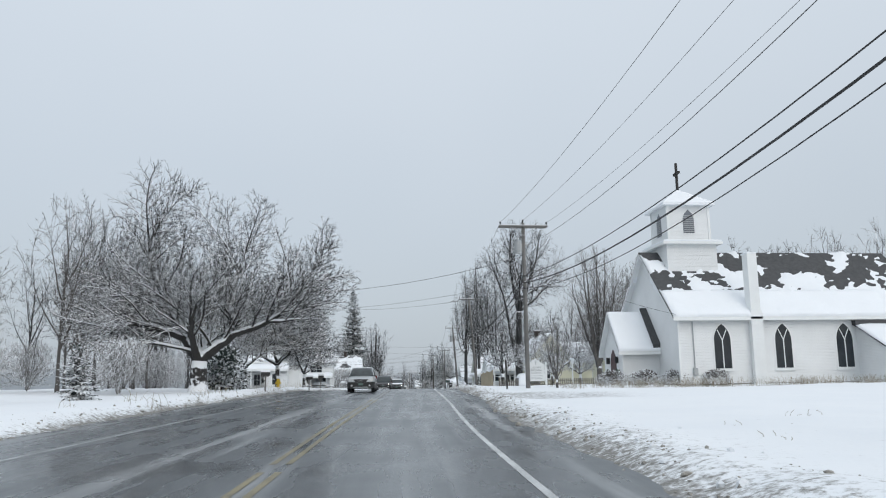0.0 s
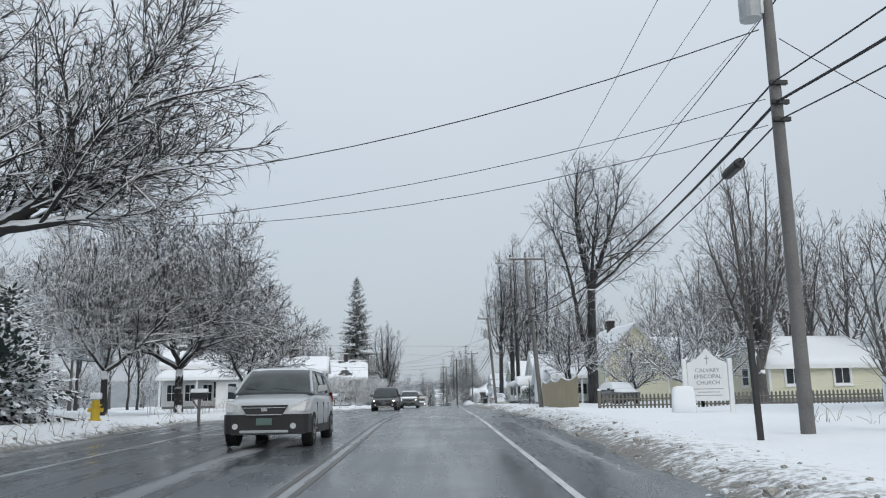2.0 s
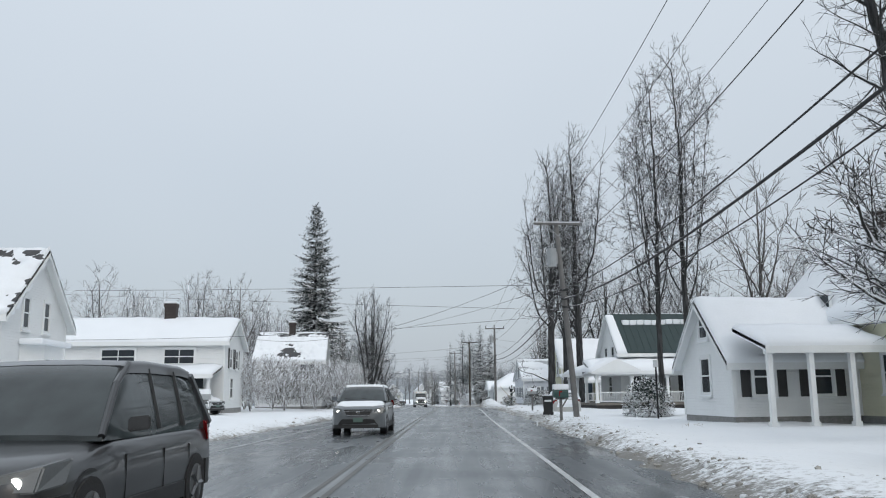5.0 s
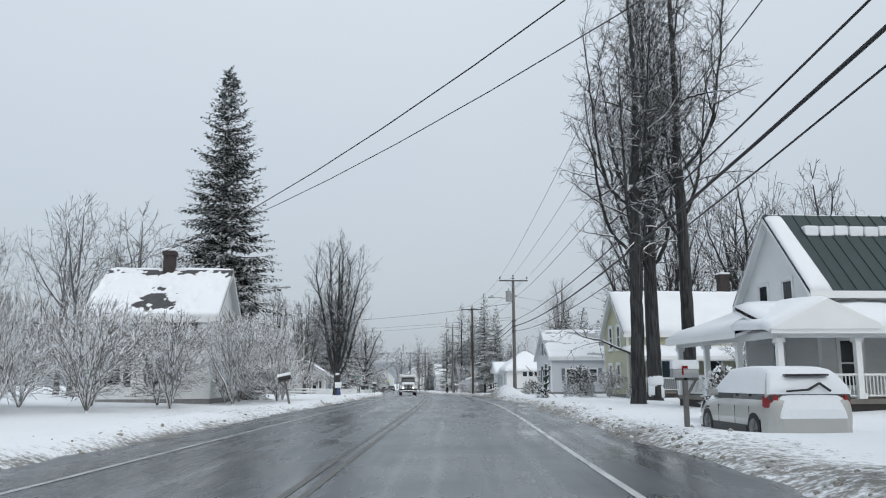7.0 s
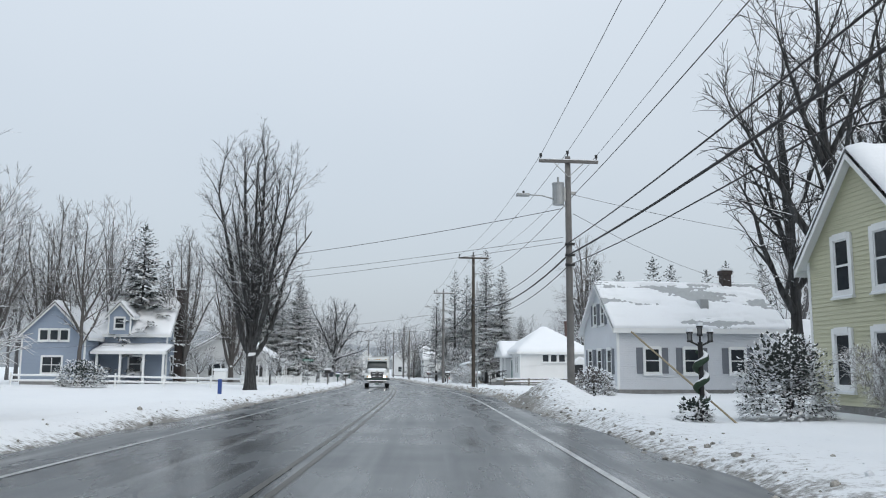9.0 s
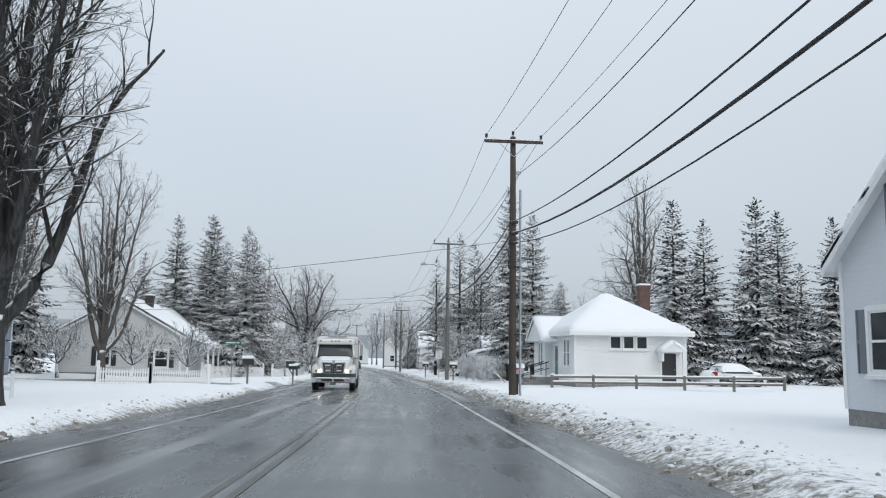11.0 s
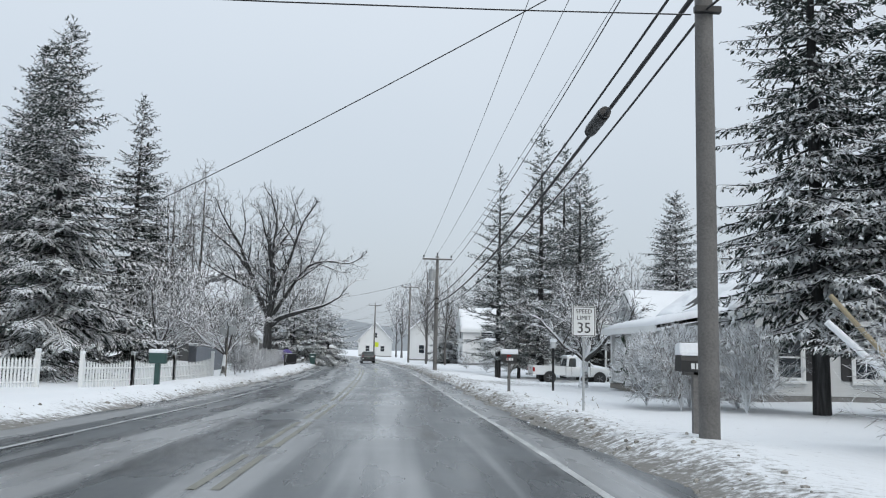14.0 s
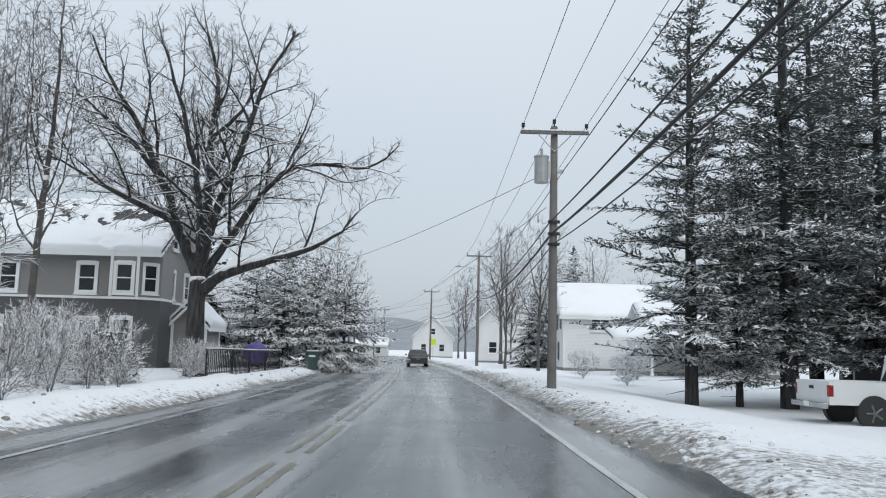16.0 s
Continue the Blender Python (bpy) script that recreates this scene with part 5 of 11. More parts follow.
def simple_house(label, x0, x1, y0, y1, eave, ridge, axis, wall, wins, seed, cover=(1.0, 1.0), roof=None, snow=0.22):
    z = ground_z((x0 + x1) / 2, y0)
    h = thing("house", (0, 0, 0), label, "house")
    gable(h, x0, x1, y0, y1, z, z + eave, z + ridge, axis, wall, roof or M_SHINGLE, seed=seed, cover=cover, snow=snow)
    for face, u, zz, w, hh, sh in wins:
        plane = {"S": y0, "N": y1, "W": x0, "E": x1}[face]
        window(h, on_wall(face, plane, u, z + zz), w, hh, shutters=sh, mullion=w > 1.2)
    return h, z


def left_houses():
    # gabled house with bay
    h, z = simple_house("white gabled house with snowy porch roof and bay window", -18.0, -7.2, 126.5, 133.5, 4.4, 7.3, "x", M_SIDE_W,
                        [("E", 128.8, 3.9, 0.6, 1.3, None), ("E", 131.0, 3.9, 0.6, 1.3, None), ("S", -9.6, 1.0, 1.0, 1.7, None), ("S", -12.4, 1.0, 1.0, 1.7, None), ("E", 132.6, 1.0, 0.6, 1.7, None)], 100, (0.9, 1.0))
    bm = prism(bmesh.new(), [(-7.19, 128.4), (-6.4, 129.0), (-6.4, 130.8), (-7.19, 131.4)], "z", z - 0.2, z + 3.2)
    bay = part("bay_window", bm, M_SIDE_W, h, "white canted bay window")
    for y in (129.4, 130.4):
        m = on_wall("E", -6.4, y, z + 0.9)
        part("pane", placed(boxes(((-0.34, -0.02, 0), (0.34, 0.02, 1.7))), m), M_GLASS, bay)
        part("frame", placed(boxes(((-0.42, -0.02, -0.08), (-0.34, 0.05, 1.78)), ((0.34, -0.02, -0.08), (0.42, 0.05, 1.78)), ((-0.34, -0.02, 0.82), (0.34, 0.04, 0.88))), m), M_WHITE, bay)
    part("snow", boxes(((-7.19, 128.2, z + 3.2), (-6.2, 131.6, z + 3.45)), bev=0.08), M_SNOW, bay)
    lean_roof(h, (-18.0, 123.6), (-8.6, 126.49), z + 2.9, z + 3.7, "S", M_SHINGLE, 0.25, seed=104)
    part("wall", boxes(((-12.2, 124.2, z), (-8.9, 126.495, z + 2.9))), M_SIDE_W, h)
    window(h, on_wall("S", 124.2, -10.6, z + 0.8), 0.9, 1.6)
    for x in (-17.6, -15.8, -14.0):
        post(h, x, 123.9, z, z + 2.9)
    for x in (-17.0, -15.2, -13.4):
        window(h, on_wall("S", 126.5, x, z + 0.7), 1.0, 1.7, mullion=True)
    chimney(h, -9.5, 130.0, z + 6.2, z + 8.0, 0.5, 0.5)
    # two-storey house with front porch and wide upper windows
    h, z = simple_house("white two-storey house with wide upper windows and a snowy porch", -14.5, -2.6, 150, 158, 4.7, 6.4, "x", M_SIDE_W,
                        [("S", -9.6, 3.2, 2.2, 1.0, None), ("S", -5.6, 3.2, 2.0, 1.0, None), ("E", 152.5, 3.0, 1.1, 1.3, M_SHUTTER_D), ("E", 155.0, 3.0, 1.1, 1.3, M_SHUTTER_D), ("E", 153.0, 0.9, 1.2, 1.4, None)], 110)
    lean_roof(h, (-14.6, 146.6), (-2.7, 149.99), z + 2.3, z + 2.9, "S", M_SHINGLE, 0.25, seed=114)
    for x in (-14.3, -10.4, -6.6, -3.0):
        post(h, x, 146.9, z, z + 2.3)
    door(h, on_wall("S", 150, -7.5, z + 0.2), 0.95, 2.05, M_DARK)
    for x in (-11.5, -4.6):
        window(h, on_wall("S", 150, x, z + 0.8), 1.4, 1.5, mullion=True)
    chimney(h, -7.2, 154, z + 5.6, z + 7.7, 0.8, 0.7)
    # house behind the lilacs, dark bare patch on its roof
    h, z = simple_house("white house with a bare dark patch on its snowy roof", -3.6, 2.6, 172.5, 180.0, 4.5, 7.2, "x", M_SIDE_W,
                        [("S", 0.9, 2.9, 0.9, 1.3, M_SHUTTER_D), ("S", -2.4, 0.9, 1.0, 1.4, M_SHUTTER_D), ("S", 0.2, 0.9, 0.9, 1.4, M_SHUTTER_D), ("E", 175.5, 1.0, 0.8, 1.4, M_SHUTTER_D), ("E", 175.5, 3.6, 0.7, 1.2, M_SHUTTER_D)], 120, (0.97, 1.0), snow=0.2)
    chimney(h, -0.6, 176.2, z + 6.6, z + 8.4, 0.6, 0.6)
    part("dormer", prism(bmesh.new(), [(172.9, z + 4.75), (174.3, z + 5.85), (175.6, z + 6.75), (175.6, z + 6.0), (173.2, z + 4.6)], "x", -1.5, 1.5), M_SHINGLE, h, "low dormer with bare dark shingles")
    # blue house with brick chimney and glazed gable
    h, z = simple_house("blue-grey house with dormer, brick end chimney and snowy roof", -11.0, -3.2, 244.5, 251.5, 4.6, 7.9, "x", M_SIDE_B,
                        [("S", -6.0, 1.0, 1.1, 1.4, None), ("E", 246.5, 1.0, 0.9, 1.4, None), ("E", 249.5, 1.0, 0.9, 1.4, None), ("E", 247.2, 4.2, 0.8, 1.3, None)], 130)
    chimney(h, -2.85, 248.0, z - 0.2, z + 8.8, 0.7, 1.1)
    gable(h, -14.5, -9.2, 240.5, 247.0, z, z + 4.2, z + 6.9, "y", M_SIDE_B, M_SHINGLE, seed=134)
    for x in (-12.7, -11.85, -11.0):
        window(h, on_wall("S", 240.5, x, z + 3.7), 0.7, 0.9, sash=False)
    window(h, on_wall("S", 240.5, -11.9, z + 0.9), 1.6, 1.4, mullion=True)
    gable(h, -8.4, -6.4, 243.9, 247.5, z + 4.4, z + 6.1, z + 7.2, "y", M_SIDE_B, M_SHINGLE, seed=137, base=0.0, over=0.25)
    window(h, on_wall("S", 243.9, -7.4, z + 4.9), 0.8, 0.95)
    lean_roof(h, (-9.1, 241.6), (-2.6, 244.49), z + 2.7, z + 3.3, "S", M_SHINGLE, 0.22, seed=139)
    for x in (-8.6, -6.6, -4.6, -2.9):
        post(h, x, 241.9, z, z + 2.7)
    # cape beyond the maple
    simple_house("light grey cape with dark shutters seen past a maple", -7.2, 0.4, 290, 298, 3.3, 6.5, "y", M_SIDE_G,
                 [("S", -3.4, 3.7, 0.7, 1.1, M_SHUTTER_D), ("S", -5.3, 0.9, 0.9, 1.4, M_SHUTTER_D), ("S", -1.3, 0.9, 0.9, 1.4, M_SHUTTER_D)], 140)
    # gabled house at the side street
    h, z = simple_house("light grey house with a snowy roof behind the picket fence", -6.2, 3.3, 267.7, 277.5, 3.3, 6.0, "y", M_SIDE_T,
                        [("S", 1.8, 0.7, 1.0, 1.3, M_SHUTTER_D), ("S", -2.6, 0.8, 0.9, 1.4, M_SHUTTER_D), ("E", 270.0, 0.8, 0.9, 1.4, None)], 150)
    chimney(h, -0.4, 272, z + 5.0, z + 6.6, 0.6, 0.6)
    lean_roof(h, (3.31, 270.5), (5.1, 276.0), z + 2.4, z + 2.9, "E", M_SHINGLE, 0.2, seed=155)
    for y in (270.7, 273.2, 275.8):
        post(h, 4.9, y, z, z + 2.4, 0.07)
    # two-tone house by the road bend
    z = ground_z(2, 330)
    h = thing("house", (0, 0, 0), "taupe and slate two-storey house with white trim and bay", "house")
    x0, x1, y0, y1 = -3.6, 5.0, 328.6, 336.6
    part("wall", boxes(((x0, y0, z - 0.3), (x1, y1, z + 3.25))), M_SIDE_DD, h)
    gable(h, x0 + 0.002, x1 - 0.002, y0 + 0.002, y1 - 0.002, z + 3.25, z + 5.7, z + 8.4, "x", M_SIDE_D, M_SHINGLE, over=0.5, snow=0.25, cover=(0.95, 1.0), seed=160, base=0.0, end_over=0.9)
    part("belt", boxes(((x0 - 0.05, y0 - 0.05, z + 3.2), (x1 + 0.05, y1 + 0.05, z + 3.32))), M_WHITE, h)
    part("frieze", boxes(((x0 - 0.03, y0 - 0.03, z + 5.3), (x1 + 0.03, y0 - 0.003, z + 5.62))), M_WHITE, h)
    for x in (-1.6, 2.2):
        window(h, on_wall("S", y0, x, z + 3.55), 0.8, 1.3, trimw=0.14)
    for x in (-2.2, 0.2, 2.4):
        window(h, on_wall("S", y0, x, z + 1.0), 0.85, 1.2, trimw=0.14)
    # canted bay at the corner, tan above the slate
    plan = [(x1 - 1.7, y0 - 0.004), (x1 - 1.5, y0 - 0.5), (x1 - 0.1, y0 - 0.5), (x1 + 0.7, y0 + 0.3), (x1 + 0.7, y0 + 2.0), (x1 + 0.004, y0 + 2.4), (x1 + 0.004, y0 - 0.004)]
    bay = part("bay_window", prism(bmesh.new(), plan, "z", z + 3.3, z + 5.6), M_SIDE_D, h, "canted upper bay with white trim")
    part("bay_base", prism(bmesh.new(), plan, "z", z - 0.2, z + 3.18), M_SIDE_DD, h, "slate lower bay")
    part("bay_sill", prism(bmesh.new(), [(x + (0.06 if x > x1 else 0), y - 0.06 if y < y0 - 0.1 else y) for x, y in plan], "z", z + 3.18, z + 3.3), M_WHITE, h)
    cant = Matrix(((0.707, 0.707, 0, x1 + 0.3), (0.707, -0.707, 0, y0 - 0.1), (0, 0, 1, z + 3.55), (0, 0, 0, 1)))
    window(bay, cant, 0.62, 1.3, trimw=0.1)
    window(bay, on_wall("S", y0 - 0.5, x1 - 0.8, z + 3.55), 0.75, 1.3, trimw=0.14)
    window(bay, on_wall("S", y0 - 0.5, x1 - 0.8, z + 1.0), 0.8, 1.25, trimw=0.14)
    for x, y in ((x1 - 1.42, y0 - 0.52), (x1 - 0.16, y0 - 0.52)):
        part("pilaster", boxes(((x - 0.07, y - 0.03, z + 3.31), (x + 0.07, y + 0.015, z + 5.58))), M_WHITE, bay)
    for y in (332.4, 334.8):
        window(h, on_wall("E", x1, y, z + 3.55), 0.7, 1.3, trimw=0.14)
    window(h, on_wall("E", x1, 332.6, z + 6.1), 0.7, 0.9)
    # side porch under its own snowy gable
    gable(h, x1 + 0.75, x1 + 2.5, 330.6, 333.0, z, z + 2.2, z + 3.1, "y", M_SIDE_D, M_SHINGLE, over=0.25, snow=0.25, seed=163, roofname="porch_roof")


left_houses()


def far_houses():
    simple_house("white house with a porch and flag beyond the pines", 28.6, 36.0, 355, 362, 4.4, 6.9, "x", M_SIDE_W,
                 [("W", 357.2, 3.3, 0.8, 1.2, M_SHUTTER_D), ("W", 359.6, 3.3, 0.8, 1.2, M_SHUTTER_D), ("S", 31.5, 3.2, 1.4, 1.2, None), ("W", 358.4, 0.8, 0.9, 1.4, M_SHUTTER_D)], 170)
    h, z = simple_house("grey house with a verandah under the pines", 33.0, 43.0, 345, 352, 3.0, 4.8, "x", M_SIDE_T,
                        [("S", 36, 0.8, 1.2, 1.2, None), ("S", 40, 0.8, 1.2, 1.2, None)], 172)
    lean_roof(h, (30.0, 342.0), (41.0, 344.99), z + 2.3, z + 2.9, "S", M_SHINGLE, 0.22, seed=173)
    for x in (30.3, 32.5, 34.8, 37.0, 39.4):
        post(h, x, 342.2, z, z + 2.3, 0.07)
    simple_house("white gabled house at the far bend of the road", 12.0, 20.0, 455, 464, 3.8, 8.0, "y", M_SIDE_W, [("S", 16, 4.5, 0.9, 1.2, None), ("S", 14.2, 1.2, 1.0, 1.4, None), ("S", 17.8, 1.2, 1.0, 1.4, None)], 174)
    simple_house("white steep-gabled house beside the far road", 23.0, 31.0, 395, 403, 5.0, 8.6, "y", M_SIDE_W, [("S", 27, 5.2, 0.8, 1.2, None), ("S", 25, 1.2, 1.0, 1.4, None), ("S", 29, 1.2, 1.0, 1.4, None)], 176)
    simple_house("small grey shed at the edge of the woods", -19.0, -16.2, 36.0, 39.0, 2.2, 3.0, "y", M_SIDE_G, [("S", -17.4, 0.9, 0.7, 0.9, None)], 178)
    h, z = simple_house("white porch-fronted building by the far road", 0.5, 7.0, 452, 458, 2.4, 3.6, "x", M_SIDE_W, [("S", 2.4, 0.8, 1.2, 1.2, None), ("S", 5.4, 0.8, 1.0, 1.2, None)], 180)


far_houses()


def dark_barn():
    """Low dark-boarded outbuilding beyond the parked pickup."""
    z = ground_z(38, 315) - 0.3
    h = thing("barn", (0, 0, 0), "low dark-boarded outbuilding with deep snow on its roof", "barn")
    x0, x1, y0, y1 = 36.0, 44.9, 315.2, 323.0
    gable(h, x0, x1, y0, y1, z, 3.6, 5.9, "x", M_DARK, M_SHINGLE, over=0.5, snow=0.3, seed=190, base=0.0)
    for i in range(29):
        x = x0 + 0.15 + i * 0.31
        part("board", boxes(((x, y0 - 0.022, z + 0.05), (x + 0.27, y0 - 0.003, 3.4))), M_DARK, h)
    part("door", boxes(((39.0, y0 - 0.06, z), (41.4, y0 - 0.023, z + 2.4))), M_DARK, h, "dark sliding door")


dark_barn()


def smoker(x, y):
    z = ground_z(x, y)
    g = thing("barbecue_grill", (x, y, z), "black barbecue grill capped with snow beside the barn", "grill", turn=20)
    part("firebox", cyls(((-0.5, 0, 0.95), (0.5, 0, 0.95), 0.3), seg=16), M_BLACKMETAL, g)
    part("shelf", boxes(((-0.75, -0.45, 0.68), (0.75, -0.28, 0.72))), M_BLACKMETAL, g)
    for a in (-0.42, 0.42):
        for b in (-0.22, 0.22):
            part("leg", cyls(((a, b, -0.1), (a, b, 0.75), 0.025), seg=6), M_BLACKMETAL, g)
    part("stack", cyls(((0.4, 0, 1.2), (0.4, 0, 1.6), 0.05), seg=8), M_BLACKMETAL, g)
    smooth(part("snow", placed(loft_pad([(0, 0.5, 0.26), (0.1, 0.46, 0.2), (0.15, 0.36, 0.1)]), Matrix.Translation((0, 0, 1.2))), M_SNOW, g))


smoker(37.0, 313.9)


# ---- trees and shrubs ----
def rnd_perp(d, r):
    v = Vector((r.gauss(0, 1), r.gauss(0, 1), r.gauss(0, 1)))
    v = v - d * v.dot(d)
    return v.normalized() if v.length > 1e-5 else Vector((1, 0, 0))


# how each kind of bare tree branches: angle of the side shoots at foot and tip of a limb, pull upwards, crookedness,
# flatness of the sprays, length of the limbs by height, spacing of limbs, boughs and twigs in metres, length of a twig
HABIT = {
    "spread": dict(a0=60, a1=36, up=0.0, wob=0.10, flat=0.8, limb=0.46, s1=0.36, s2=0.27, s3=0.27, twig=0.42, tip=0.0125),
    "vase": dict(a0=48, a1=30, up=0.005, wob=0.09, flat=1.0, limb=0.30, s1=0.60, s2=0.40, s3=0.30, twig=0.5, tip=0.0080),
    "street": dict(a0=70, a1=45, up=0.03, wob=0.20, flat=1.0, limb=0.17, s1=0.62, s2=0.42, s3=0.34, twig=0.45, tip=0.010),
    "oak": dict(a0=62, a1=40, up=0.0, wob=0.15, flat=1.0, limb=0.34, s1=0.56, s2=0.36, s3=0.24, twig=0.42, tip=0.0090),
    "shrub": dict(a0=48, a1=32, up=-0.03, wob=0.15, flat=1.0, limb=0.60, s1=0.46, s2=0.36, s3=0.34, twig=0.36, tip=0.0095),
    "far": dict(a0=58, a1=38, up=0.0, wob=0.14, flat=1.0, limb=0.30, s1=0.85, s2=0.85, s3=0.75, twig=0.8, tip=0.013),
}


def tree_form(kind, h, r, w):
    """Main stems and crown (ellipsoids cx, cy, cz, rx, ry, rz) of one kind of tree."""
    if kind == "vase":
        stems = [[(0, 0, -0.3), (0, 0, h * 0.13)]]
        for a in range(9):
            b = a * 2.4 + r.uniform(-0.3, 0.3)
            q, z1 = h * (0.03 + 0.027 * a) * r.uniform(0.85, 1.15), h * (0.86 - 0.035 * a) * r.uniform(0.93, 1.04)
            z0 = h * (0.11 + 0.03 * (a % 4))
            stems.append([(0, 0, z0), (math.cos(b) * q * 0.3, math.sin(b) * q * 0.3, z0 + h * 0.1), (math.cos(b) * q * 0.62, math.sin(b) * q * 0.62, h * 0.45), (math.cos(b) * q, math.sin(b) * q, z1)])
        blobs = [(-h * 0.11, h * 0.03, h * 0.72, h * 0.14, h * 0.16, h * 0.2), (h * 0.12, -h * 0.03, h * 0.7, h * 0.14, h * 0.16, h * 0.2), (h * 0.01, h * 0.04, h * 0.84, h * 0.1, h * 0.12, h * 0.16), (0, 0, h * 0.47, h * 0.2, h * 0.2, h * 0.24)]
    elif kind == "street":
        lean = r.uniform(-0.5, 0.5)
        stems = [[(0, 0, -0.3), (lean * 0.3, 0, h * 0.3), (lean * 0.5, 0.1, h * 0.44)], [(lean * 0.5, 0.1, h * 0.44), (lean, 0, h * 0.66), (lean * 0.6, 0.2, h * 0.9)]]
        for a in range(7):
            b = a * 2.2 + r.uniform(-0.4, 0.4)
            z0, q = h * (0.26 + 0.032 * a), h * r.uniform(0.05, 0.11)
            stems.append([(lean * 0.4, 0.05, z0), (math.cos(b) * q * 0.6, math.sin(b) * q * 0.6, z0 + h * 0.09), (math.cos(b) * q, math.sin(b) * q, z0 + h * r.uniform(0.26, 0.4))])
        blobs = [(lean, 0, h * 0.8, h * 0.12, h * 0.12, h * 0.2), (lean * 0.5, 0, h * 0.52, h * 0.17, h * 0.17, h * 0.3)]
    elif kind == "spread":
        w = w or h * 0.62
        b0 = r.uniform(0, 6)
        stems = [[(0, 0, -0.3), (0.1, 0, h * 0.2)]]
        for a in range(6):
            b = b0 + a * 1.05 + r.uniform(-0.3, 0.3)
            q, z = (0.34, 0.72) if a % 2 else (0.66, 0.52)
            stems.append([(0.1, 0, h * 0.2), (math.cos(b) * w * q * 0.35, math.sin(b) * w * q * 0.35, h * (0.16 + z * 0.26)), (math.cos(b) * w * q * 0.7, math.sin(b) * w * q * 0.7, h * (0.1 + z * 0.65)), (math.cos(b) * w * q, math.sin(b) * w * q, h * z)])
        blobs = [(0, 0, h * 0.6, w * 0.85, w * 0.85, h * 0.38), (0, 0, h * 0.5, w, w, h * 0.25)]
    elif kind == "oak":
        w = w or h * 0.45
        stems = [[(0, 0, -0.3), (0, 0, h * 0.2), (0.1, 0, h * 0.27)]]
        for x, z in ((0.95, 0.36), (0.62, 0.62), (0.1, 0.8), (-0.3, 0.76), (-0.62, 0.6), (-0.92, 0.42), (0.9, 0.16), (0.33, 0.72)):
            b = r.uniform(0.2, 0.9) * r.choice((-1, 1))
            ex, ey = x * w * math.cos(b), abs(x) * w * math.sin(b)
            stems.append([(0.1, 0, h * (0.19 + 0.07 * r.random())), (ex * 0.22, ey * 0.22, h * (0.24 + z * 0.2)), (ex * 0.55, ey * 0.55, h * (0.22 + z * 0.52)), (ex * 0.85, ey * 0.85, h * (0.22 + z * 0.8))])
        blobs = [(0, 0, h * 0.62, w, w, h * 0.38), (0, 0, h * 0.45, w * 1.08, w * 1.08, h * 0.25)]
    elif kind == "shrub":
        w = w or h * 0.62
        stems = [[(0, 0, -0.1), (0, 0, 0.08)]]
        for a in range(11):
            b = a * 2.4 + r.uniform(-0.4, 0.4)
            q = w * r.uniform(0.12, 0.75)
            stems.append([(0, 0, 0.05), (math.cos(b) * q * 0.4, math.sin(b) * q * 0.4, h * 0.35), (math.cos(b) * q, math.sin(b) * q, h * r.uniform(0.55, 0.8))])
        blobs = [(0, 0, h * 0.52, w, w, h * 0.47)]
    else:
        stems = [[(0, 0, -0.3), (0, 0, h * 0.3), (r.uniform(-0.3, 0.3), 0, h * 0.62), (0, r.uniform(-0.3, 0.3), h * 0.9)]]
        for a in range(6):
            b = a * 2.4 + r.uniform(-0.4, 0.4)
            z0, q = h * (0.2 + 0.06 * a), h * r.uniform(0.08, 0.17)
            stems.append([(0, 0, z0), (math.cos(b) * q * 0.5, math.sin(b) * q * 0.5, z0 + h * 0.12), (math.cos(b) * q, math.sin(b) * q, z0 + h * 0.3)])
        blobs = [(0, 0, h * 0.62, h * 0.25, h * 0.25, h * 0.37)]
    return stems, blobs


def curve_through(pts, step, r, wob):
    """Points along a smooth curve through the given ones, a little crooked."""
    p = [Vector(q) for q in pts]
    out = [p[0]]
    for i in range(len(p) - 1):
        a, b = p[i], p[i + 1]
        ta = (b - p[i - 1]) * 0.5 if i else (b - a)
        tb = (p[i + 2] - a) * 0.5 if i + 2 < len(p) else (b - a)
        n = max(2, int((b - a).length / step))
        for j in range(1, n + 1):
            u = j / n
            q = a * (2 * u**3 - 3 * u**2 + 1) + ta * (u**3 - 2 * u**2 + u) + b * (-2 * u**3 + 3 * u**2) + tb * (u**3 - u**2)
            if j < n:
                q = q + Vector((r.gauss(0, 1), r.gauss(0, 1), r.gauss(0, 0.5))) * step * wob
            out.append(q)
    return out


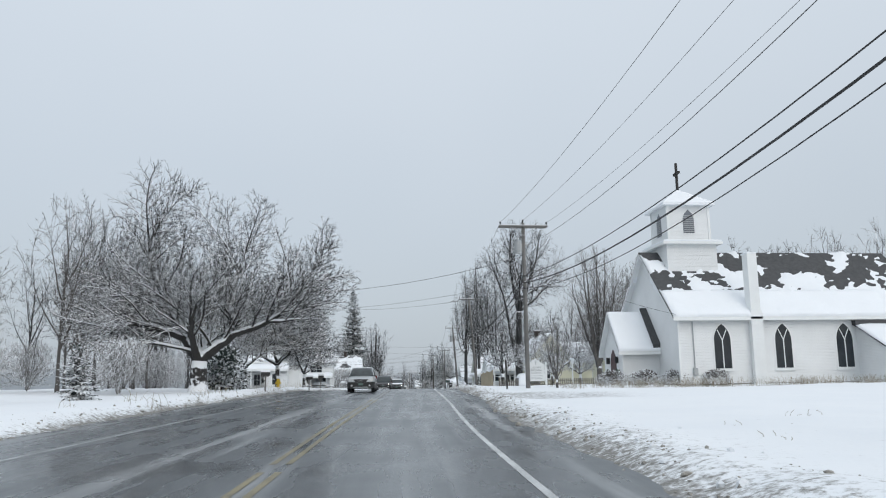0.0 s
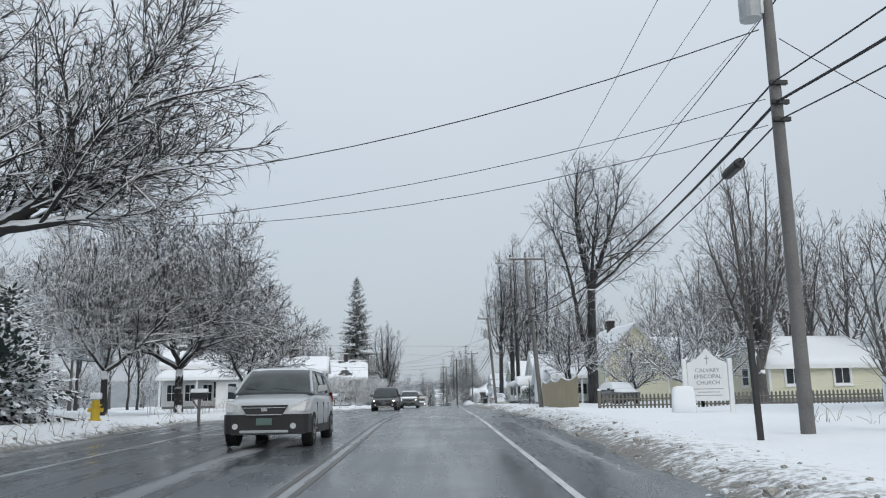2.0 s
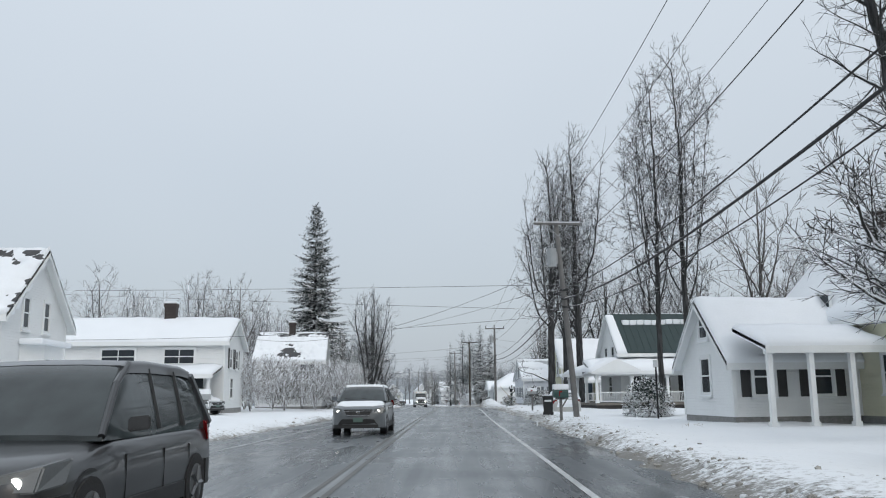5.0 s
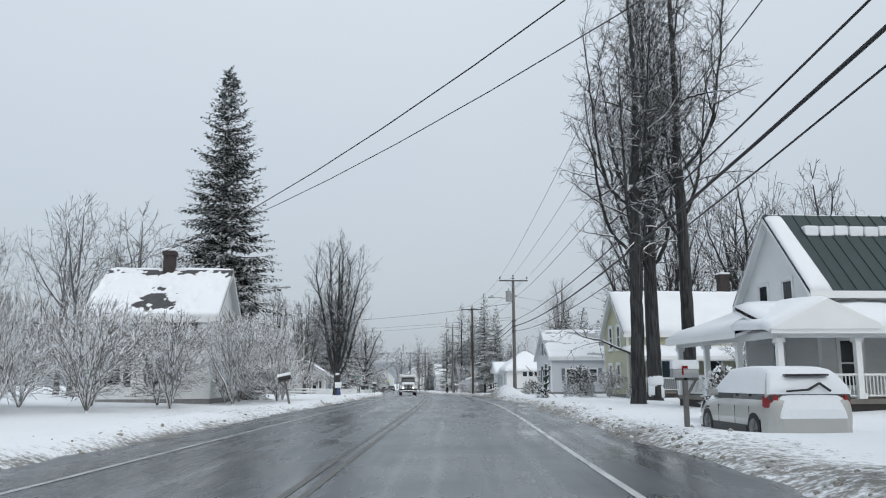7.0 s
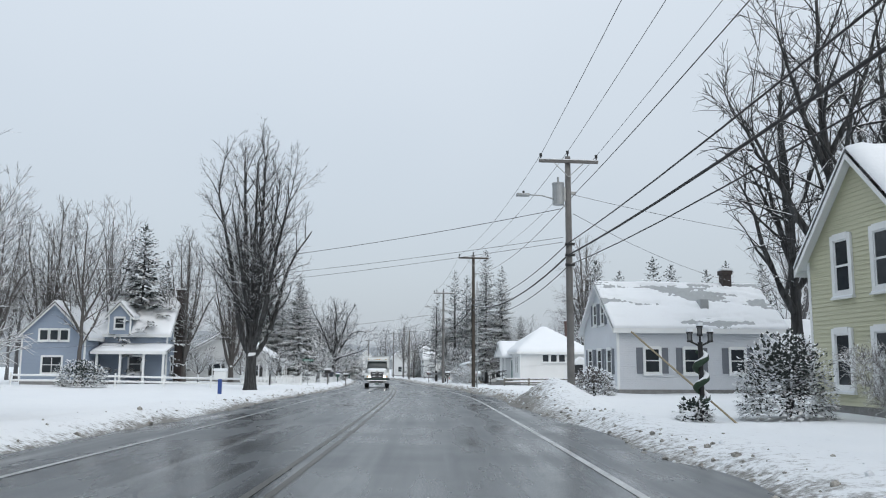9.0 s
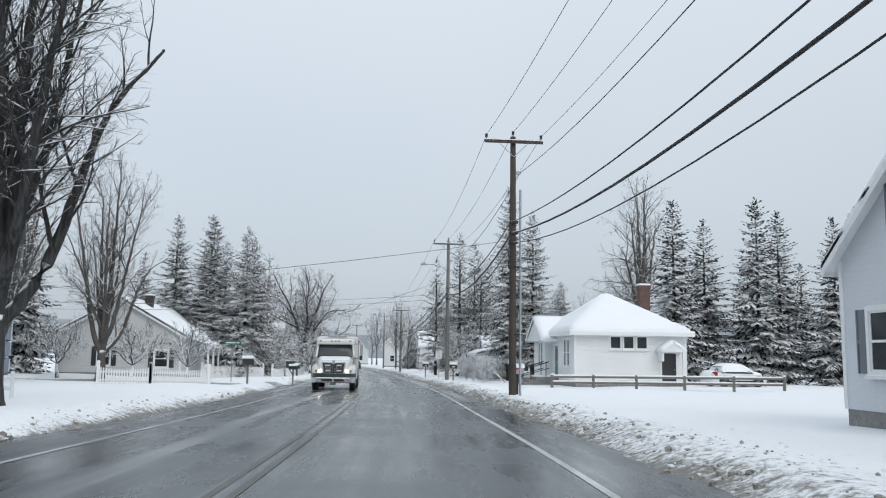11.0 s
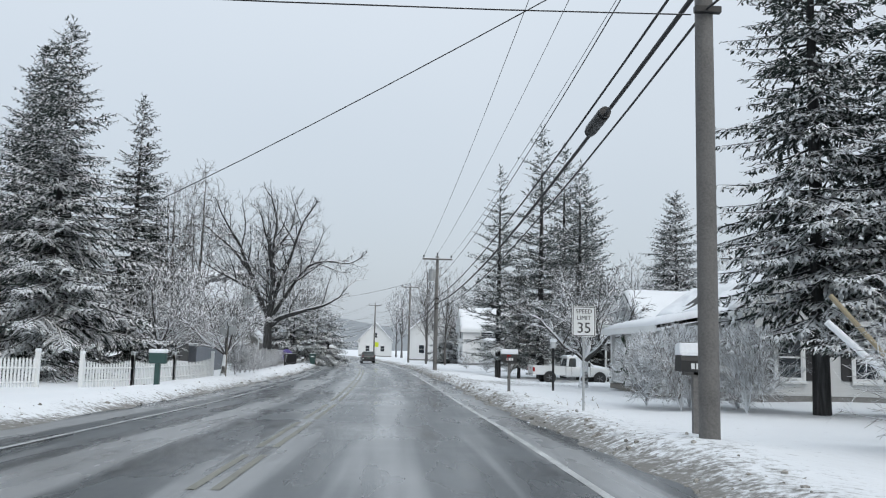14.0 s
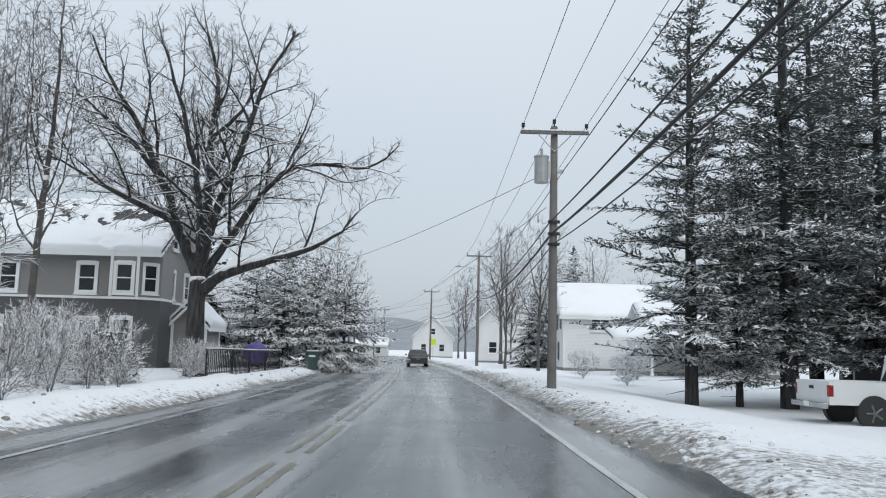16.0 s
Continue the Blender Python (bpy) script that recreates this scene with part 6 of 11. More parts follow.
def crown_tree(kind, h, seed, root, stems=None, blobs=None, w=None, dense=1.0, tips=1.0, low=None, **habit):
    """Limbs of one bare tree as chains of (point, radius), and its twigs as arrays of foot, tip and thickness."""
    r = random.Random(seed)
    k = dict(HABIT[kind], **habit)
    s0, b0 = tree_form(kind, h, r, w)
    stems, blobs = stems or s0, blobs or b0
    if low:  # one limb more, low on the trunk
        stems, blobs = stems + [low], blobs + [(*low[-2], 2.0, 1.4, 1.3)]
    blobs = np.array(blobs, float)
    bc, br = blobs[:, :3], blobs[:, 3:]
    up = Vector((0, 0, 1))

    def room(p, d):
        """How far the crown reaches from p along d."""
        q, e = (np.array(p) - bc) / br, np.array(d) / br
        A, B, C = (e * e).sum(1), (q * e).sum(1), (q * q).sum(1) - 1
        D = B * B - A * C
        ok = D > 0
        t = np.where(ok, (-B + np.sqrt(np.where(ok, D, 0))) / A, 0)
        return max(0.0, float(t.max()))

    lines, ends = [], []
    step = {0: 0.5, 1: 0.45, 2: 0.4}
    if kind == "far":
        step = {0: 0.9, 1: 1.0, 2: 1.0}

    def limb(p, d, L, q, level):
        n = max(2, int(math.ceil(L / step[level])))
        line = [(p, q)]
        lean = rnd_perp(d, r) * k["wob"] * 0.35
        for i in range(n):
            d = (d + lean + rnd_perp(d, r) * k["wob"] * r.uniform(0.3, 1.3) + up * k["up"] * r.uniform(0.4, 1.6)).normalized()
            if r.random() < 0.35:
                lean = rnd_perp(d, r) * k["wob"] * 0.35
            p = p + d * L / n
            line.append((p, max(q * (1 - 0.82 * (i + 1) / n), k["tip"] * 0.9)))
        lines.append(line)
        shoots(line, L, level, 0.12)

    def shoots(line, L, level, first, reach=None):
        """Side shoots along a limb and the fork at its end."""
        gap = (k["s1"], k["s2"], k["s2"])[level] / dense
        acc, turn = first * L, r.uniform(0, 6.28)
        run = 0.0
        for (a, qa), (b, qb) in zip(line, line[1:]):
            seg = (b - a).length
            d = (b - a) / max(seg, 1e-6)
            while acc < run + seg:
                t = (acc - run) / seg
                f = acc / max(L, 1e-6)
                turn += 2.4 + r.uniform(-0.5, 0.5)
                side = d.orthogonal().normalized()
                side = Matrix.Rotation(turn, 3, d) @ side
                side.z *= k["flat"]
                ang = radians(k["a0"] + (k["a1"] - k["a0"]) * f) * r.uniform(0.75, 1.2)
                e = (d * math.cos(ang) + side * math.sin(ang) + up * k["up"]).normalized()
                base = a.lerp(b, t)
                want = (reach or L * 0.5) * (1.0 - 0.55 * f) * r.uniform(0.5, 1.1) + 0.15
                have = room(base, e) * r.uniform(0.82, 1.03)
                ln = min(want, have)
                if ln > 0.14:
                    qq = qa + (qb - qa) * t
                    nxt = level + 1
                    if nxt <= 2 and ln > 0.3:
                        limb(base, e, ln, max(min(qq * 0.62, 0.0125 * ln ** 1.1 + k["tip"]), k["tip"] * 1.1), nxt)
                    else:
                        lines.append([(base, k["tip"]), (base + e * ln, k["tip"] * 0.6)])
                acc += gap * r.uniform(0.6, 1.4) 
            run += seg

    placed_stems = []
    for i, s in enumerate(stems):
        pts = curve_through(s, 0.45 if kind != "far" else 0.9, r, 0.03 if i == 0 else 0.05 if kind in ("vase", "far") else 0.13 if kind == "spread" else 0.07)
        if i == 0:
            q0 = root
            q1 = root * (0.72 if len(stems) > 1 and kind != "far" else 0.12)
        else:
            near = min(((p - pts[0]).length, q) for line in placed_stems for p, q in line)
            q0 = min(near[1] * 0.9, root * ((0.7 if i == 1 else 0.3) if kind == "street" else 0.62))
            q0 = root * 0.2 if s is low else q0
            q1 = max(q0 * 0.22, 0.012)
        n = len(pts) - 1
        line = [(p, q0 + (q1 - q0) * (j / n) ** 0.9) for j, p in enumerate(pts)]
        if i == 0:
            line = [(p, q * (1.35 if j == 0 else 1.1 if j == 1 else 1)) for j, (p, q) in enumerate(line)]
        placed_stems.append(line)
    for i, line in enumerate(placed_stems):
        lines.append(line)
        L = sum((b[0] - a[0]).length for a, b in zip(line, line[1:]))
        if i == 0 and kind != "far":
            continue
        shoots(line, L, 0, 0.3 if i == 0 else 0.16, k["limb"] * h)
        # the stem goes on to the edge of the crown in two or three boughs
        p, q = line[-1]
        d = (p - line[-2][0]).normalized()
        for _ in range(3):
            e = (d + rnd_perp(d, r) * 0.45 + up * k["up"]).normalized()
            ln = min(room(p, e) * r.uniform(0.85, 1.02), k["limb"] * h)
            if ln > 0.3:
                limb(p, e, ln, q * 0.75, 1)
    # twigs sit along every thin limb
    A, B, Q = [], [], []
    for line in lines:
        for (a, qa), (b, qb) in zip(line, line[1:]):
            if qa < 0.03:
                A.append(a[:])
                B.append(b[:])
                Q.append(qa)
    A, B, Q = np.array(A).reshape(-1, 3), np.array(B).reshape(-1, 3), np.array(Q)
    g = np.random.default_rng(seed)
    seg = np.linalg.norm(B - A, axis=1)
    count = g.poisson(seg / k["s3"] * dense * tips)
    idx = np.repeat(np.arange(len(A)), count)
    f = g.random(len(idx))
    foot = A[idx] + (B - A)[idx] * f[:, None]
    d = ((B - A) / np.maximum(seg, 1e-6)[:, None])[idx]
    v = g.normal(size=foot.shape)
    v -= d * (v * d).sum(1)[:, None]
    v /= np.maximum(np.linalg.norm(v, axis=1), 1e-6)[:, None]
    v[:, 2] *= k["flat"]
    ang = np.radians(k["a1"] - 2) * g.uniform(0.5, 1.25, len(idx))
    e = d * np.cos(ang)[:, None] + v * np.sin(ang)[:, None]
    e[:, 2] += k["up"] * 2
    tip = foot + e * (k["twig"] * g.uniform(0.35, 1.2, len(idx)))[:, None]
    thick = np.minimum(Q[idx] * 0.8, k["tip"]) * g.uniform(0.75, 1.1, len(idx))
    return placed_stems[0], lines, (foot, tip, thick)


def twig_mesh(lines, twigs):
    """Vertices and faces of tubes round limbs, with four-sided pointed twigs."""
    v, f = tubes(lines)
    foot, tip, q = twigs
    n = len(foot)
    if n:
        d = tip - foot
        d /= np.maximum(np.linalg.norm(d, axis=1), 1e-6)[:, None]
        u = np.cross(d, np.array((0.31, 0.17, 1.0)))
        u /= np.maximum(np.linalg.norm(u, axis=1), 1e-6)[:, None]
        w = np.cross(u, d)
        rows = [foot + (u * math.cos(a) + w * math.sin(a)) * q[:, None] for a in (0, math.pi / 2, math.pi, math.pi * 1.5)] + [tip]
        co = np.stack(rows, 1).reshape(-1, 3)
        base = len(v) + 5 * np.arange(n)
        tri = np.stack([np.stack([base + a, base + b, base + 4], 1) for a, b in ((0, 1), (1, 2), (2, 3), (3, 0))], 1).reshape(-1, 3)
        v = [*v, *co.tolist()]
        f = [*f, *tri.tolist()]
    return v, f


TREE_CACHE = {}


def limb_snow(lines, seed, least=0.016, deep=0.35):
    """Ridges of snow lying on the flatter limbs, broken here and there."""
    r = random.Random(seed + 500)
    runs = []
    for line in lines:
        run = []
        for (a, q), (b, q2) in zip(line, line[1:]):
            d = (b - a).normalized()
            flat = math.sqrt(max(0.0, 1 - d.z * d.z))
            if q < least or q > 0.22 or flat < 0.5 or r.random() < 0.1:
                if len(run) > 1:
                    runs.append(run)
                run = []
                continue
            k = min(0.085, deep * q + 0.010) * (0.6 + 0.4 * flat)
            up = q * 0.8 * flat
            if not run:
                run.append((a + Vector((0, 0, up)), k * 0.6))
            run.append((b + Vector((0, 0, q2 * 0.8 * flat)), k * r.uniform(0.8, 1.15)))
        if len(run) > 1:
            runs.append(run)
    v, f = tubes(runs)
    return raw_mesh("snow", v, f, M_SNOW)


def bare_tree(x, y, kind, height, rad, seed, label, material=None, group="", turn=0.0, z=None, **over):
    """A leafless tree with snow along its limbs: trunk and crown."""
    material = material or M_BARK
    ref = {"shrub": 3.6, "far": 15.0}[kind] if kind in ("shrub", "far") else height
    if "w" in over and ref != height:
        over["w"] = round(over["w"] / height * ref, 1)
    key = (kind, ref, rad, seed, material.name, tuple(sorted((k, str(v)) for k, v in over.items())))
    if key not in TREE_CACHE:
        stem, lines, twigs = crown_tree(kind, ref, seed, rad, **over)
        v, f = tubes([stem])
        w, g = twig_mesh([m for m in lines if m is not stem], twigs)
        meshes = [raw_mesh("trunk", v, f, material), raw_mesh("crown", w, g, material)]
        meshes[1].set_sharp_from_angle(angle=radians(60))
        if kind not in ("far", "shrub"):
            meshes.append(limb_snow(lines, seed, 0.014, 0.8) if kind == "spread" else limb_snow(lines, seed, 0.012))
        TREE_CACHE[key] = meshes
    zz = ground_z(x, y) if z is None else z
    t = thing("tree" if kind != "shrub" else "shrub", (x, y, zz - 0.05), label, "tree" if kind != "shrub" else "shrub", group)
    t.matrix_world = pose(x, y, zz - 0.05, 0, 0, turn) @ Matrix.Scale(height / ref, 4)
    for n, me in zip(("trunk", "crown", "snow"), TREE_CACHE[key]):
        ob = new(n, me)
        ob.parent = t
        if n == "snow":
            tagged(ob, "white snow lying along the limbs", kind="stuff")
    return t


def spray(verts, faces, p, d, size, w, droop=0.35):
    """A small needle spray: two blades folded along the twig."""
    side = d.cross(Vector((0, 0, 1)))
    side = side.normalized() if side.length > 1e-3 else Vector((1, 0, 0))
    k = len(verts)
    mid = p + d * size * 0.5 - Vector((0, 0, w * droop))
    verts.extend((p, p + d * size - Vector((0, 0, size * 0.1)), mid + side * w, mid - side * w))
    faces.extend(((k, k + 2, k + 1), (k, k + 1, k + 3)))


def arrays_mesh(name, co, tris, material, smoothed=False):
    """A mesh from arrays of points and triangles."""
    me = bpy.data.meshes.new(name)
    me.vertices.add(len(co))
    me.vertices.foreach_set("co", np.asarray(co, np.float32).ravel())
    me.loops.add(tris.size)
    me.loops.foreach_set("vertex_index", tris.ravel().astype(np.int32))
    me.polygons.add(len(tris))
    me.polygons.foreach_set("loop_start", np.arange(0, tris.size, 3, dtype=np.int32))
    me.polygons.foreach_set("use_smooth", np.full(len(tris), smoothed))
    me.update()
    me.materials.append(material)
    return me


def unit(v):
    return v / np.maximum(np.linalg.norm(v, axis=1), 1e-6)[:, None]


def feathers(foot, d, length, half, g, fold=0.45):
    """Needle sprays: slim blades folded along the twig, broad in the middle and sagging to a point."""
    n = len(foot)
    side = unit(np.cross(d, np.array((0.0, 0.0, 1.0)) + g.normal(size=(n, 3)) * 0.25))
    low = np.cross(side, d)
    low *= np.where(low[:, 2:3] > 0, -1, 1)
    mid = foot + d * (length * g.uniform(0.35, 0.6, n))[:, None]
    tip = foot + d * length[:, None] + low * (length * 0.12)[:, None]
    a = mid + side * half[:, None] + low * (half * fold)[:, None]
    b = mid - side * half[:, None] + low * (half * fold)[:, None]
    co = np.stack([foot, a, tip, b], 1).reshape(-1, 3)
    k = 4 * np.arange(n)
    tri = np.stack([np.stack([k, k + 1, k + 2], 1), np.stack([k, k + 2, k + 3], 1)], 1).reshape(-1, 3)
    return co, tri


def conifer_meshes(height, width, seed, material, dense=1.0, bare=0.05, droop=0.3, gap=0.4, fine=False, pine=False, top=0.8):
    """Trunk with limbs, and the boughs: every bough bears side shoots, each a row of small needle sprays."""
    r, g = random.Random(seed), np.random.default_rng(seed)
    limbs, F, D, L = [], [], [], []
    z = height * bare
    sect = [r.uniform(0.72, 1.12) for _ in range(9)]
    while z < height * 0.985:
        t = (z - height * bare) / (height * (1 - bare))
        reach = (1.25 if pine else 1.42) * width * ((1 - t) ** top) * (0.78 + 0.22 * min(1, t * 6)) + 0.12
        n = max(4, int((5 + 4 * (1 - t)) * dense))
        a0 = r.uniform(0, 6.28)
        for i in range(n):
            if r.random() < (0.16 if pine else 0.07):
                continue
            a = a0 + 6.28 * i / n + r.uniform(-0.35, 0.35)
            ln = reach * r.uniform(0.62, 1.1) * sect[int((a % 6.28) / 6.28 * 9) % 9] * (r.uniform(0.75, 1.1) if pine else 1)
            rise = (0.35 * t + 0.1 if pine else 0.55 * t * t + 0.04) - droop * (1 - t) * (0.4 if pine else 0.85)
            p = Vector((0, 0, z + r.uniform(-0.2, 0.2)))
            m = max(3, int(ln / 0.5))
            d = Vector((math.cos(a), math.sin(a), rise)).normalized()
            line = [(p, 0.016 + 0.011 * ln)]
            q = p
            for j in range(m):
                f = (j + 1) / m
                d = (d + rnd_perp(d, r) * (0.12 if pine else 0.05) + Vector((0, 0, (-0.09 if f < 0.55 else 0.13) * droop * 3 / m * 2))).normalized()
                q = q + d * ln / m
                line.append((q, (0.016 + 0.011 * ln) * (1 - 0.85 * f)))
            limbs.append(line)
            pts = np.array([v[:] for v, _ in line])
            cnt = max(4, int(ln / (0.095 if fine else 0.12)))
            f = (np.arange(cnt) + g.random(cnt)) / cnt
            f = 0.1 + 0.9 * f
            x = f * m
            i0 = np.minimum(x.astype(int), m - 1)
            foot = pts[i0] + (pts[i0 + 1] - pts[i0]) * (x - i0)[:, None]
            along_ = unit(pts[i0 + 1] - pts[i0])
            sgn = np.where(np.arange(cnt) % 2, 1, -1)
            ang = g.uniform(0.55, 1.15, cnt) * sgn
            c, s = np.cos(ang), np.sin(ang)
            dd = np.stack([along_[:, 0] * c - along_[:, 1] * s, along_[:, 0] * s + along_[:, 1] * c, along_[:, 2] + g.uniform(-0.55, 0.1, cnt)], 1)
            if pine:
                dd[:, 2] += g.uniform(0.0, 0.55, cnt)
            F.append(foot)
            D.append(unit(dd))
            L.append((0.36 * ln * (1.05 - f) + 0.16) * g.uniform(0.6, 1.2, cnt) * (0.85 if pine else 1))
            F.append(pts[-1:])
            D.append(unit(pts[-1:] - pts[-2:-1]))
            L.append(np.array([0.3]))
        z += gap * r.uniform(0.75, 1.25) * (1.12 - 0.4 * t)
    k = 7
    F.append(np.stack([np.zeros(k), np.zeros(k), height - 0.1 * np.arange(k)], 1))
    D.append(unit(np.stack([0.5 * np.cos(np.arange(k) * 2.4), 0.5 * np.sin(np.arange(k) * 2.4), np.ones(k)], 1)))
    L.append(np.full(k, 0.36))
    F, D, L = np.concatenate(F), np.concatenate(D), np.concatenate(L)
    co, tri = feathers(F, D, L, (0.024 + 0.02 * L) if fine else (0.09 + 0.05 * L), g)
    if fine:
        # small sprays on both sides of every shoot, hanging a little
        per = np.maximum(2, (L / 0.07).astype(int))
        i = np.repeat(np.arange(len(F)), per)
        f = g.random(len(i))
        foot = F[i] + D[i] * (L[i] * f)[:, None]
        v = unit(np.cross(D[i], np.array((0.0, 0.0, 1.0)))) * g.choice((-1.0, 1.0), len(i))[:, None]
        d = unit(D[i] * g.uniform(0.3, 1.0, len(i))[:, None] + v * g.uniform(0.4, 1.0, len(i))[:, None] + np.stack([g.normal(size=len(i)) * 0.15, g.normal(size=len(i)) * 0.15, g.normal(0.05 if pine else -0.25, 0.35, len(i))], 1))
        ln = g.uniform(0.10, 0.24, len(i)) * (1.15 - 0.5 * f)
        co2, tri2 = feathers(foot, d, ln, ln * g.uniform(0.13, 0.24, len(i)), g, 0.7)
        tri = np.concatenate([tri, tri2 + len(co)])
        co = np.concatenate([co, co2])
    for _ in range(7 if pine else 0):
        # dead stubs below the crown
        a, p = r.uniform(0, 6.28), Vector((0, 0, height * bare * r.uniform(0.35, 1.1)))
        limbs.append([(p, 0.02), (p + Vector((math.cos(a), math.sin(a), r.uniform(-0.2, 0.1))) * r.uniform(0.5, 1.4), 0.006)])
    tv, tf = tubes([[(Vector((0, 0, -0.3)), height * 0.011 + 0.06), (Vector((0, 0, height * 0.5)), height * 0.0065 + 0.03), (Vector((0, 0, height * 0.97)), 0.02)], *limbs])
    return raw_mesh("trunk", tv, tf, M_BARK), arrays_mesh("foliage", co, tri, material)


def spruce(x, y, height, width, seed, label, material=None, group="", turn=0.0, z=None, **kw):
    """A conifer; trees of one seed and kind share their meshes, scaled to their height and width."""
    material = material or M_NEEDLE
    ref = 16.0 if height > 8 else 5.0
    girth = max(1, round(width / height * 20)) / 20 * ref
    key = (ref, girth, seed, material.name, tuple(sorted(kw.items())))
    if key not in TREE_CACHE:
        TREE_CACHE[key] = conifer_meshes(ref, girth, seed, material, **kw)
    zz = ground_z(x, y) if z is None else z
    t = thing("spruce_tree", (x, y, zz - 0.05), label, "tree", group)
    t.matrix_world = pose(x, y, zz - 0.05, 0, 0, turn) @ Matrix.Diagonal((width / girth, width / girth, height / ref, 1))
    for n, me in zip(("trunk", "foliage"), TREE_CACHE[key]):
        ob = new(n, me)
        ob.parent = t
    return t


def evergreen_bush(x, y, height, width, seed, label, material=None, name="shrub", z=None):
    """A rounded evergreen shrub of many small clumps."""
    r = random.Random(seed)
    verts, faces = [], []
    lob = [(r.uniform(0, 6.28), r.uniform(0, 1.2), r.uniform(0.1, 0.3)) for _ in range(7)]
    small = 0.45 if height < 2.6 else 0.55 if height < 3.5 else 1.0
    for i in range(int(700 * width * height / 4 / small ** 2)):
        a, el = r.uniform(0, 6.28), math.asin(r.uniform(-0.25, 1.0))
        d = Vector((math.cos(a) * math.cos(el), math.sin(a) * math.cos(el), math.sin(el)))
        swell = 1 + sum(k * max(0, d.dot(Vector((math.cos(b) * math.cos(e), math.sin(b) * math.cos(e), math.sin(e)))) - 0.75) * 4 for b, e, k in lob) * 0.35
        rr = r.uniform(0.55, 1.0) * swell
        p = Vector((d.x * width / 2 * rr, d.y * width / 2 * rr, height * 0.22 + d.z * height * 0.76 * rr))
        if p.z < 0.02:
            continue
        dd = (d + Vector((r.gauss(0, 0.4), r.gauss(0, 0.4), r.gauss(-0.1, 0.35)))).normalized()
        s = r.uniform(0.16, 0.34) * small
        spray(verts, faces, p, dd, s, s * r.uniform(0.3, 0.5), r.uniform(0.1, 0.8))
    t = thing(name, (x, y, (ground_z(x, y) if z is None else z) - 0.05), label, "shrub")
    o = new("foliage", raw_mesh("foliage", verts, faces, material or M_NEEDLE_W, False))
    o.parent = t
    v, f = tubes([[(Vector((0, 0, -0.2)), 0.07), (Vector((0.03, 0, height * 0.7)), 0.03)], [(Vector((0, 0, 0)), 0.05), (Vector((width * 0.2, 0.1, height * 0.6)), 0.02)]])
    s = new("stem", raw_mesh("stem", v, f, M_BARK))
    s.parent = t
    return t


def trees_left():
    # the old split tree by the road: two heavy limbs from a short broken bole
    stems = [[(0, 0, -0.3), (-0.05, 0, 0.8), (0, 0, 1.7)],
             [(0, 0, 1.7), (-0.8, 0, 3.0), (-1.7, 0.2, 4.6), (-2.6, 0.1, 6.4), (-2.9, 0, 8.2)], [(-1.7, 0.2, 4.6), (-4.0, 0.8, 5.6), (-5.6, 1.0, 6.6)], [(-0.8, 0, 3.0), (-2.8, -0.8, 3.6), (-4.9, -1.2, 3.5)],
             [(0, 0, 1.7), (1.0, -0.1, 2.6), (1.7, -0.1, 3.1), (1.6, 0.1, 4.8), (1.9, 0.4, 6.8)], [(1.7, -0.1, 3.1), (3.6, -0.3, 3.8), (4.6, -0.3, 4.6), (5.9, -0.2, 6.4)], [(3.6, -0.3, 3.8), (5.4, -0.8, 3.9)],
             [(0, 0, 1.7), (0.2, 1.2, 3.4), (0.4, 2.4, 5.4)], [(0, 0, 1.7), (-0.3, -1.2, 3.2), (0.1, -2.2, 4.6)]]
    blobs = [(-3.6, 0, 8.8, 4.6, 4.2, 4.2), (3.4, 0, 7.4, 4.6, 4.2, 3.4), (-5.6, 0, 5.4, 2.6, 3.2, 2.4), (6.2, 0, 6.0, 2.6, 3, 2.4), (0, 0, 8.2, 4.6, 4.2, 4.2), (-4.6, -0.8, 3.4, 2.6, 2.6, 1.4)]
    k = 1.25
    stems = [[(x * k, y * k, z * k) for x, y, z in m] for m in stems]
    blobs = [tuple(v * k for v in m) for m in blobs]
    bare_tree(-10.0, 58.0, "spread", 15.5, 0.72, 11, "old split-trunk tree with wide crooked limbs carrying snow", M_BARK_HEAVY, stems=stems, blobs=blobs, dense=1.2)
    for x, y, h, w, s, q in ((-6.9, 83.5, 12.2, 7.2, 3, 0.26), (-9.6, 80.0, 11.0, 6.0, 7, 0.2), (-4.8, 92.5, 9.0, 5.6, 12, 0.18)):
        bare_tree(x, y, "spread", h, q, s, "low spreading roadside tree with snow along every branch", M_BARK_HEAVY, "roadside trees", turn=s * 37, w=w, dense=1.25)
    # edge of the woods
    rr = random.Random(2)
    for i in range(26):
        x, y = rr.uniform(-38, -16), rr.uniform(50, 114)
        h = rr.choice((10.5, 12.0, 13.5))
        bare_tree(x, y, "far", h, 0.15, 1 + i % 4, "slender bare forest tree dusted with snow", M_BARK_LIGHT if i % 3 else M_BARK, "trees at the wood's edge", turn=rr.uniform(0, 360))
    for i in range(12):
        bare_tree(rr.uniform(-22, -11.5), rr.uniform(36, 100), "shrub", 3.6, 0.05, 5 + i % 3, "leafless undergrowth bent with snow", M_TWIG, "undergrowth", turn=rr.uniform(0, 360))
    for i in range(16):
        bare_tree(rr.uniform(-34, -15), rr.uniform(88, 132), "shrub", 4.4, 0.05, 5 + i % 3, "leafless undergrowth bent with snow", M_TWIG, "undergrowth", turn=rr.uniform(0, 360))
    spruce(-12.5, 40.5, 2.6, 1.1, 4, "small young spruce under snow", M_NEEDLE_W, dense=1.2)
    spruce(-10.5, 71.0, 5.0, 2.2, 6, "dark bushy evergreen with clumps of snow", M_NEEDLE_W, gap=0.3)
    evergreen_bush(-10.0, 68.0, 3.6, 4.2, 8, "dark evergreen bush with clumps of snow")
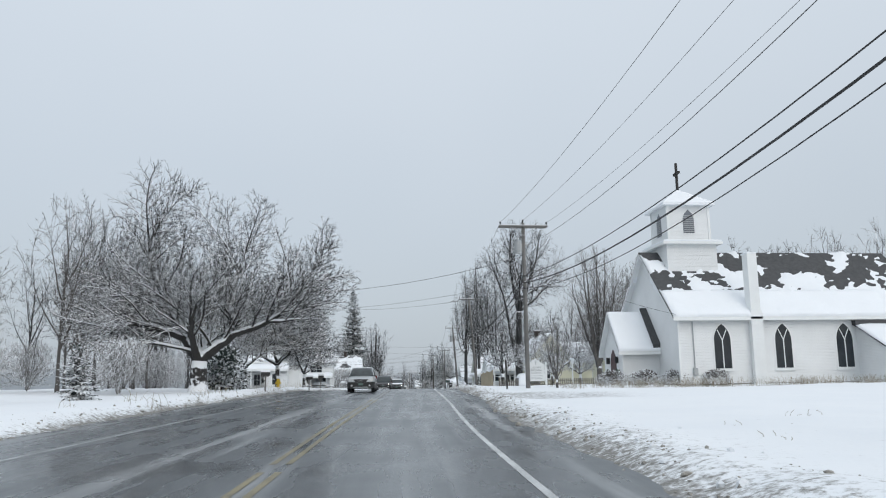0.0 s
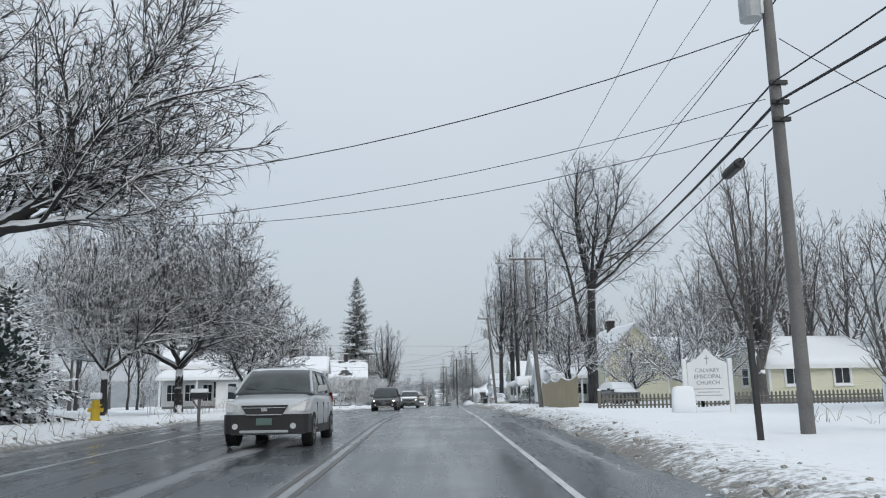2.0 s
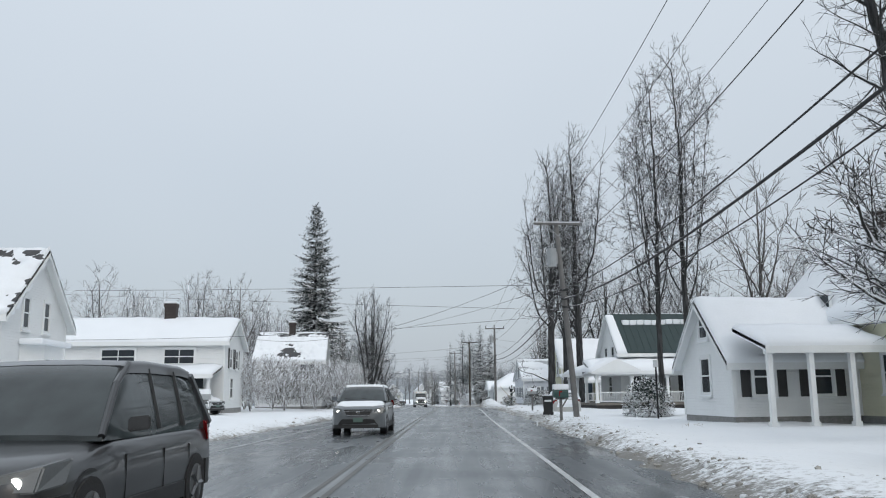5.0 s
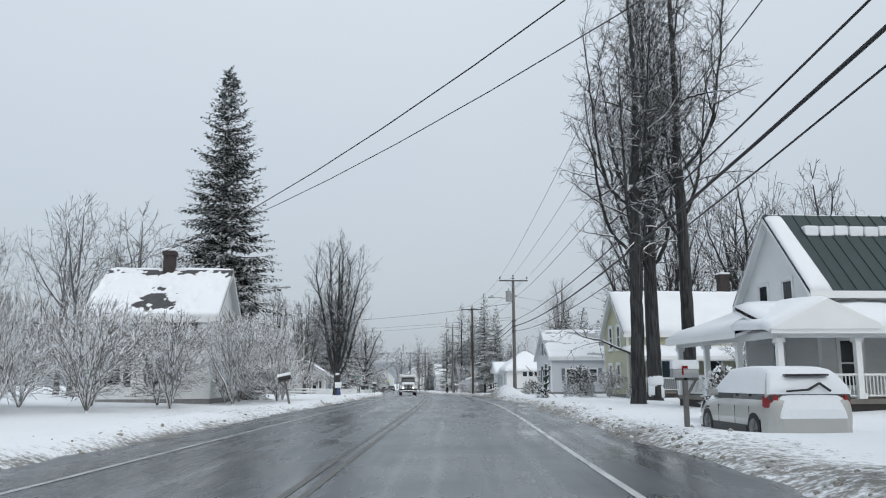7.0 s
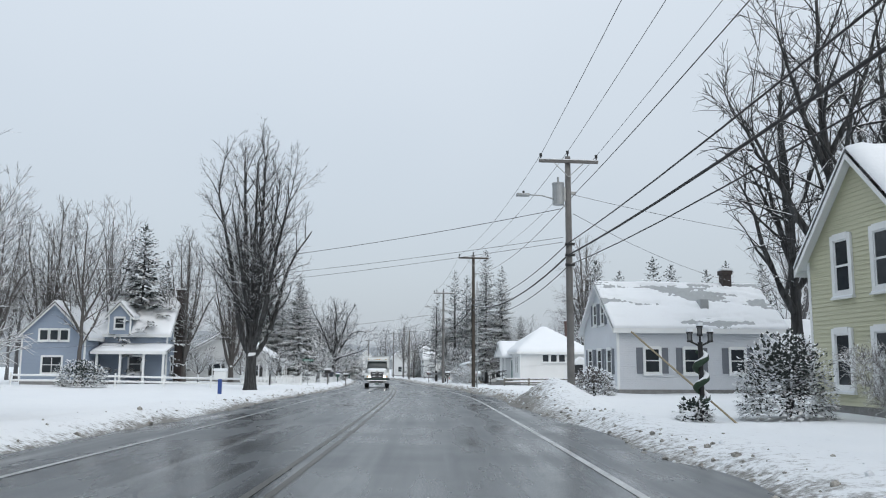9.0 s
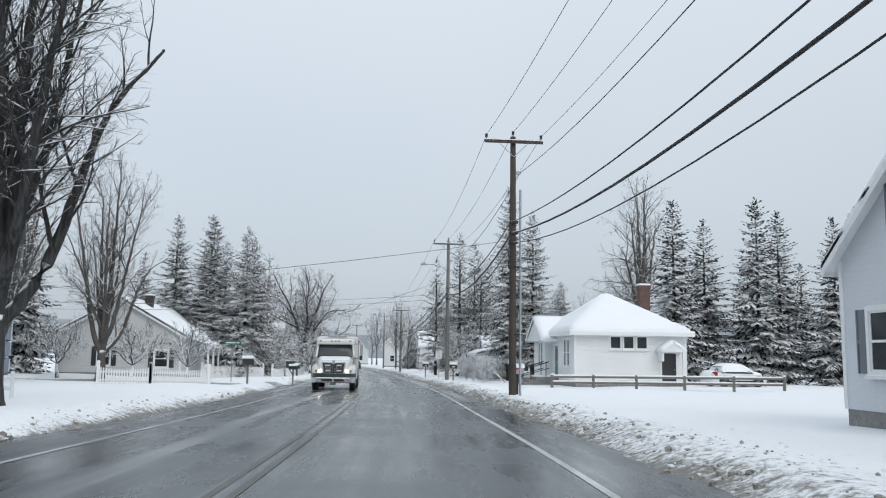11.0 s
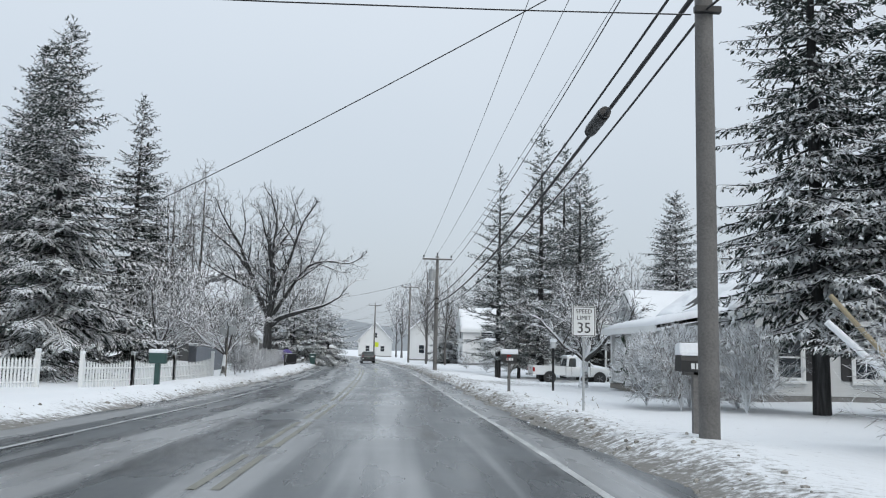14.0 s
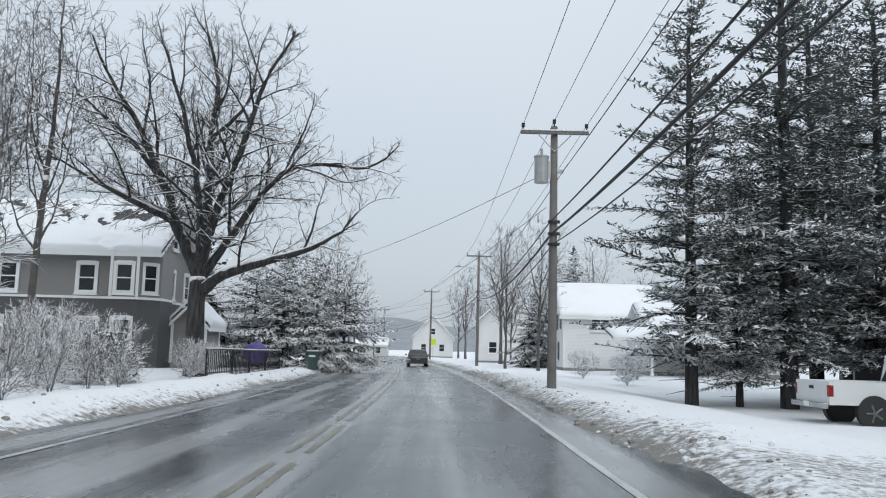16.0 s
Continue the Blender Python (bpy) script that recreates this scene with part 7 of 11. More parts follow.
    # lilacs and hedge before the houses
    for x, y, h, s in ((-2.0, 158.5, 4.0, 1), (0.4, 160.5, 4.4, 2), (2.6, 164.0, 4.2, 3), (-5.5, 160.0, 3.6, 1), (1.2, 167.5, 4.6, 2), (4.0, 171.0, 4.8, 3), (3.2, 173.6, 5.2, 2), (5.4, 178.0, 4.6, 1), (2.2, 175.2, 5.0, 3), (3.4, 177.0, 4.4, 1), (5.2, 183.0, 3.0, 2), (1.5, 186.5, 4.2, 3), (-1.0, 190.0, 4.0, 1)):
        bare_tree(x, y, "shrub", h, 0.06, 20 + s, "tangled lilac thicket bent under snow", M_TWIG, "lilac thicket", turn=x * 50)
    for x, y, h, s in ((-7.0, 163, 4.8, 1), (-5.0, 165, 5.0, 2), (-3.2, 163.5, 4.8, 3), (-1.2, 166, 5.0, 1), (-2.6, 181, 4.6, 2), (0.2, 180, 4.8, 3), (2.6, 181.5, 4.6, 1), (4.6, 186, 4.0, 2)):
        bare_tree(x, y, "shrub", h, 0.06, 24 + s, "tangled lilac thicket bent under snow", M_TWIG, "lilac thicket", turn=x * 50, w=h * 0.66)
    spruce(1.0, 184.0, 22.3, 4.6, 31, "very tall dark spruce lightly dusted with snow", M_NEEDLE, bare=0.05, gap=0.3, dense=1.2, fine=True, droop=0.35)
    bare_tree(7.0, 224.5, "vase", 19.6, 0.46, 41, "tall vase-shaped bare maple beside the white rail fence", M_BARK)
    # behind the blue house
    rr = random.Random(8)
    for i in range(16):
        x, y = rr.uniform(-32, -8), rr.uniform(196, 285)
        bare_tree(x, y, "far", (16.0, 18.5)[i % 2], 0.2, 51 + i % 3, "bare hardwood frosted with snow", M_BARK_FAR if i % 3 else M_BARK_LIGHT, "frosted hardwoods", turn=rr.uniform(0, 360))
    for i in range(10):
        bare_tree(rr.uniform(-30, -16), rr.uniform(118, 195), "far", 13.0, 0.2, 51 + i % 3, "bare hardwood frosted with snow", M_BARK_FAR, "frosted hardwoods", turn=rr.uniform(0, 360))
    for x, y, h, w, s in ((-8.5, 266, 14.0, 3.2, 61), (-3.5, 282, 11.5, 2.6, 62), (6.4, 262.5 + 14, 4.6, 1.5, 64)):
        spruce(x, y, h, w, s, "dark conifer among bare trees, snow on its boughs", M_NEEDLE, gap=0.42)
    spruce(-6.3, 247.0, 15.0, 4.4, 61, "dark conifer among bare trees, snow on its boughs", M_NEEDLE, gap=0.42, turn=50)
    for x, y, k, s in ((-13.5, 244.0, 17.5, 0), (-2.4, 248.0, 15.5, 100), (-10.5, 252.0, 15.5, 210), (-17.0, 240.0, 17.5, 300), (1.0, 255.0, 15.5, 20)):
        bare_tree(x, y, "vase", k, 0.32, 44, "bare maple of many upright limbs, frosted with snow", M_BARK_LIGHT, "frosted maples behind the blue house", turn=s)
    evergreen_bush(-2.4, 219, 1.7, 3.0, 66, "clipped dark hedge bush capped with snow")
    bare_tree(-7.0, 206, "shrub", 4.0, 0.06, 21, "tangled lilac thicket bent under snow", M_TWIG, "lilac thicket")
    bare_tree(-5.0, 199, "shrub", 3.4, 0.06, 22, "tangled lilac thicket bent under snow", M_TWIG, "lilac thicket")
    for x, y, k in ((5.0, 261.5, 0), (1.0, 262.5, 1), (-3.0, 259.0, 2)):
        bare_tree(x, y, "spread", 4.6, 0.12, 71, "small garden tree with snowy branches", M_BARK_DEEP, "garden trees by the side street", turn=k * 100)
    # conifers by the side street
    for x, y, h, w, s in ((5.4, 288.2, 15.4, 3.6, 62), (0.4, 297.5, 17.4, 3.6, 61), (2.6, 292.5, 14.5, 3.6, 63), (-3.6, 296, 17.6, 3.6, 63), (-0.6, 301, 18.6, 3.6, 62), (4.4, 302, 16.2, 3.2, 63)):
        spruce(x, y, h, w, s, "tall spruce with snow lying on its boughs", M_NEEDLE_W if h < 15.6 else M_NEEDLE, "spruces by the side street", fine=True, turn=x * 50)
    stems = [[(0, 0, -0.3), (-0.1, 0, 2.0), (-0.1, 0, 4.0)],
             [(-0.1, 0, 4.0), (-1.3, 0.2, 6.3), (-1.6, 0.3, 7.4), (-3.0, 0.6, 9.3), (-4.6, 0.8, 10.7), (-6.0, 1.0, 11.8)], [(-1.6, 0.3, 7.3), (-2.7, -0.5, 10.0), (-4.0, -1.0, 12.2), (-4.6, -1.2, 13.6)],
             [(-0.1, 0, 4.0), (0.1, 0.2, 7.5), (0.0, 0.3, 9.8), (0.2, 0.2, 12.3), (-0.3, 0, 14.2)], [(-0.1, 0, 4.0), (0.8, -0.5, 7.2), (1.7, -0.9, 9.4), (2.5, -1.2, 11.8), (3.6, -1.5, 13.6)],
             [(-0.1, 0, 3.8), (1.4, 0.4, 6.3), (2.9, 0.8, 8.5), (4.5, 1.0, 9.0), (6.4, 1.1, 8.9), (7.3, 1.2, 9.4)], [(-0.1, 0, 3.3), (1.0, -0.3, 4.1), (2.6, -0.6, 4.6), (4.6, -0.8, 5.2), (5.8, -0.8, 5.9)],
             [(0, 0.3, 9.8), (1.3, 0.9, 11.6), (1.6, 1.2, 13.9)], [(-0.1, 0, 4.0), (-0.6, 1.8, 7.0), (-0.9, 3.6, 10.0), (-1.0, 4.6, 12.6)], [(-0.1, 0, 4.2), (0.3, -1.8, 7.0), (0.2, -3.6, 9.5), (-0.4, -4.6, 12.0)], [(-1.3, 0.2, 6.3), (-3.2, -0.8, 7.2), (-5.4, -1.4, 8.4)]]
    blobs = [(-0.4, 0, 10.4, 6.2, 5.8, 5.2), (-4.6, 0, 10.6, 3.0, 3.4, 3.2), (5.6, 0.6, 9.0, 2.7, 3.0, 1.9), (4.8, -0.8, 5.6, 2.2, 1.8, 1.4), (0, 0, 7.0, 4.0, 4.0, 2.4)]
    bare_tree(9.54, 322.5, "oak", 15.8, 0.44, 81, "broad open-grown bare oak with snow-lined limbs", M_BARK, stems=stems, blobs=blobs, dense=1.0)
    bare_tree(12.0, 291.4, "spread", 5.2, 0.13, 83, "leaning roadside tree spread low under snow", M_BARK_DEEP)
    for x, y, s in ((6.2, 303, 1), (5.6, 308.5, 2), (7.6, 297, 3)):
        bare_tree(x, y, "spread", 6.4, 0.13, 83 + s, "garden tree spread low under heavy snow", M_BARK_DEEP, "garden trees", turn=s * 90)
    for x, y, h in ((3.9, 320.1, 17.0), (2.4, 318.8, 15.0), (1.0, 321.5, 15.5)):
        bare_tree(x, y, "street", h, 0.16, 1, "slender bare tree beside the two-tone house", M_BARK_LIGHT, turn=h * 77)
    for x, y, h, k in ((7.8, 339.5, 6.2, 0), (9.8, 338.2, 6.8, 1), (11.6, 339.2, 6.4, 2), (13.2, 340.0, 5.6, 3)):
        spruce(x, y, h, 2.5, 68, "broad dark evergreen behind the oak, dusted with snow", M_PINE, "evergreens behind the oak", fine=True, top=0.5, turn=k * 80)
    spruce(4.5, 340, 7.5, 3.0, 64, "dark conifer behind the oak", M_NEEDLE)
    for i in range(9):
        y = 294.5 + i * 2.0
        bare_tree(12.0 - i * 0.09, y, "shrub", 1.5, 0.03, 20 + i % 3, "dark hedge shrub dotted with snow before the board fence", M_BARK_DEEP, "hedge along the board fence", turn=y * 70)
    for x, y, s in ((11.0, 317.2, 1), (10.7, 318.5, 2), (10.4, 321.2, 3)):
        bare_tree(x, y, "shrub", 1.5, 0.03, 20 + s, "snowy shrub along the fence", M_TWIG, "shrubs along the fence", turn=s * 70)
    for x, y, h in ((7.4, 313.5, 2.6), (8.6, 316.0, 2.4), (6.4, 317.0, 2.8), (9.2, 310.5, 2.2)):
        bare_tree(x, y, "shrub", h, 0.05, 27, "bushy shrub under snow before the two-tone house", M_TWIG, "shrubs before the house", turn=y * 70)
    evergreen_bush(9.4, 313.8, 1.6, 2.2, 88, "low rounded shrub heaped with snow")


def bark_snow(r, a0, a1, z0, z1, seed):
    """A thin ragged crust of snow on one side of a trunk."""
    bm = bmesh.new()
    g = random.Random(seed + 40)
    n, m = 14, 6
    rows = []
    for j in range(m):
        row = []
        for i in range(n):
            u, v = i / (n - 1), j / (m - 1)
            edge = min(u, 1 - u, v, 1 - v)
            a = radians(a0 + (a1 - a0) * (u + (g.uniform(-0.04, 0.04) if 0 < i < n - 1 else 0)))
            z = z0 + (z1 - z0) * v + g.uniform(-0.07, 0.07)
            q = r * (1.12 - 0.09 * z) + (0.045 if edge > 0 else -0.03) + g.uniform(0, 0.015)
            row.append(bm.verts.new((math.cos(a) * q, math.sin(a) * q, z)))
        rows.append(row)
    for j in range(m - 1):
        for i in range(n - 1):
            bm.faces.new((rows[j][i], rows[j][i + 1], rows[j + 1][i + 1], rows[j + 1][i]))
    return bm


def trees_right():
    bare_tree(13.9, 55.0, "vase", 4.6, 0.09, 91, "small young roadside tree dusted with snow", M_BARK_LIGHT)
    bare_tree(27.0, 88.0, "vase", 15.6, 0.36, 42, "large vase-shaped maple behind the church sign", M_BARK_LIGHT, turn=40, dense=0.8, blobs=[(0, 0, 11, 4.2, 4.2, 4.4), (0, 0, 8, 4.0, 4.0, 4.5)])
    bare_tree(21.3, 86.0, "spread", 6.2, 0.2, 93, "old apple tree spread wide under snow", M_BARK_DEEP, w=4.9)
    bare_tree(26.5, 93.5, "spread", 6.8, 0.2, 93, "old apple tree spread wide under snow", M_BARK_DEEP, turn=120, w=5.2)
    stems = [[(0, 0, -0.3), (0.1, 0, 5.0), (0.3, 0, 10.5)], [(0.3, 0, 10.5), (-0.2, 0.5, 13.5), (-0.7, 0.4, 17.5), (-0.6, 0, 21)], [(0.3, 0, 10.5), (1.3, -0.4, 13.5), (2.8, -0.5, 17.5), (3.4, -0.3, 20.5)],
             [(0, 0, 2.0), (-1.0, 0.3, 8), (-1.8, 0.2, 12.5), (-3.0, 0.2, 16)], [(0.3, 0, 10.5), (3.0, 0.6, 12.6), (5.6, 0.8, 15.5)], [(0.3, 0, 10.5), (0, -2.4, 14), (0.4, -3.4, 18)], [(0.3, 0, 10.5), (0.6, 2.6, 14.5), (0.2, 3.8, 18.5)]]
    bare_tree(23.4, 113.5, "oak", 23.5, 0.5, 95, "very tall old maple with dark trunk beside the yellow house", M_BARK, stems=stems, blobs=[(0.8, 0, 18, 5.6, 5.4, 6.0), (-3, 0, 16.5, 3.4, 3.6, 3.8), (4.8, 0, 16.5, 3.6, 3.8, 4.2), (0.5, 0, 11.0, 4.2, 4.2, 3.0)])
    bare_tree(20.6, 110.6, "spread", 8.8, 0.26, 52, "branchy garden tree behind the plank fence", M_BARK_HEAVY, turn=80, w=3.6, stems=[[(0, 0, -0.3), (0, 0, 1.9)], [(0, 0, 1.9), (-0.5, 0, 4.2), (-0.9, 0, 6.5)], [(0, 0, 1.9), (0.4, 0.1, 4.0), (0.8, 0, 6.8)], [(0, 0, 1.9), (0.1, 0.9, 3.8), (0.2, 1.6, 5.6)], [(0, 0, 1.9), (-0.1, -1.0, 3.2), (0.1, -2.4, 4.4)]])
    bare_tree(23.4, 101.5, "spread", 6.0, 0.18, 94, "snow-laden apple tree behind the fence", M_BARK_DEEP, w=4.6)
    bare_tree(23.65, 168.0, "street", 24.5, 0.36, 2, "tall street maple with dark trunk and a long low limb", M_BARK, "street maples", low=[(0, 0, 2.3), (-0.9, 0.2, 2.7), (-1.7, 0.4, 3.1), (-2.6, 0.5, 3.3), (-3.5, 0.6, 4.2)])
    t = bare_tree(26.6, 174.1, "street", 25.0, 0.43, 4, "tall street maple with snow plastered round its foot", M_BARK, "street maples", turn=244)
    for a0, a1, z0, z1, k in ((-170, 10, 0.85, 1.35, 1), (-160, -110, 0.3, 0.9, 2), (-60, -15, 0.2, 0.8, 3)):
        pat = part("snow_patch", bark_snow(0.42, a0 - 244, a1 - 244, z0, z1, k), M_SNOW, t, "snow plastered on the bark")
        smooth(pat)
    for x, y, h, s, q in ((26.55, 168.7, 27.5, 1, 0.35), (22.9, 136.6, 20.0, 3, 0.17), (24.2, 136.0, 21.5, 6, 0.18)):
        bare_tree(x, y, "street", h, q, s, "tall street maple with dark trunk and snow-lined branches", M_BARK, "street maples", turn=s * 61)
    # woods behind the church and the yards
    rr = random.Random(6)
    for i in range(9):
        bare_tree(rr.uniform(27, 40), 94 + 5 * i + rr.uniform(-2, 2), "far", (14.0, 16.0)[i % 2], 0.18, 51 + i % 3, "bare hardwood frosted with snow", M_BARK_LIGHT, "frosted hardwoods", turn=rr.uniform(0, 360))
    for i in range(20):
        bare_tree(rr.uniform(36, 62), rr.uniform(78, 140), "far", (15.5, 17.0)[i % 2], 0.2, 51 + i % 3, "bare hardwood frosted with snow", M_BARK_FAR if i % 3 else M_BARK_LIGHT, "frosted hardwoods", turn=rr.uniform(0, 360))
    for i in range(15):
        bare_tree(rr.uniform(40, 62), rr.uniform(160, 240), "far", (16.0, 17.0)[i % 2], 0.2, 51 + i % 3, "bare hardwood frosted with snow", M_BARK_FAR if i % 3 else M_BARK_LIGHT, "frosted hardwoods", turn=rr.uniform(0, 360))
    for i, (x, y) in enumerate(((33.5, 197.0), (38.0, 200.0), (42.5, 196.0), (36.0, 205.0), (45.0, 203.0), (48.0, 194.0))):
        bare_tree(x, y, "far", 20.0, 0.26, 55 + i % 2, "tall bare hardwood behind the sage-yellow house", M_BARK, "hardwoods behind the houses", turn=i * 63)
    for x, y, h in ((30.5, 170.0, 3.6), (33.5, 172.0, 4.4)):
        bare_tree(x, y, "shrub", h, 0.06, 23, "tangled leafless thicket under snow beside the porch", M_TWIG, "thicket beside the porch", turn=x * 9)
    evergreen_bush(27.6, 180.2, 0.8, 1.5, 92, "low broadleaf shrub beside the porch steps under snow", M_RHODO)
    evergreen_bush(25.4, 186.2, 2.25, 2.3, 97, "rounded evergreen shrub heaped with snow", M_RHODO)
    bare_tree(26.9, 184.2, "shrub", 2.1, 0.04, 28, "rounded leafless shrub of arching twigs under snow", M_TWIG, w=1.5, dense=1.3)
    evergreen_bush(20.6, 150.8, 1.5, 1.4, 99, "low shrub heaped with snow", M_TWIG)
    evergreen_bush(25.8, 205.5, 1.4, 2.2, 90, "low shrub heaped with snow", M_TWIG)
    evergreen_bush(21.6, 135.0, 1.9, 2.6, 96, "broadleaf evergreen bush capped with snow")
    evergreen_bush(25.4, 136.0, 1.7, 2.2, 95, "broadleaf evergreen bush capped with snow")
    for x in (19.5, 21.8, 24.0, 26.4):
        evergreen_bush(x, 60.4 - (x - 20) * 0.35, 1.15, 2.3, int(x * 3), "foundation hedge before the church, leafless and snowy", M_TWIG)
    # behind the bungalow
    bare_tree(46.8, 284, "oak", 22.0, 0.5, 82, "broad bare oak behind the bungalow", M_BARK_LIGHT, turn=70, w=6.5, dense=0.65)
    for i, x in enumerate((44, 48, 51.5, 55, 58.5, 62.5, 66)):
        spruce(x, 268 + (i % 2) * 3, (15.5, 14.5, 16.0)[i % 3], 3.4, 61 + i % 3, "tall conifer in a dense row, snow on its boughs", M_NEEDLE, "row of conifers", gap=0.42, turn=i * 50)
    for i, x in enumerate((56, 60, 64, 68, 72)):
        spruce(x + 4, 305 + (i % 2) * 6, 15.5, 3.4, 61 + i % 3, "distant conifer with snow on its boughs", M_NEEDLE, "row of conifers", gap=0.42, turn=i * 50)
    for x, y, h, w, s in ((30.7, 273.4, 17.4, 2.4, 65), (32.6, 272.0, 15.0, 2.4, 66), (34.6, 269.8, 8.5, 1.9, 67)):
        spruce(x, y, h, w, s, "tall spruce beside the bungalow, snow on its boughs", M_NEEDLE_W, "spruces beside the bungalow", fine=True, dense=1.1, bare=0.14, turn=x * 40)
    for x, y, h in ((27.0, 263.4, 2.2), (27.8, 275.6, 2.5), (29.0, 274.0, 2.4), (27.4, 277.5, 2.3), (28.4, 276.6, 2.5), (29.4, 275.6, 2.6)):
        bare_tree(x, y, "shrub", h, 0.05, 21, "dense leafless bush heaped with snow", M_TWIG_W, "snowy bushes", turn=y * 40, w=h * 0.75, dense=1.35)
    bare_tree(28.6, 291.0, "spread", 6.4, 0.22, 93, "old crooked apple tree by the garlanded porch", M_BARK_DEEP, w=3.9)
    for x, y, h, w, s in ((28.2, 318.5, 17.0, 3.3, 62), (29.9, 318.6, 10.0, 2.4, 64), (31.6, 318.5, 20.5, 4.4, 63), (34.3, 322.5, 20.0, 5.0, 62), (34.6, 317.8, 17.5, 4.6, 61), (37.0, 325.6, 18.0, 4.4, 63)):
        spruce(x, y, h, w, s, "tall pine in the roadside group, snow on its boughs", M_PINE, "roadside pines", pine=True, fine=True, bare=0.1, gap=0.44, turn=x * 70)
    spruce(37.7, 304.1, 12.4, 3.0, 63, "lone conifer above the house roofs", M_NEEDLE_W, fine=True, top=0.6)
    for x, y, h in ((30.0, 372, 11.0), (27.5, 366, 8.5), (33, 380, 13)):
        spruce(x, y, h, 2.8, 64, "distant conifer beside the road", M_NEEDLE, gap=0.42, turn=x * 40)
    for x, y, h in ((26.0, 349, 10.0), (24.2, 357, 9.0), (26.5, 384, 12), (24.0, 410, 12)):
        bare_tree(x, y, "far", 12.0, 0.15, 2, "bare roadside tree in the distance", M_BARK_LIGHT, turn=y * 31)
    for x, y in ((27.5, 338), (30.5, 337.5), (29.0, 333)):
        bare_tree(x, y, "shrub", 1.8, 0.04, 22, "low garden shrub under snow", M_TWIG, turn=y)
    for i in range(12):
        bare_tree(44 + (i * 7) % 36, 333 + (i * 11) % 34, "far", (12.0, 14.5)[i % 2], 0.18, 51 + i % 3, "bare hardwood frosted with snow behind the barn", M_BARK_FAR, "frosted hardwoods", turn=i * 77)
    bare_tree(43.5, 311.0, "spread", 7.5, 0.2, 94, "frosted garden tree beside the dark barn", M_BARK_DEEP, w=3.6)
    # far end of the road
    for x, y, h in ((13.0, 384, 15.0), (10.5, 392, 17.0), (8.0, 378, 13.0), (14.2, 402, 14.0)):
        bare_tree(x_at(y) - 7.5 - (14 - x), y, "far", h, 0.18, 53, "distant bare tree frosted with snow", M_BARK_LIGHT, "distant bare trees", turn=x * 40)
    for i in range(9):
        x, y = -12 + i * 2.2, 385 + (i * 37) % 60
        bare_tree(x, y, "far", (11.0, 13.0)[i % 2], 0.16, 51 + i % 3, "distant bare tree frosted with snow", M_BARK_FAR, "distant bare trees", turn=i * 70)
    rr = random.Random(12)
    for i in range(20):
        y = rr.uniform(372, 540)
        s = rr.choice((-1, 1))
        x = x_at(y) + (rr.uniform(-50, -13) if s < 0 else rr.uniform(9, 50))
        bare_tree(x, y, "far", (15.5, 17.0)[i % 2], 0.2, 51 + i % 3, "distant bare tree frosted with snow", M_BARK_FAR, "distant bare trees", turn=rr.uniform(0, 360))


trees_left()
trees_right()


# wooded ridge at the end of the valley
def ridge():
    bm = bmesh.new()
    n, k = 150, 6
    g = []
    for i in range(n + 1):
        x = -1500 + 3000 * i / n
        h = 58 + 26 * noise2(x, 0, 0.0022, 5) + 7 * noise2(x, 0, 0.012, 6) + 10 * math.exp(-((x + 420) / 300) ** 2)
        row = []
        for j in range(k + 1):
            t = j / k
            row.append(bm.verts.new((x + 8 * noise2(x, j, 0.05, 1), 1150 + 260 * t, -12 + h * math.sin(t * math.pi / 2) + 3.0 * noise2(x, j * 40, 0.09, 2) * (t > 0))))
        g.append(row)
    for i in range(n):
        for j in range(k):
            bm.faces.new((g[i][j], g[i + 1][j], g[i + 1][j + 1], g[i][j + 1]))
    # no mist in the air; the hill's pale colour carries the haze
    r = solo("wooded_ridge", bm, M_HILL, "low wooded ridge, its pale grey colour standing in for haze", "hill", kind="structure")
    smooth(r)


ridge()


# ---- poles and wires ----
M_CABLE = snowy("cable_with_snow", (0.03, 0.03, 0.032), 0.55, 0.85, amount=0.4, scale=1.5, rough=0.6)


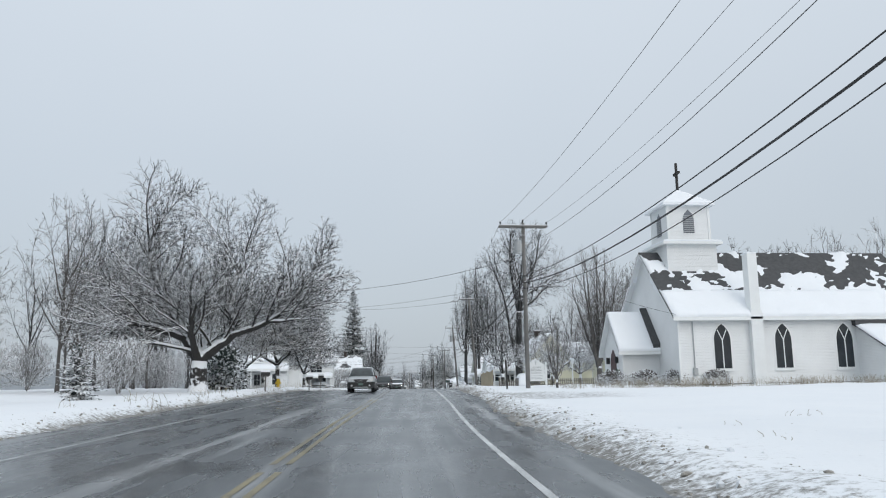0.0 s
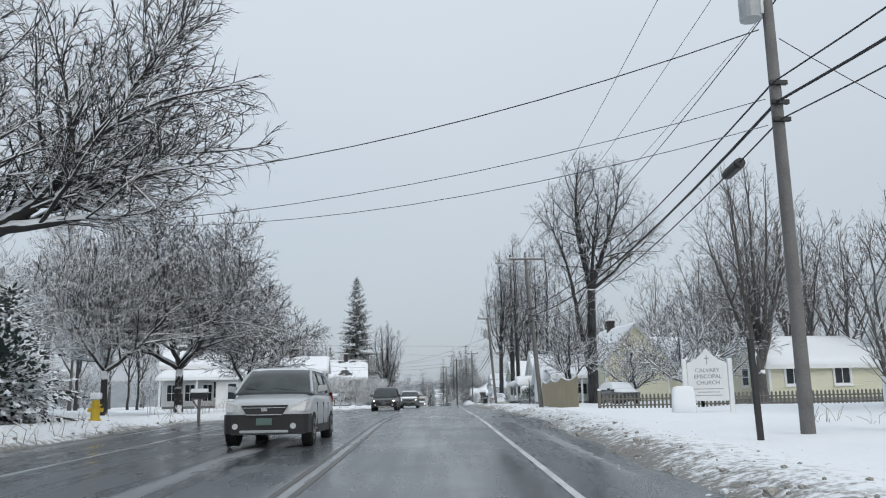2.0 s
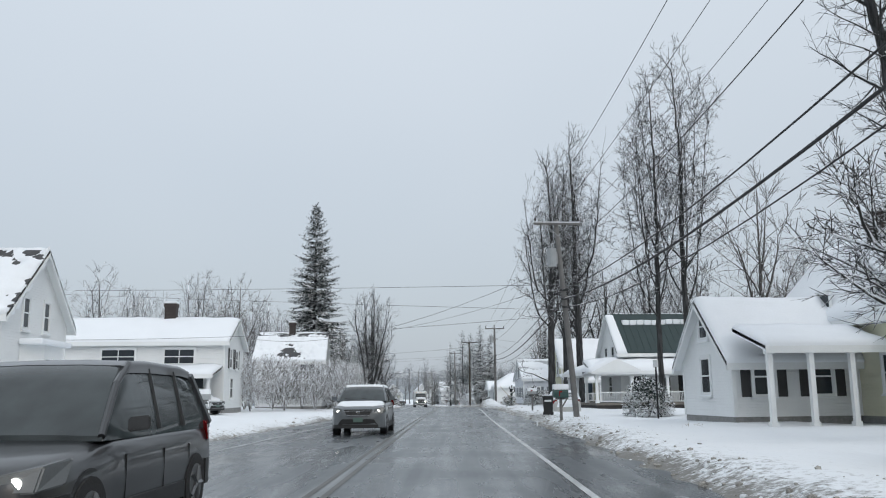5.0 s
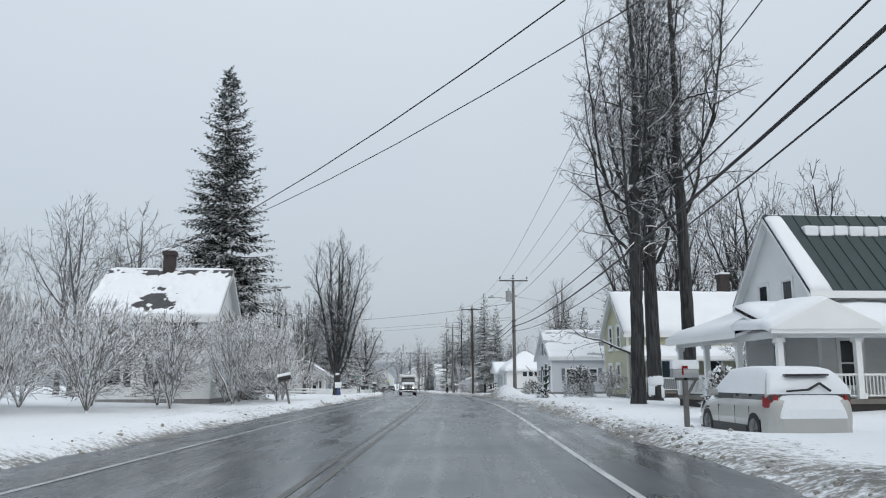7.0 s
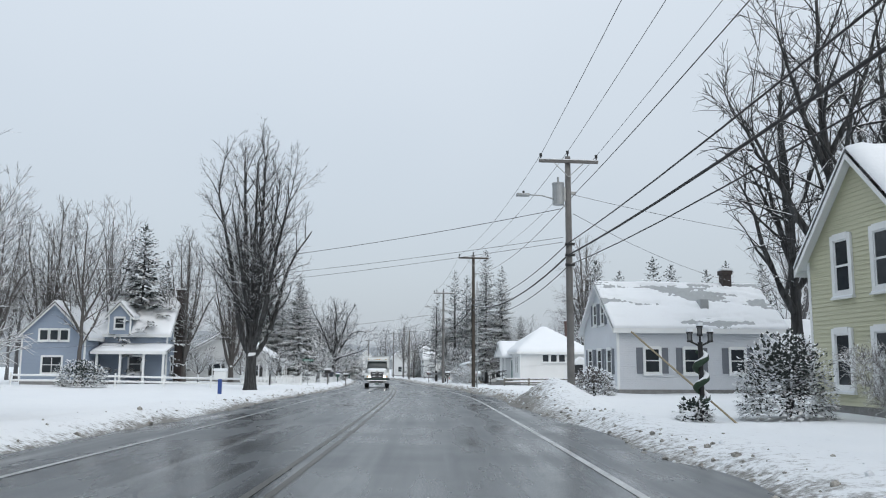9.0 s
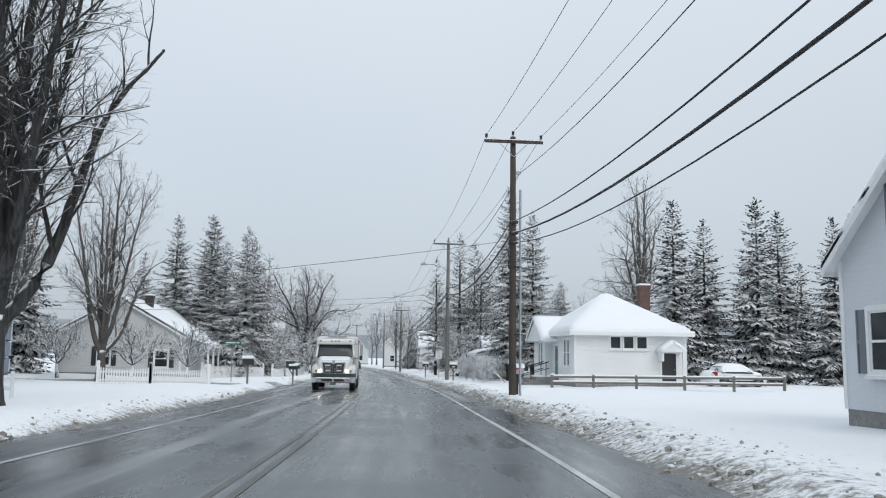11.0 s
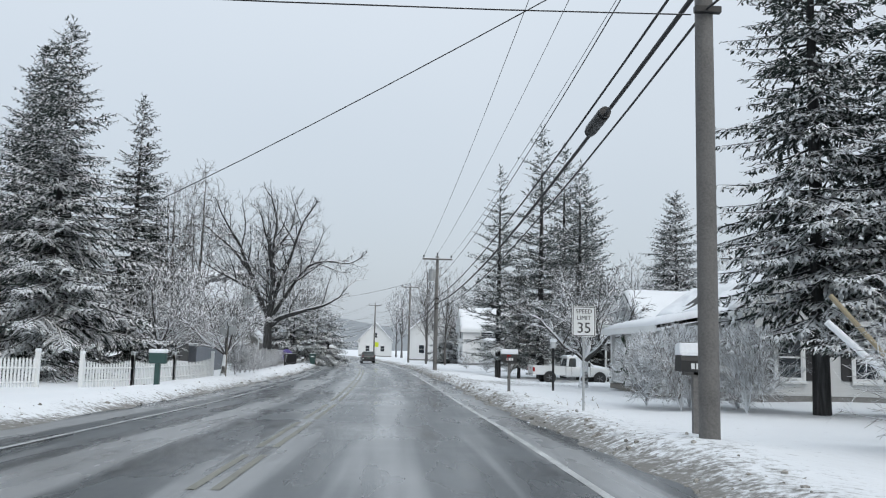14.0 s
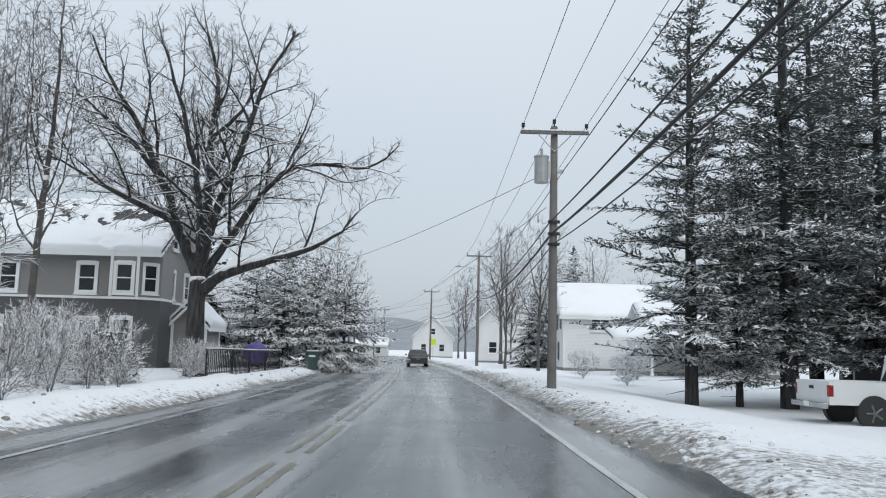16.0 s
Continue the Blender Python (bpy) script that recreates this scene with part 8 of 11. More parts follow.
def pole(x, y, height, arm=1.25, arm_drop=0.25, lean=0.0, material=None, double=False, tank=None, light=None, label=None):
    """A wooden utility pole with crossarm, insulators, and transformer or street light where it has them."""
    material = material or M_POLE
    z = ground_z(x, y)
    p = thing("utility_pole", (x, y, z - 0.1), label or "weathered wooden utility pole with crossarm and insulators", "utility pole", "utility poles along the road")
    top = Vector((lean, 0, height))
    v, f = tubes([[(Vector((0, 0, -0.2)), 0.155), (top * 0.5, 0.14), (top, 0.115)]])
    s = new("shaft", raw_mesh("shaft", v, f, material))
    s.parent = p
    def on(h):
        return top * (h / height)
    a = on(height - arm_drop)
    arms = [((a.x - arm, -0.22, a.z - 0.06), (a.x + arm, -0.12, a.z + 0.06))]
    if double:
        arms.append(((a.x - arm, 0.12, a.z - 0.06), (a.x + arm, 0.22, a.z + 0.06)))
    c = part("crossarm", boxes(*arms, bev=0.012), material, p)
    part("snow", boxes(*[((lo[0] + 0.02, lo[1] + 0.01, hi[2]), (hi[0] - 0.02, hi[1] - 0.01, hi[2] + 0.045)) for lo, hi in arms], bev=0.012), M_SNOW, c)
    part("brace", cyls(((a.x - arm * 0.5, -0.2, a.z - 0.06), (on(height - arm_drop - 0.65).x, -0.16, a.z - 0.65), 0.018), ((a.x + arm * 0.5, -0.2, a.z - 0.06), (on(height - arm_drop - 0.65).x, -0.16, a.z - 0.65), 0.018), seg=6), M_STEEL, c)
    ends = [(a.x - arm + 0.08, -0.17, a.z + 0.06), (top.x, 0.0, height), (a.x + arm - 0.08, -0.17, a.z + 0.06)]
    pins = []
    for e in ends:
        part("insulator", cyls((e, Vector(e) + Vector((0, 0, 0.12)), 0.025), (Vector(e) + Vector((0, 0, 0.12)), Vector(e) + Vector((0, 0, 0.25)), 0.06), seg=8), M_BLACK, c)
        pins.append(Vector((x, y, z - 0.1)) + Vector(e) + Vector((0, 0, 0.2)))
    n = on(height - 1.55)
    part("bracket", boxes(((n.x + 0.1, -0.08, n.z - 0.06), (n.x + 0.32, 0.08, n.z + 0.06)), bev=0.01), M_STEEL, p)
    pins.append(Vector((x + n.x + 0.3, y, z - 0.1 + n.z)))
    lows = []
    for k, h in enumerate((max(height - 3.7, 5.6), max(height - 4.15, 5.2), max(height - 4.55, 4.85))):
        q = on(h)
        part("cable_clamp", boxes(((q.x - 0.2, -0.2, q.z - 0.05), (q.x + 0.2, -0.1, q.z + 0.05)), bev=0.01), M_BLACK, p)
        lows.append(Vector((x + q.x - 0.12 + 0.05 * k, y - 0.17, z - 0.1 + q.z)))
    if tank:
        q = on(tank)
        t = part("transformer", cyls(((q.x - 0.42, 0, q.z - 0.45), (q.x - 0.42, 0, q.z + 0.4), 0.24), ((q.x - 0.42, 0, q.z + 0.4), (q.x - 0.42, 0, q.z + 0.46), 0.26), seg=16), M_GREYTANK, p, "grey pole transformer with bushing")
        part("bushing", cyls(((q.x - 0.42, 0, q.z + 0.46), (q.x - 0.42, 0, q.z + 0.72), 0.045), seg=8), M_GREYTANK, t)
        part("hanger", boxes(((q.x - 0.2, -0.05, q.z - 0.3), (q.x - 0.1, 0.05, q.z + 0.3))), M_STEEL, t)
    if light:
        q = on(light)
        v, f = tubes([[(q, 0.035), (q + Vector((-0.5, -0.05, 0.35)), 0.032), (q + Vector((-1.1, -0.1, 0.5)), 0.03), (q + Vector((-1.7, -0.15, 0.52)), 0.03)]])
        b = new("light_arm", raw_mesh("light_arm", v, f, M_STEEL))
        b.parent = p
        e = q + Vector((-1.7, -0.15, 0.5))
        part("lamp_head", boxes((e + Vector((-0.5, -0.13, -0.06)), e + Vector((0.05, 0.13, 0.07))), bev=0.04), M_GREYTANK, b, "grey street-lamp head")
        part("photocell", cyls((e + Vector((-0.2, 0, 0.07)), e + Vector((-0.2, 0, 0.17)), 0.045), seg=8), M_BLACK, b)
    return pins, lows


POLES = [
    pole(10.0, 12.0, 11.3, 1.7, double=True),
    pole(12.0, 55.3, 11.4, 1.7, double=True, tank=9.7),
    pole(14.6, 94.5, 10.4, 1.2, lean=-0.75, light=9.4),
    pole(17.6, 134.0, 10.2, 1.2, lean=-0.75, tank=8.2),
    pole(23.0, 198.8, 9.7, 1.25, tank=8.1, light=7.5),
    pole(23.7, 233.6, 10.9, 1.25, material=M_POLE_DARK, label="dark creosoted utility pole with crossarm and metal conduit"),
    pole(24.2, 264.3, 11.0, 1.2, light=8.6),
    pole(23.1, 316.7, 8.9, 1.15, tank=7.4),
    pole(22.2, 368.5, 10.8, 1.2, light=9.0),
    pole(16.5, 416.0, 10.6, 1.2),
    pole(5.0, 470.0, 10.6, 1.2),
]
pole(6.8, 400.0, 10.4, 1.1)
con = thing("conduit_riser", (23.7 + 0.3, 233.5, ground_z(23.7, 233.6)), "grey metal conduit strapped beside the dark pole", "conduit")
part("pipe", cyls(((0, 0, -0.2), (0, 0, 8.5), 0.05), seg=10), M_STEEL, con)
part("strap", boxes(((-0.3, -0.04, 2.4), (0.06, 0.04, 2.46)), ((-0.3, -0.04, 5.2), (0.06, 0.04, 5.26))), M_BLACKMETAL, con)


def wire(a, b, r, sag, label, group, n=14, material=None):
    pts = []
    for i in range(n + 1):
        t = i / n
        p = a.lerp(b, t)
        p.z -= sag * 4 * t * (1 - t)
        pts.append((p, r))
    v, f = tubes([pts])
    ob = new("power_line" if r < 0.02 else "cable", raw_mesh("wire", v, f, material or M_WIRE))
    return tagged(ob, label, "overhead wire", group)


for (pa, la), (pb, lb) in zip(POLES, POLES[1:]):
    for k in range(3):
        wire(pa[k], pb[k], 0.009, 0.55, "thin overhead power line between poles", "overhead lines")
    wire(pa[3], pb[3], 0.014, 0.7, "insulated overhead line between poles", "overhead lines")
    for k, r in enumerate((0.024, 0.042, 0.022)):
        wire(la[k], lb[k], r, 0.75 + 0.12 * k, "sagging black communication cable dusted with snow", "overhead lines", material=M_CABLE)


def drop(i, h, end, sag=0.6, r=0.012):
    x, y = ((10.0, 12.0), (12.0, 55.3), (14.3, 94.5), (16.2, 129.8), (23.0, 198.8), (24.8, 235.4), (24.2, 264.3), (23.1, 316.7), (22.2, 368.5))[i]
    wire(Vector((x - 0.25, y, ground_z(x, y) + h)), Vector(end), r, sag, "service line slung across the road", "service lines", 18, M_CABLE)


for z0, e, sag, r in ((10.6, (-16, 68.6, 10.7), 1.66, 0.018), (8.95, (-16, 67.8, 9.1), 1.38, 0.011), (8.34, (-16, 72.0, 11.1), 1.84, 0.011)):
    wire(Vector((11.75, 55.3, z0)), Vector(e), r, sag, "service line slung across the road", "service lines", 18, M_CABLE)
for z0, e, sag, r in ((8.85, (-12, 148.0, 10.3), 0.05, 0.014), (7.55, (-12, 144.0, 9.6), 0.05, 0.011), (7.3, (-12, 134.5, 6.2), 0.4, 0.011), (9.96, (-10.04, 180.8, 10.75), 2.7, 0.014), (8.92, (-8.7, 179.6, 11.35), 2.27, 0.011)):
    wire(Vector((17.0, 134.0, z0)), Vector(e), r, sag, "service line slung across the road", "service lines", 18, M_CABLE)
drop(4, 7.4, (-16, 239, 11.6), 1.2, 0.017)
drop(4, 6.2, (-16, 242, 10.4), 0.8)
drop(4, 6.0, (-16, 244, 9.9), 0.8)
for a, b, sag in (((24.0, 264.3, 8.0), (-30, 255, 7.6), 1.3), ((24.0, 264.3, 7.6), (-30, 255, 6.9), 1.2), ((24.0, 264.3, 9.1), (-4, 290, 3.0), 0.8), ((23.5, 233.6, 8.0), (-34, 232, 4.75), 1.6)):
    wire(Vector(a), Vector(b), 0.013, sag, "service line slung across the road", "service lines", 18, M_CABLE)
drop(7, 7.2, (3.0, 366, 8.6), 0.9, 0.014)
drop(7, 6.0, (8.0, 420, 7.5), 0.9)
drop(8, 7.0, (2.0, 420, 8.0), 0.9)
drop(8, 6.5, (2.0, 424, 7.5), 0.9)
wire(Vector((12.2, 55.3, 10.4)), Vector((24.9, 57.9, 6.6)), 0.014, 0.5, "service line from the pole to the church", "service lines", 14, M_CABLE)
wire(Vector((23.2, 198.8, 9.6)), Vector((37, 214.5, 8.6)), 0.011, 0.3, "service line from the pole to a house", "service lines", 14, M_CABLE)
wire(Vector((23.2, 198.8, 10.4)), Vector((46, 206, 9.0)), 0.011, 0.4, "service line from the pole to a house", "service lines", 14, M_CABLE)
# splice cases hung on the cables
for a, b, k, t in ((1, 2, 2, 0.06), (2, 3, 1, 0.06), (6, 7, 1, 0.1)):
    p = POLES[a][1][k].lerp(POLES[b][1][k], t) - Vector((0, 0, 0.25))
    q = POLES[a][1][k].lerp(POLES[b][1][k], t + 0.025) - Vector((0, 0, 0.3))
    solo("splice_case", cyls((p, q, 0.12), (p + (q - p) * 0.1, p + (q - p) * 0.9, 0.14), seg=12), M_BLACK, "black splice case slung under the cable", "splice case")


# ---- roadside furniture ----
def lettering(text, size, m, material, parent, name="lettering", extrude=0.004, align="CENTER"):
    cu = bpy.data.curves.new(name, "FONT")
    cu.body, cu.size, cu.align_x, cu.align_y, cu.extrude = text, size, align, "CENTER", extrude
    tmp = bpy.data.objects.new(name, cu)
    scene.collection.objects.link(tmp)
    me = bpy.data.meshes.new_from_object(tmp.evaluated_get(bpy.context.evaluated_depsgraph_get()))
    bpy.data.objects.remove(tmp)
    me.transform(m)
    me.materials.clear()
    me.materials.append(material)
    ob = new(name, me)
    ob.parent = parent
    return ob


UPRIGHT = pose(0, 0, 0, 90, 0, 0)


def mailbox(x, y, label, turn=0.0, body=None, post_mat=None, height=1.05, lean=0.0, snow=0.1, wide=0.2, flag=True, bars=0):
    """A rural mailbox on a post: arched box, door, flag, snow on its back. Its door faces -x after the turn."""
    body, post_mat = body or M_BLACK, post_mat or M_POLE
    b = thing("mailbox", (x, y, ground_z(x, y)), label, "mailbox", turn=turn)
    bm = boxes(((-0.05, -0.05, -0.2), (0.05, 0.05, height)), ((-0.22, -0.05, height - 0.06), (0.3, 0.05, height)), bev=0.008)
    cyl(bm, (0.03, 0, height - 0.4), (0.25, 0, height - 0.05), 0.03, seg=6)
    part("post", bm, post_mat, b)
    w, L = wide / 2, 0.56
    out = [(-w, height), (w, height), (w, height + wide * 0.65), (w * 0.8, height + wide * 0.98), (w * 0.4, height + wide * 1.15), (-w * 0.4, height + wide * 1.15), (-w * 0.8, height + wide * 0.98), (-w, height + wide * 0.65)]
    bx = part("box", prism(bmesh.new(), out, "x", -L / 2, L / 2), body, b)
    part("door", prism(bmesh.new(), [(u * 1.04, (v - height) * 1.03 + height) for u, v in out], "x", -L / 2 - 0.02, -L / 2 - 0.002), body, bx)
    if flag:
        part("flag", boxes(((-0.1, -w - 0.02, height + 0.06), (-0.07, -w - 0.005, height + 0.26)), ((-0.07, -w - 0.02, height + 0.2), (0.03, -w - 0.005, height + 0.26))), M_LENS_RED, bx)
    if snow:
        sn = prism(bmesh.new(), [(-w * 0.95, height + wide * 0.9), (w * 0.95, height + wide * 0.9), (w, height + wide * 1.05), (w * 0.75, height + wide * 1.15 + snow), (-w * 0.75, height + wide * 1.15 + snow), (-w, height + wide * 1.05)], "x", -L / 2 - 0.03, L / 2 + 0.03)
        bmesh.ops.bevel(sn, geom=sn.edges[:], offset=0.02, segments=2, affect="EDGES")
        part("snow", sn, M_SNOW, b, "loaf of snow on the mailbox")
    for i in range(bars):
        part("number_bar", boxes(((-0.12 + i * 0.09, -w - 0.006, height + 0.05), (-0.06 + i * 0.09, -w - 0.002, height + 0.15))), M_SIGNW, bx)
    if lean:
        b.rotation_euler = (0, radians(lean), radians(turn))
    return b


mailbox(-5.4, 56.0, "dark mailbox on a wooden post capped with snow", 180, wide=0.24)
mailbox(-3.2, 70.0, "small dark mailbox on a post in the snowbank", 180)
mailbox(-2.8, 87.4, "black mailbox on a thick post capped with snow", 180, wide=0.26, snow=0.12)
mailbox(-0.8, 134.5, "grey mailbox on a wide post under a dome of snow", 180, body=M_GREYTANK, wide=0.28, snow=0.18)
mailbox(7.0, 168.4, "dark mailbox leaning over the snowbank", 180, lean=12)
mailbox(14.95, 125.8, "large green-grey mailbox on a thick post under snow", 0, body=M_GREENPL, post_mat=M_POLE, wide=0.34, snow=0.14, height=0.95)
mailbox(17.75, 146.6, "mailbox on a thin post under a slab of snow", 0, body=M_GREYTANK, snow=0.16)
mailbox(11.4, 246.0, "black mailbox on a leaning post with a number plate", 180, wide=0.3, bars=3)
mailbox(24.2, 235.2, "silver mailbox under a thick loaf of snow on a black post", 0, body=M_GREYTANK, post_mat=M_BLACK, wide=0.27, snow=0.14, height=0.85)
mailbox(25.0, 267.0, "black mailbox with a number plate on a dark post", 0, wide=0.3, bars=3, snow=0.16, flag=False)
mailbox(24.0, 283.0, "black mailbox with a number plate on a forked post", 0, wide=0.3, bars=3, snow=0.12)
mailbox(11.6, 338.0, "dark mailbox near the iron fence", 180)
mailbox(10.6, 342.0, "dark mailbox further along the snowbank", 180)
mailbox(12.9, 258.0, "dark mailbox at the corner of the side street", 180)

# tall plastic newspaper boxes and mail tubes
def tube_box(x, y, body, label, roof=None):
    b = thing("mailbox", (x, y, ground_z(x, y)), label, "mailbox")
    part("post", boxes(((-0.09, -0.09, -0.2), (0.09, 0.09, 0.75)), bev=0.02), body, b)
    part("box", boxes(((-0.3, -0.15, 0.74), (0.3, 0.15, 1.12)), bev=0.05), roof or body, b)
    part("snow", boxes(((-0.32, -0.17, 1.12), (0.32, 0.17, 1.26)), bev=0.05), M_SNOW, b)


tube_box(7.8, 207.3, M_BLUE, "blue plastic mailbox and post with a snowy white roof", M_WHITE)
tube_box(11.3, 283.2, M_GREENPL, "moulded dark green mailbox and post capped with snow")


def hydrant(x, y, sunk=0.0):
    h = thing("fire_hydrant", (x, y, ground_z(x, y) + sunk), "yellow fire hydrant with a cap of snow", "hydrant")
    part("barrel", cyls(((0, 0, -0.1), (0, 0, 0.5), 0.13), ((0, 0, 0.02), (0, 0, 0.07), 0.18), ((0, 0, 0.46), (0, 0, 0.51), 0.17), seg=14), M_YELLOW, h)
    part("bonnet", cyls(((0, 0, 0.51), (0, 0, 0.63), 0.12), ((0, 0, 0.63), (0, 0, 0.69), 0.04), seg=12), M_YELLOW, h)
    for s in (-1, 1):
        part("outlet", cyls(((0, 0, 0.34), (s * 0.22, 0, 0.34), 0.06), seg=10), M_YELLOW, h)
    part("snow", boxes(((-0.15, -0.15, 0.66), (0.15, 0.15, 0.86)), bev=0.06), M_SNOW, h)


hydrant(-5.3, 65.0)


def post_sign(x, y, w, h, bottom, label, face, turn=0.0, post=None, name="road_sign"):
    """A flat sign on a post; its face looks along -y after the turn. Returns the thing and the face's plane."""
    s = thing(name, (x, y, ground_z(x, y)), label, "sign", turn=turn)
    part("post", boxes(((-0.025, 0.0, -0.3), (0.025, 0.04, bottom + h)), bev=0.004), post or M_STEEL, s)
    bm = prism(bmesh.new(), [(-w / 2, bottom), (w / 2, bottom), (w / 2, bottom + h), (-w / 2, bottom + h)], "y", -0.01, -0.003)
    part("sign_face", bm, face, s)
    return s


sl = post_sign(24.35, 272.7, 0.58, 0.74, 1.75, "white speed limit sign on a steel post in the snow", M_SIGNW)
for text, size, z in (("SPEED", 0.15, 2.36), ("LIMIT", 0.15, 2.20), ("35", 0.36, 1.95)):
    lettering(text, size, Matrix.Translation((0, -0.013, z)) @ UPRIGHT, M_INK, sl)
part("sign_border", boxes(((-0.275, -0.014, 1.765), (-0.26, -0.0105, 2.475)), ((0.26, -0.014, 1.765), (0.275, -0.0105, 2.475)), ((-0.26, -0.014, 1.765), (0.26, -0.0105, 1.78)), ((-0.26, -0.014, 2.46), (0.26, -0.0105, 2.475))), M_INK, sl)

st = thing("street_sign", (8.8, 257.6, ground_z(8.8, 257.6)), "green street name sign on a steel post by the side street", "sign")
part("post", cyls(((0, 0, -0.3), (0, 0, 2.5), 0.03), seg=8), M_STEEL, st)
part("stop_sign", prism(bmesh.new(), [(0.36 * math.cos(a), 1.85 + 0.36 * math.sin(a)) for a in np.arange(8) * math.pi / 4 + math.pi / 8], "x", -0.05, -0.035), M_GREYTANK, st, "bare aluminium back of an octagonal sign")
b1 = part("name_blade", boxes(((-0.55, -0.01, 2.5), (0.55, 0.01, 2.72))), M_SIGNG, st)
part("name_bar", boxes(((-0.45, -0.014, 2.57), (0.2, -0.0105, 2.66)), ((0.28, -0.014, 2.57), (0.45, -0.0105, 2.66))), M_SIGNW, b1)
part("name_blade", boxes(((-0.01, -0.5, 2.26), (0.01, 0.5, 2.46))), M_SIGNG, st)

post_sign(16.9, 417.0, 0.9, 0.9, 2.2, "fluorescent yellow-green warning sign beside the far road", M_LIME)
back = post_sign(12.3, 290.6, 0.75, 0.9, 1.9, "grey back of a road sign on a wooden post", M_GREYTANK, post=M_PICKET)

# church sign between two white posts
cs = thing("church_sign", (15.7, 69.1, ground_z(15.7, 69.1)), "white pointed church notice board between two white posts", "sign", turn=-8)
for s in (-1, 1):
    part("post", boxes(((s * 0.85 - 0.08, -0.06, -0.3), (s * 0.85 + 0.08, 0.1, 1.85)), bev=0.01), M_WHITE, cs)
part("board", prism(bmesh.new(), [(-0.74, 0.35), (0.74, 0.35), (0.74, 1.75), (0.35, 1.95), (0, 2.3), (-0.35, 1.95), (-0.74, 1.75)], "y", -0.02, 0.05), M_SIGNW, cs)
for text, size, z in (("CALVARY", 0.21, 1.48), ("EPISCOPAL", 0.21, 1.25), ("CHURCH", 0.21, 1.02)):
    lettering(text, size, Matrix.Translation((0, -0.026, z)) @ UPRIGHT, M_INKGREY, cs)
part("cross", boxes(((-0.015, -0.028, 1.7), (0.015, -0.0205, 2.05)), ((-0.09, -0.028, 1.92), (-0.0155, -0.0205, 1.95)), ((0.0155, -0.028, 1.92), (0.09, -0.0205, 1.95))), M_INKGREY, cs)
part("text_bar", boxes(((-0.55, -0.026, 0.78), (0.55, -0.0205, 0.81)), ((-0.4, -0.026, 0.66), (0.4, -0.0205, 0.69)), ((-0.5, -0.026, 0.54), (0.5, -0.0205, 0.57))), M_GREYTANK, cs)
part("snow", boxes(((-0.93, -0.07, 1.85), (-0.77, 0.11, 1.93)), ((0.77, -0.07, 1.85), (0.93, 0.11, 1.93)), bev=0.02), M_SNOW, cs)

slab = thing("stone_marker", (14.55, 68.7, ground_z(14.55, 68.7)), "low stone marker plastered over with snow beside the church sign", "stone", turn=-8)
part("stone", boxes(((-0.36, -0.1, -0.2), (0.36, 0.1, 0.8)), bev=0.03), M_STONE, slab)
smooth(part("snow", loft_pad([(-0.2, 0.44, 0.22), (0.3, 0.43, 0.2), (0.7, 0.4, 0.17), (0.86, 0.36, 0.12), (0.92, 0.22, 0.06)]), M_SNOW, slab, "snow caked over the stone"))
solo("marker_post", placed(boxes(((-0.05, -0.05, -0.3), (0.05, 0.05, 1.9)), bev=0.008), pose(10.3, 53.9, ground_z(10.3, 53.9), 0, -1.5, 0)), M_BLACK, "black square post standing in the snow by the road", "post")
lp = thing("lamp_post", (20.6, 75.5, ground_z(20.6, 75.5)), "white garden lamp post with a snow-capped lantern", "lamp post")
part("post", cyls(((0, 0, -0.2), (0, 0, 1.9), 0.06), seg=10), M_WHITE, lp)
part("lantern", cyls(((0, 0, 1.9), (0, 0, 2.25), 0.14), seg=8), M_WHITE, lp)
part("snow", cyls(((0, 0, 2.25), (0, 0, 2.4), 0.18), seg=10), M_SNOW, lp)

# black lamp post with a three-armed lantern and garland
gl = thing("lamp_post", (22.9, 185.6, ground_z(22.9, 185.6)), "black three-lantern lamp post wound with garland", "lamp post")
part("post", cyls(((0, 0, -0.2), (0, 0, 1.9), 0.06), ((0, 0, 0), (0, 0, 0.3), 0.12), seg=10), M_BLACKMETAL, gl)
v, f = tubes([[(Vector((0.13 * math.cos(i * 0.9), 0.13 * math.sin(i * 0.9), 0.1 + i * 0.07)), 0.085) for i in range(24)]])
o = new("garland", raw_mesh("garland", v, f, M_GARLAND))
o.parent = gl
for k in (-1, 0, 1):
    e = Vector((k * 0.26, 0, 1.92 + (0.15 if k == 0 else 0)))
    part("lantern_arm", cyls(((0, 0, 1.8), e, 0.025), seg=6), M_BLACKMETAL, gl)
    ln = part("lantern", cyls((e, e + Vector((0, 0, 0.2)), 0.065), seg=8), M_LENS_DARK, gl, "smoked lantern glass in a black cage")
    part("cage", cyls((e - Vector((0, 0, 0.02)), e + Vector((0, 0, 0.02)), 0.075), (e + Vector((0, 0, 0.19)), e + Vector((0, 0, 0.23)), 0.085), *[(e + Vector((0.07 * math.cos(q), 0.07 * math.sin(q), 0)), e + Vector((0.07 * math.cos(q), 0.07 * math.sin(q), 0.2)), 0.009) for q in (0.4, 1.97, 3.54, 5.1)], seg=8), M_BLACKMETAL, ln)
    part("snow", cyls((e + Vector((0, 0, 0.23)), e + Vector((0, 0, 0.31)), 0.075), seg=10), M_SNOW, ln)
evergreen_bush(22.5, 185.1, 0.6, 0.9, 5, "low evergreen at the foot of the lamp post")
solo("guy_stake", cyls(((23.6, 185.2, 2.0), (21.9, 187.8, 4.3), 0.026), seg=8), M_FENCE, "pale wooden pole propped on a slant", "pole")
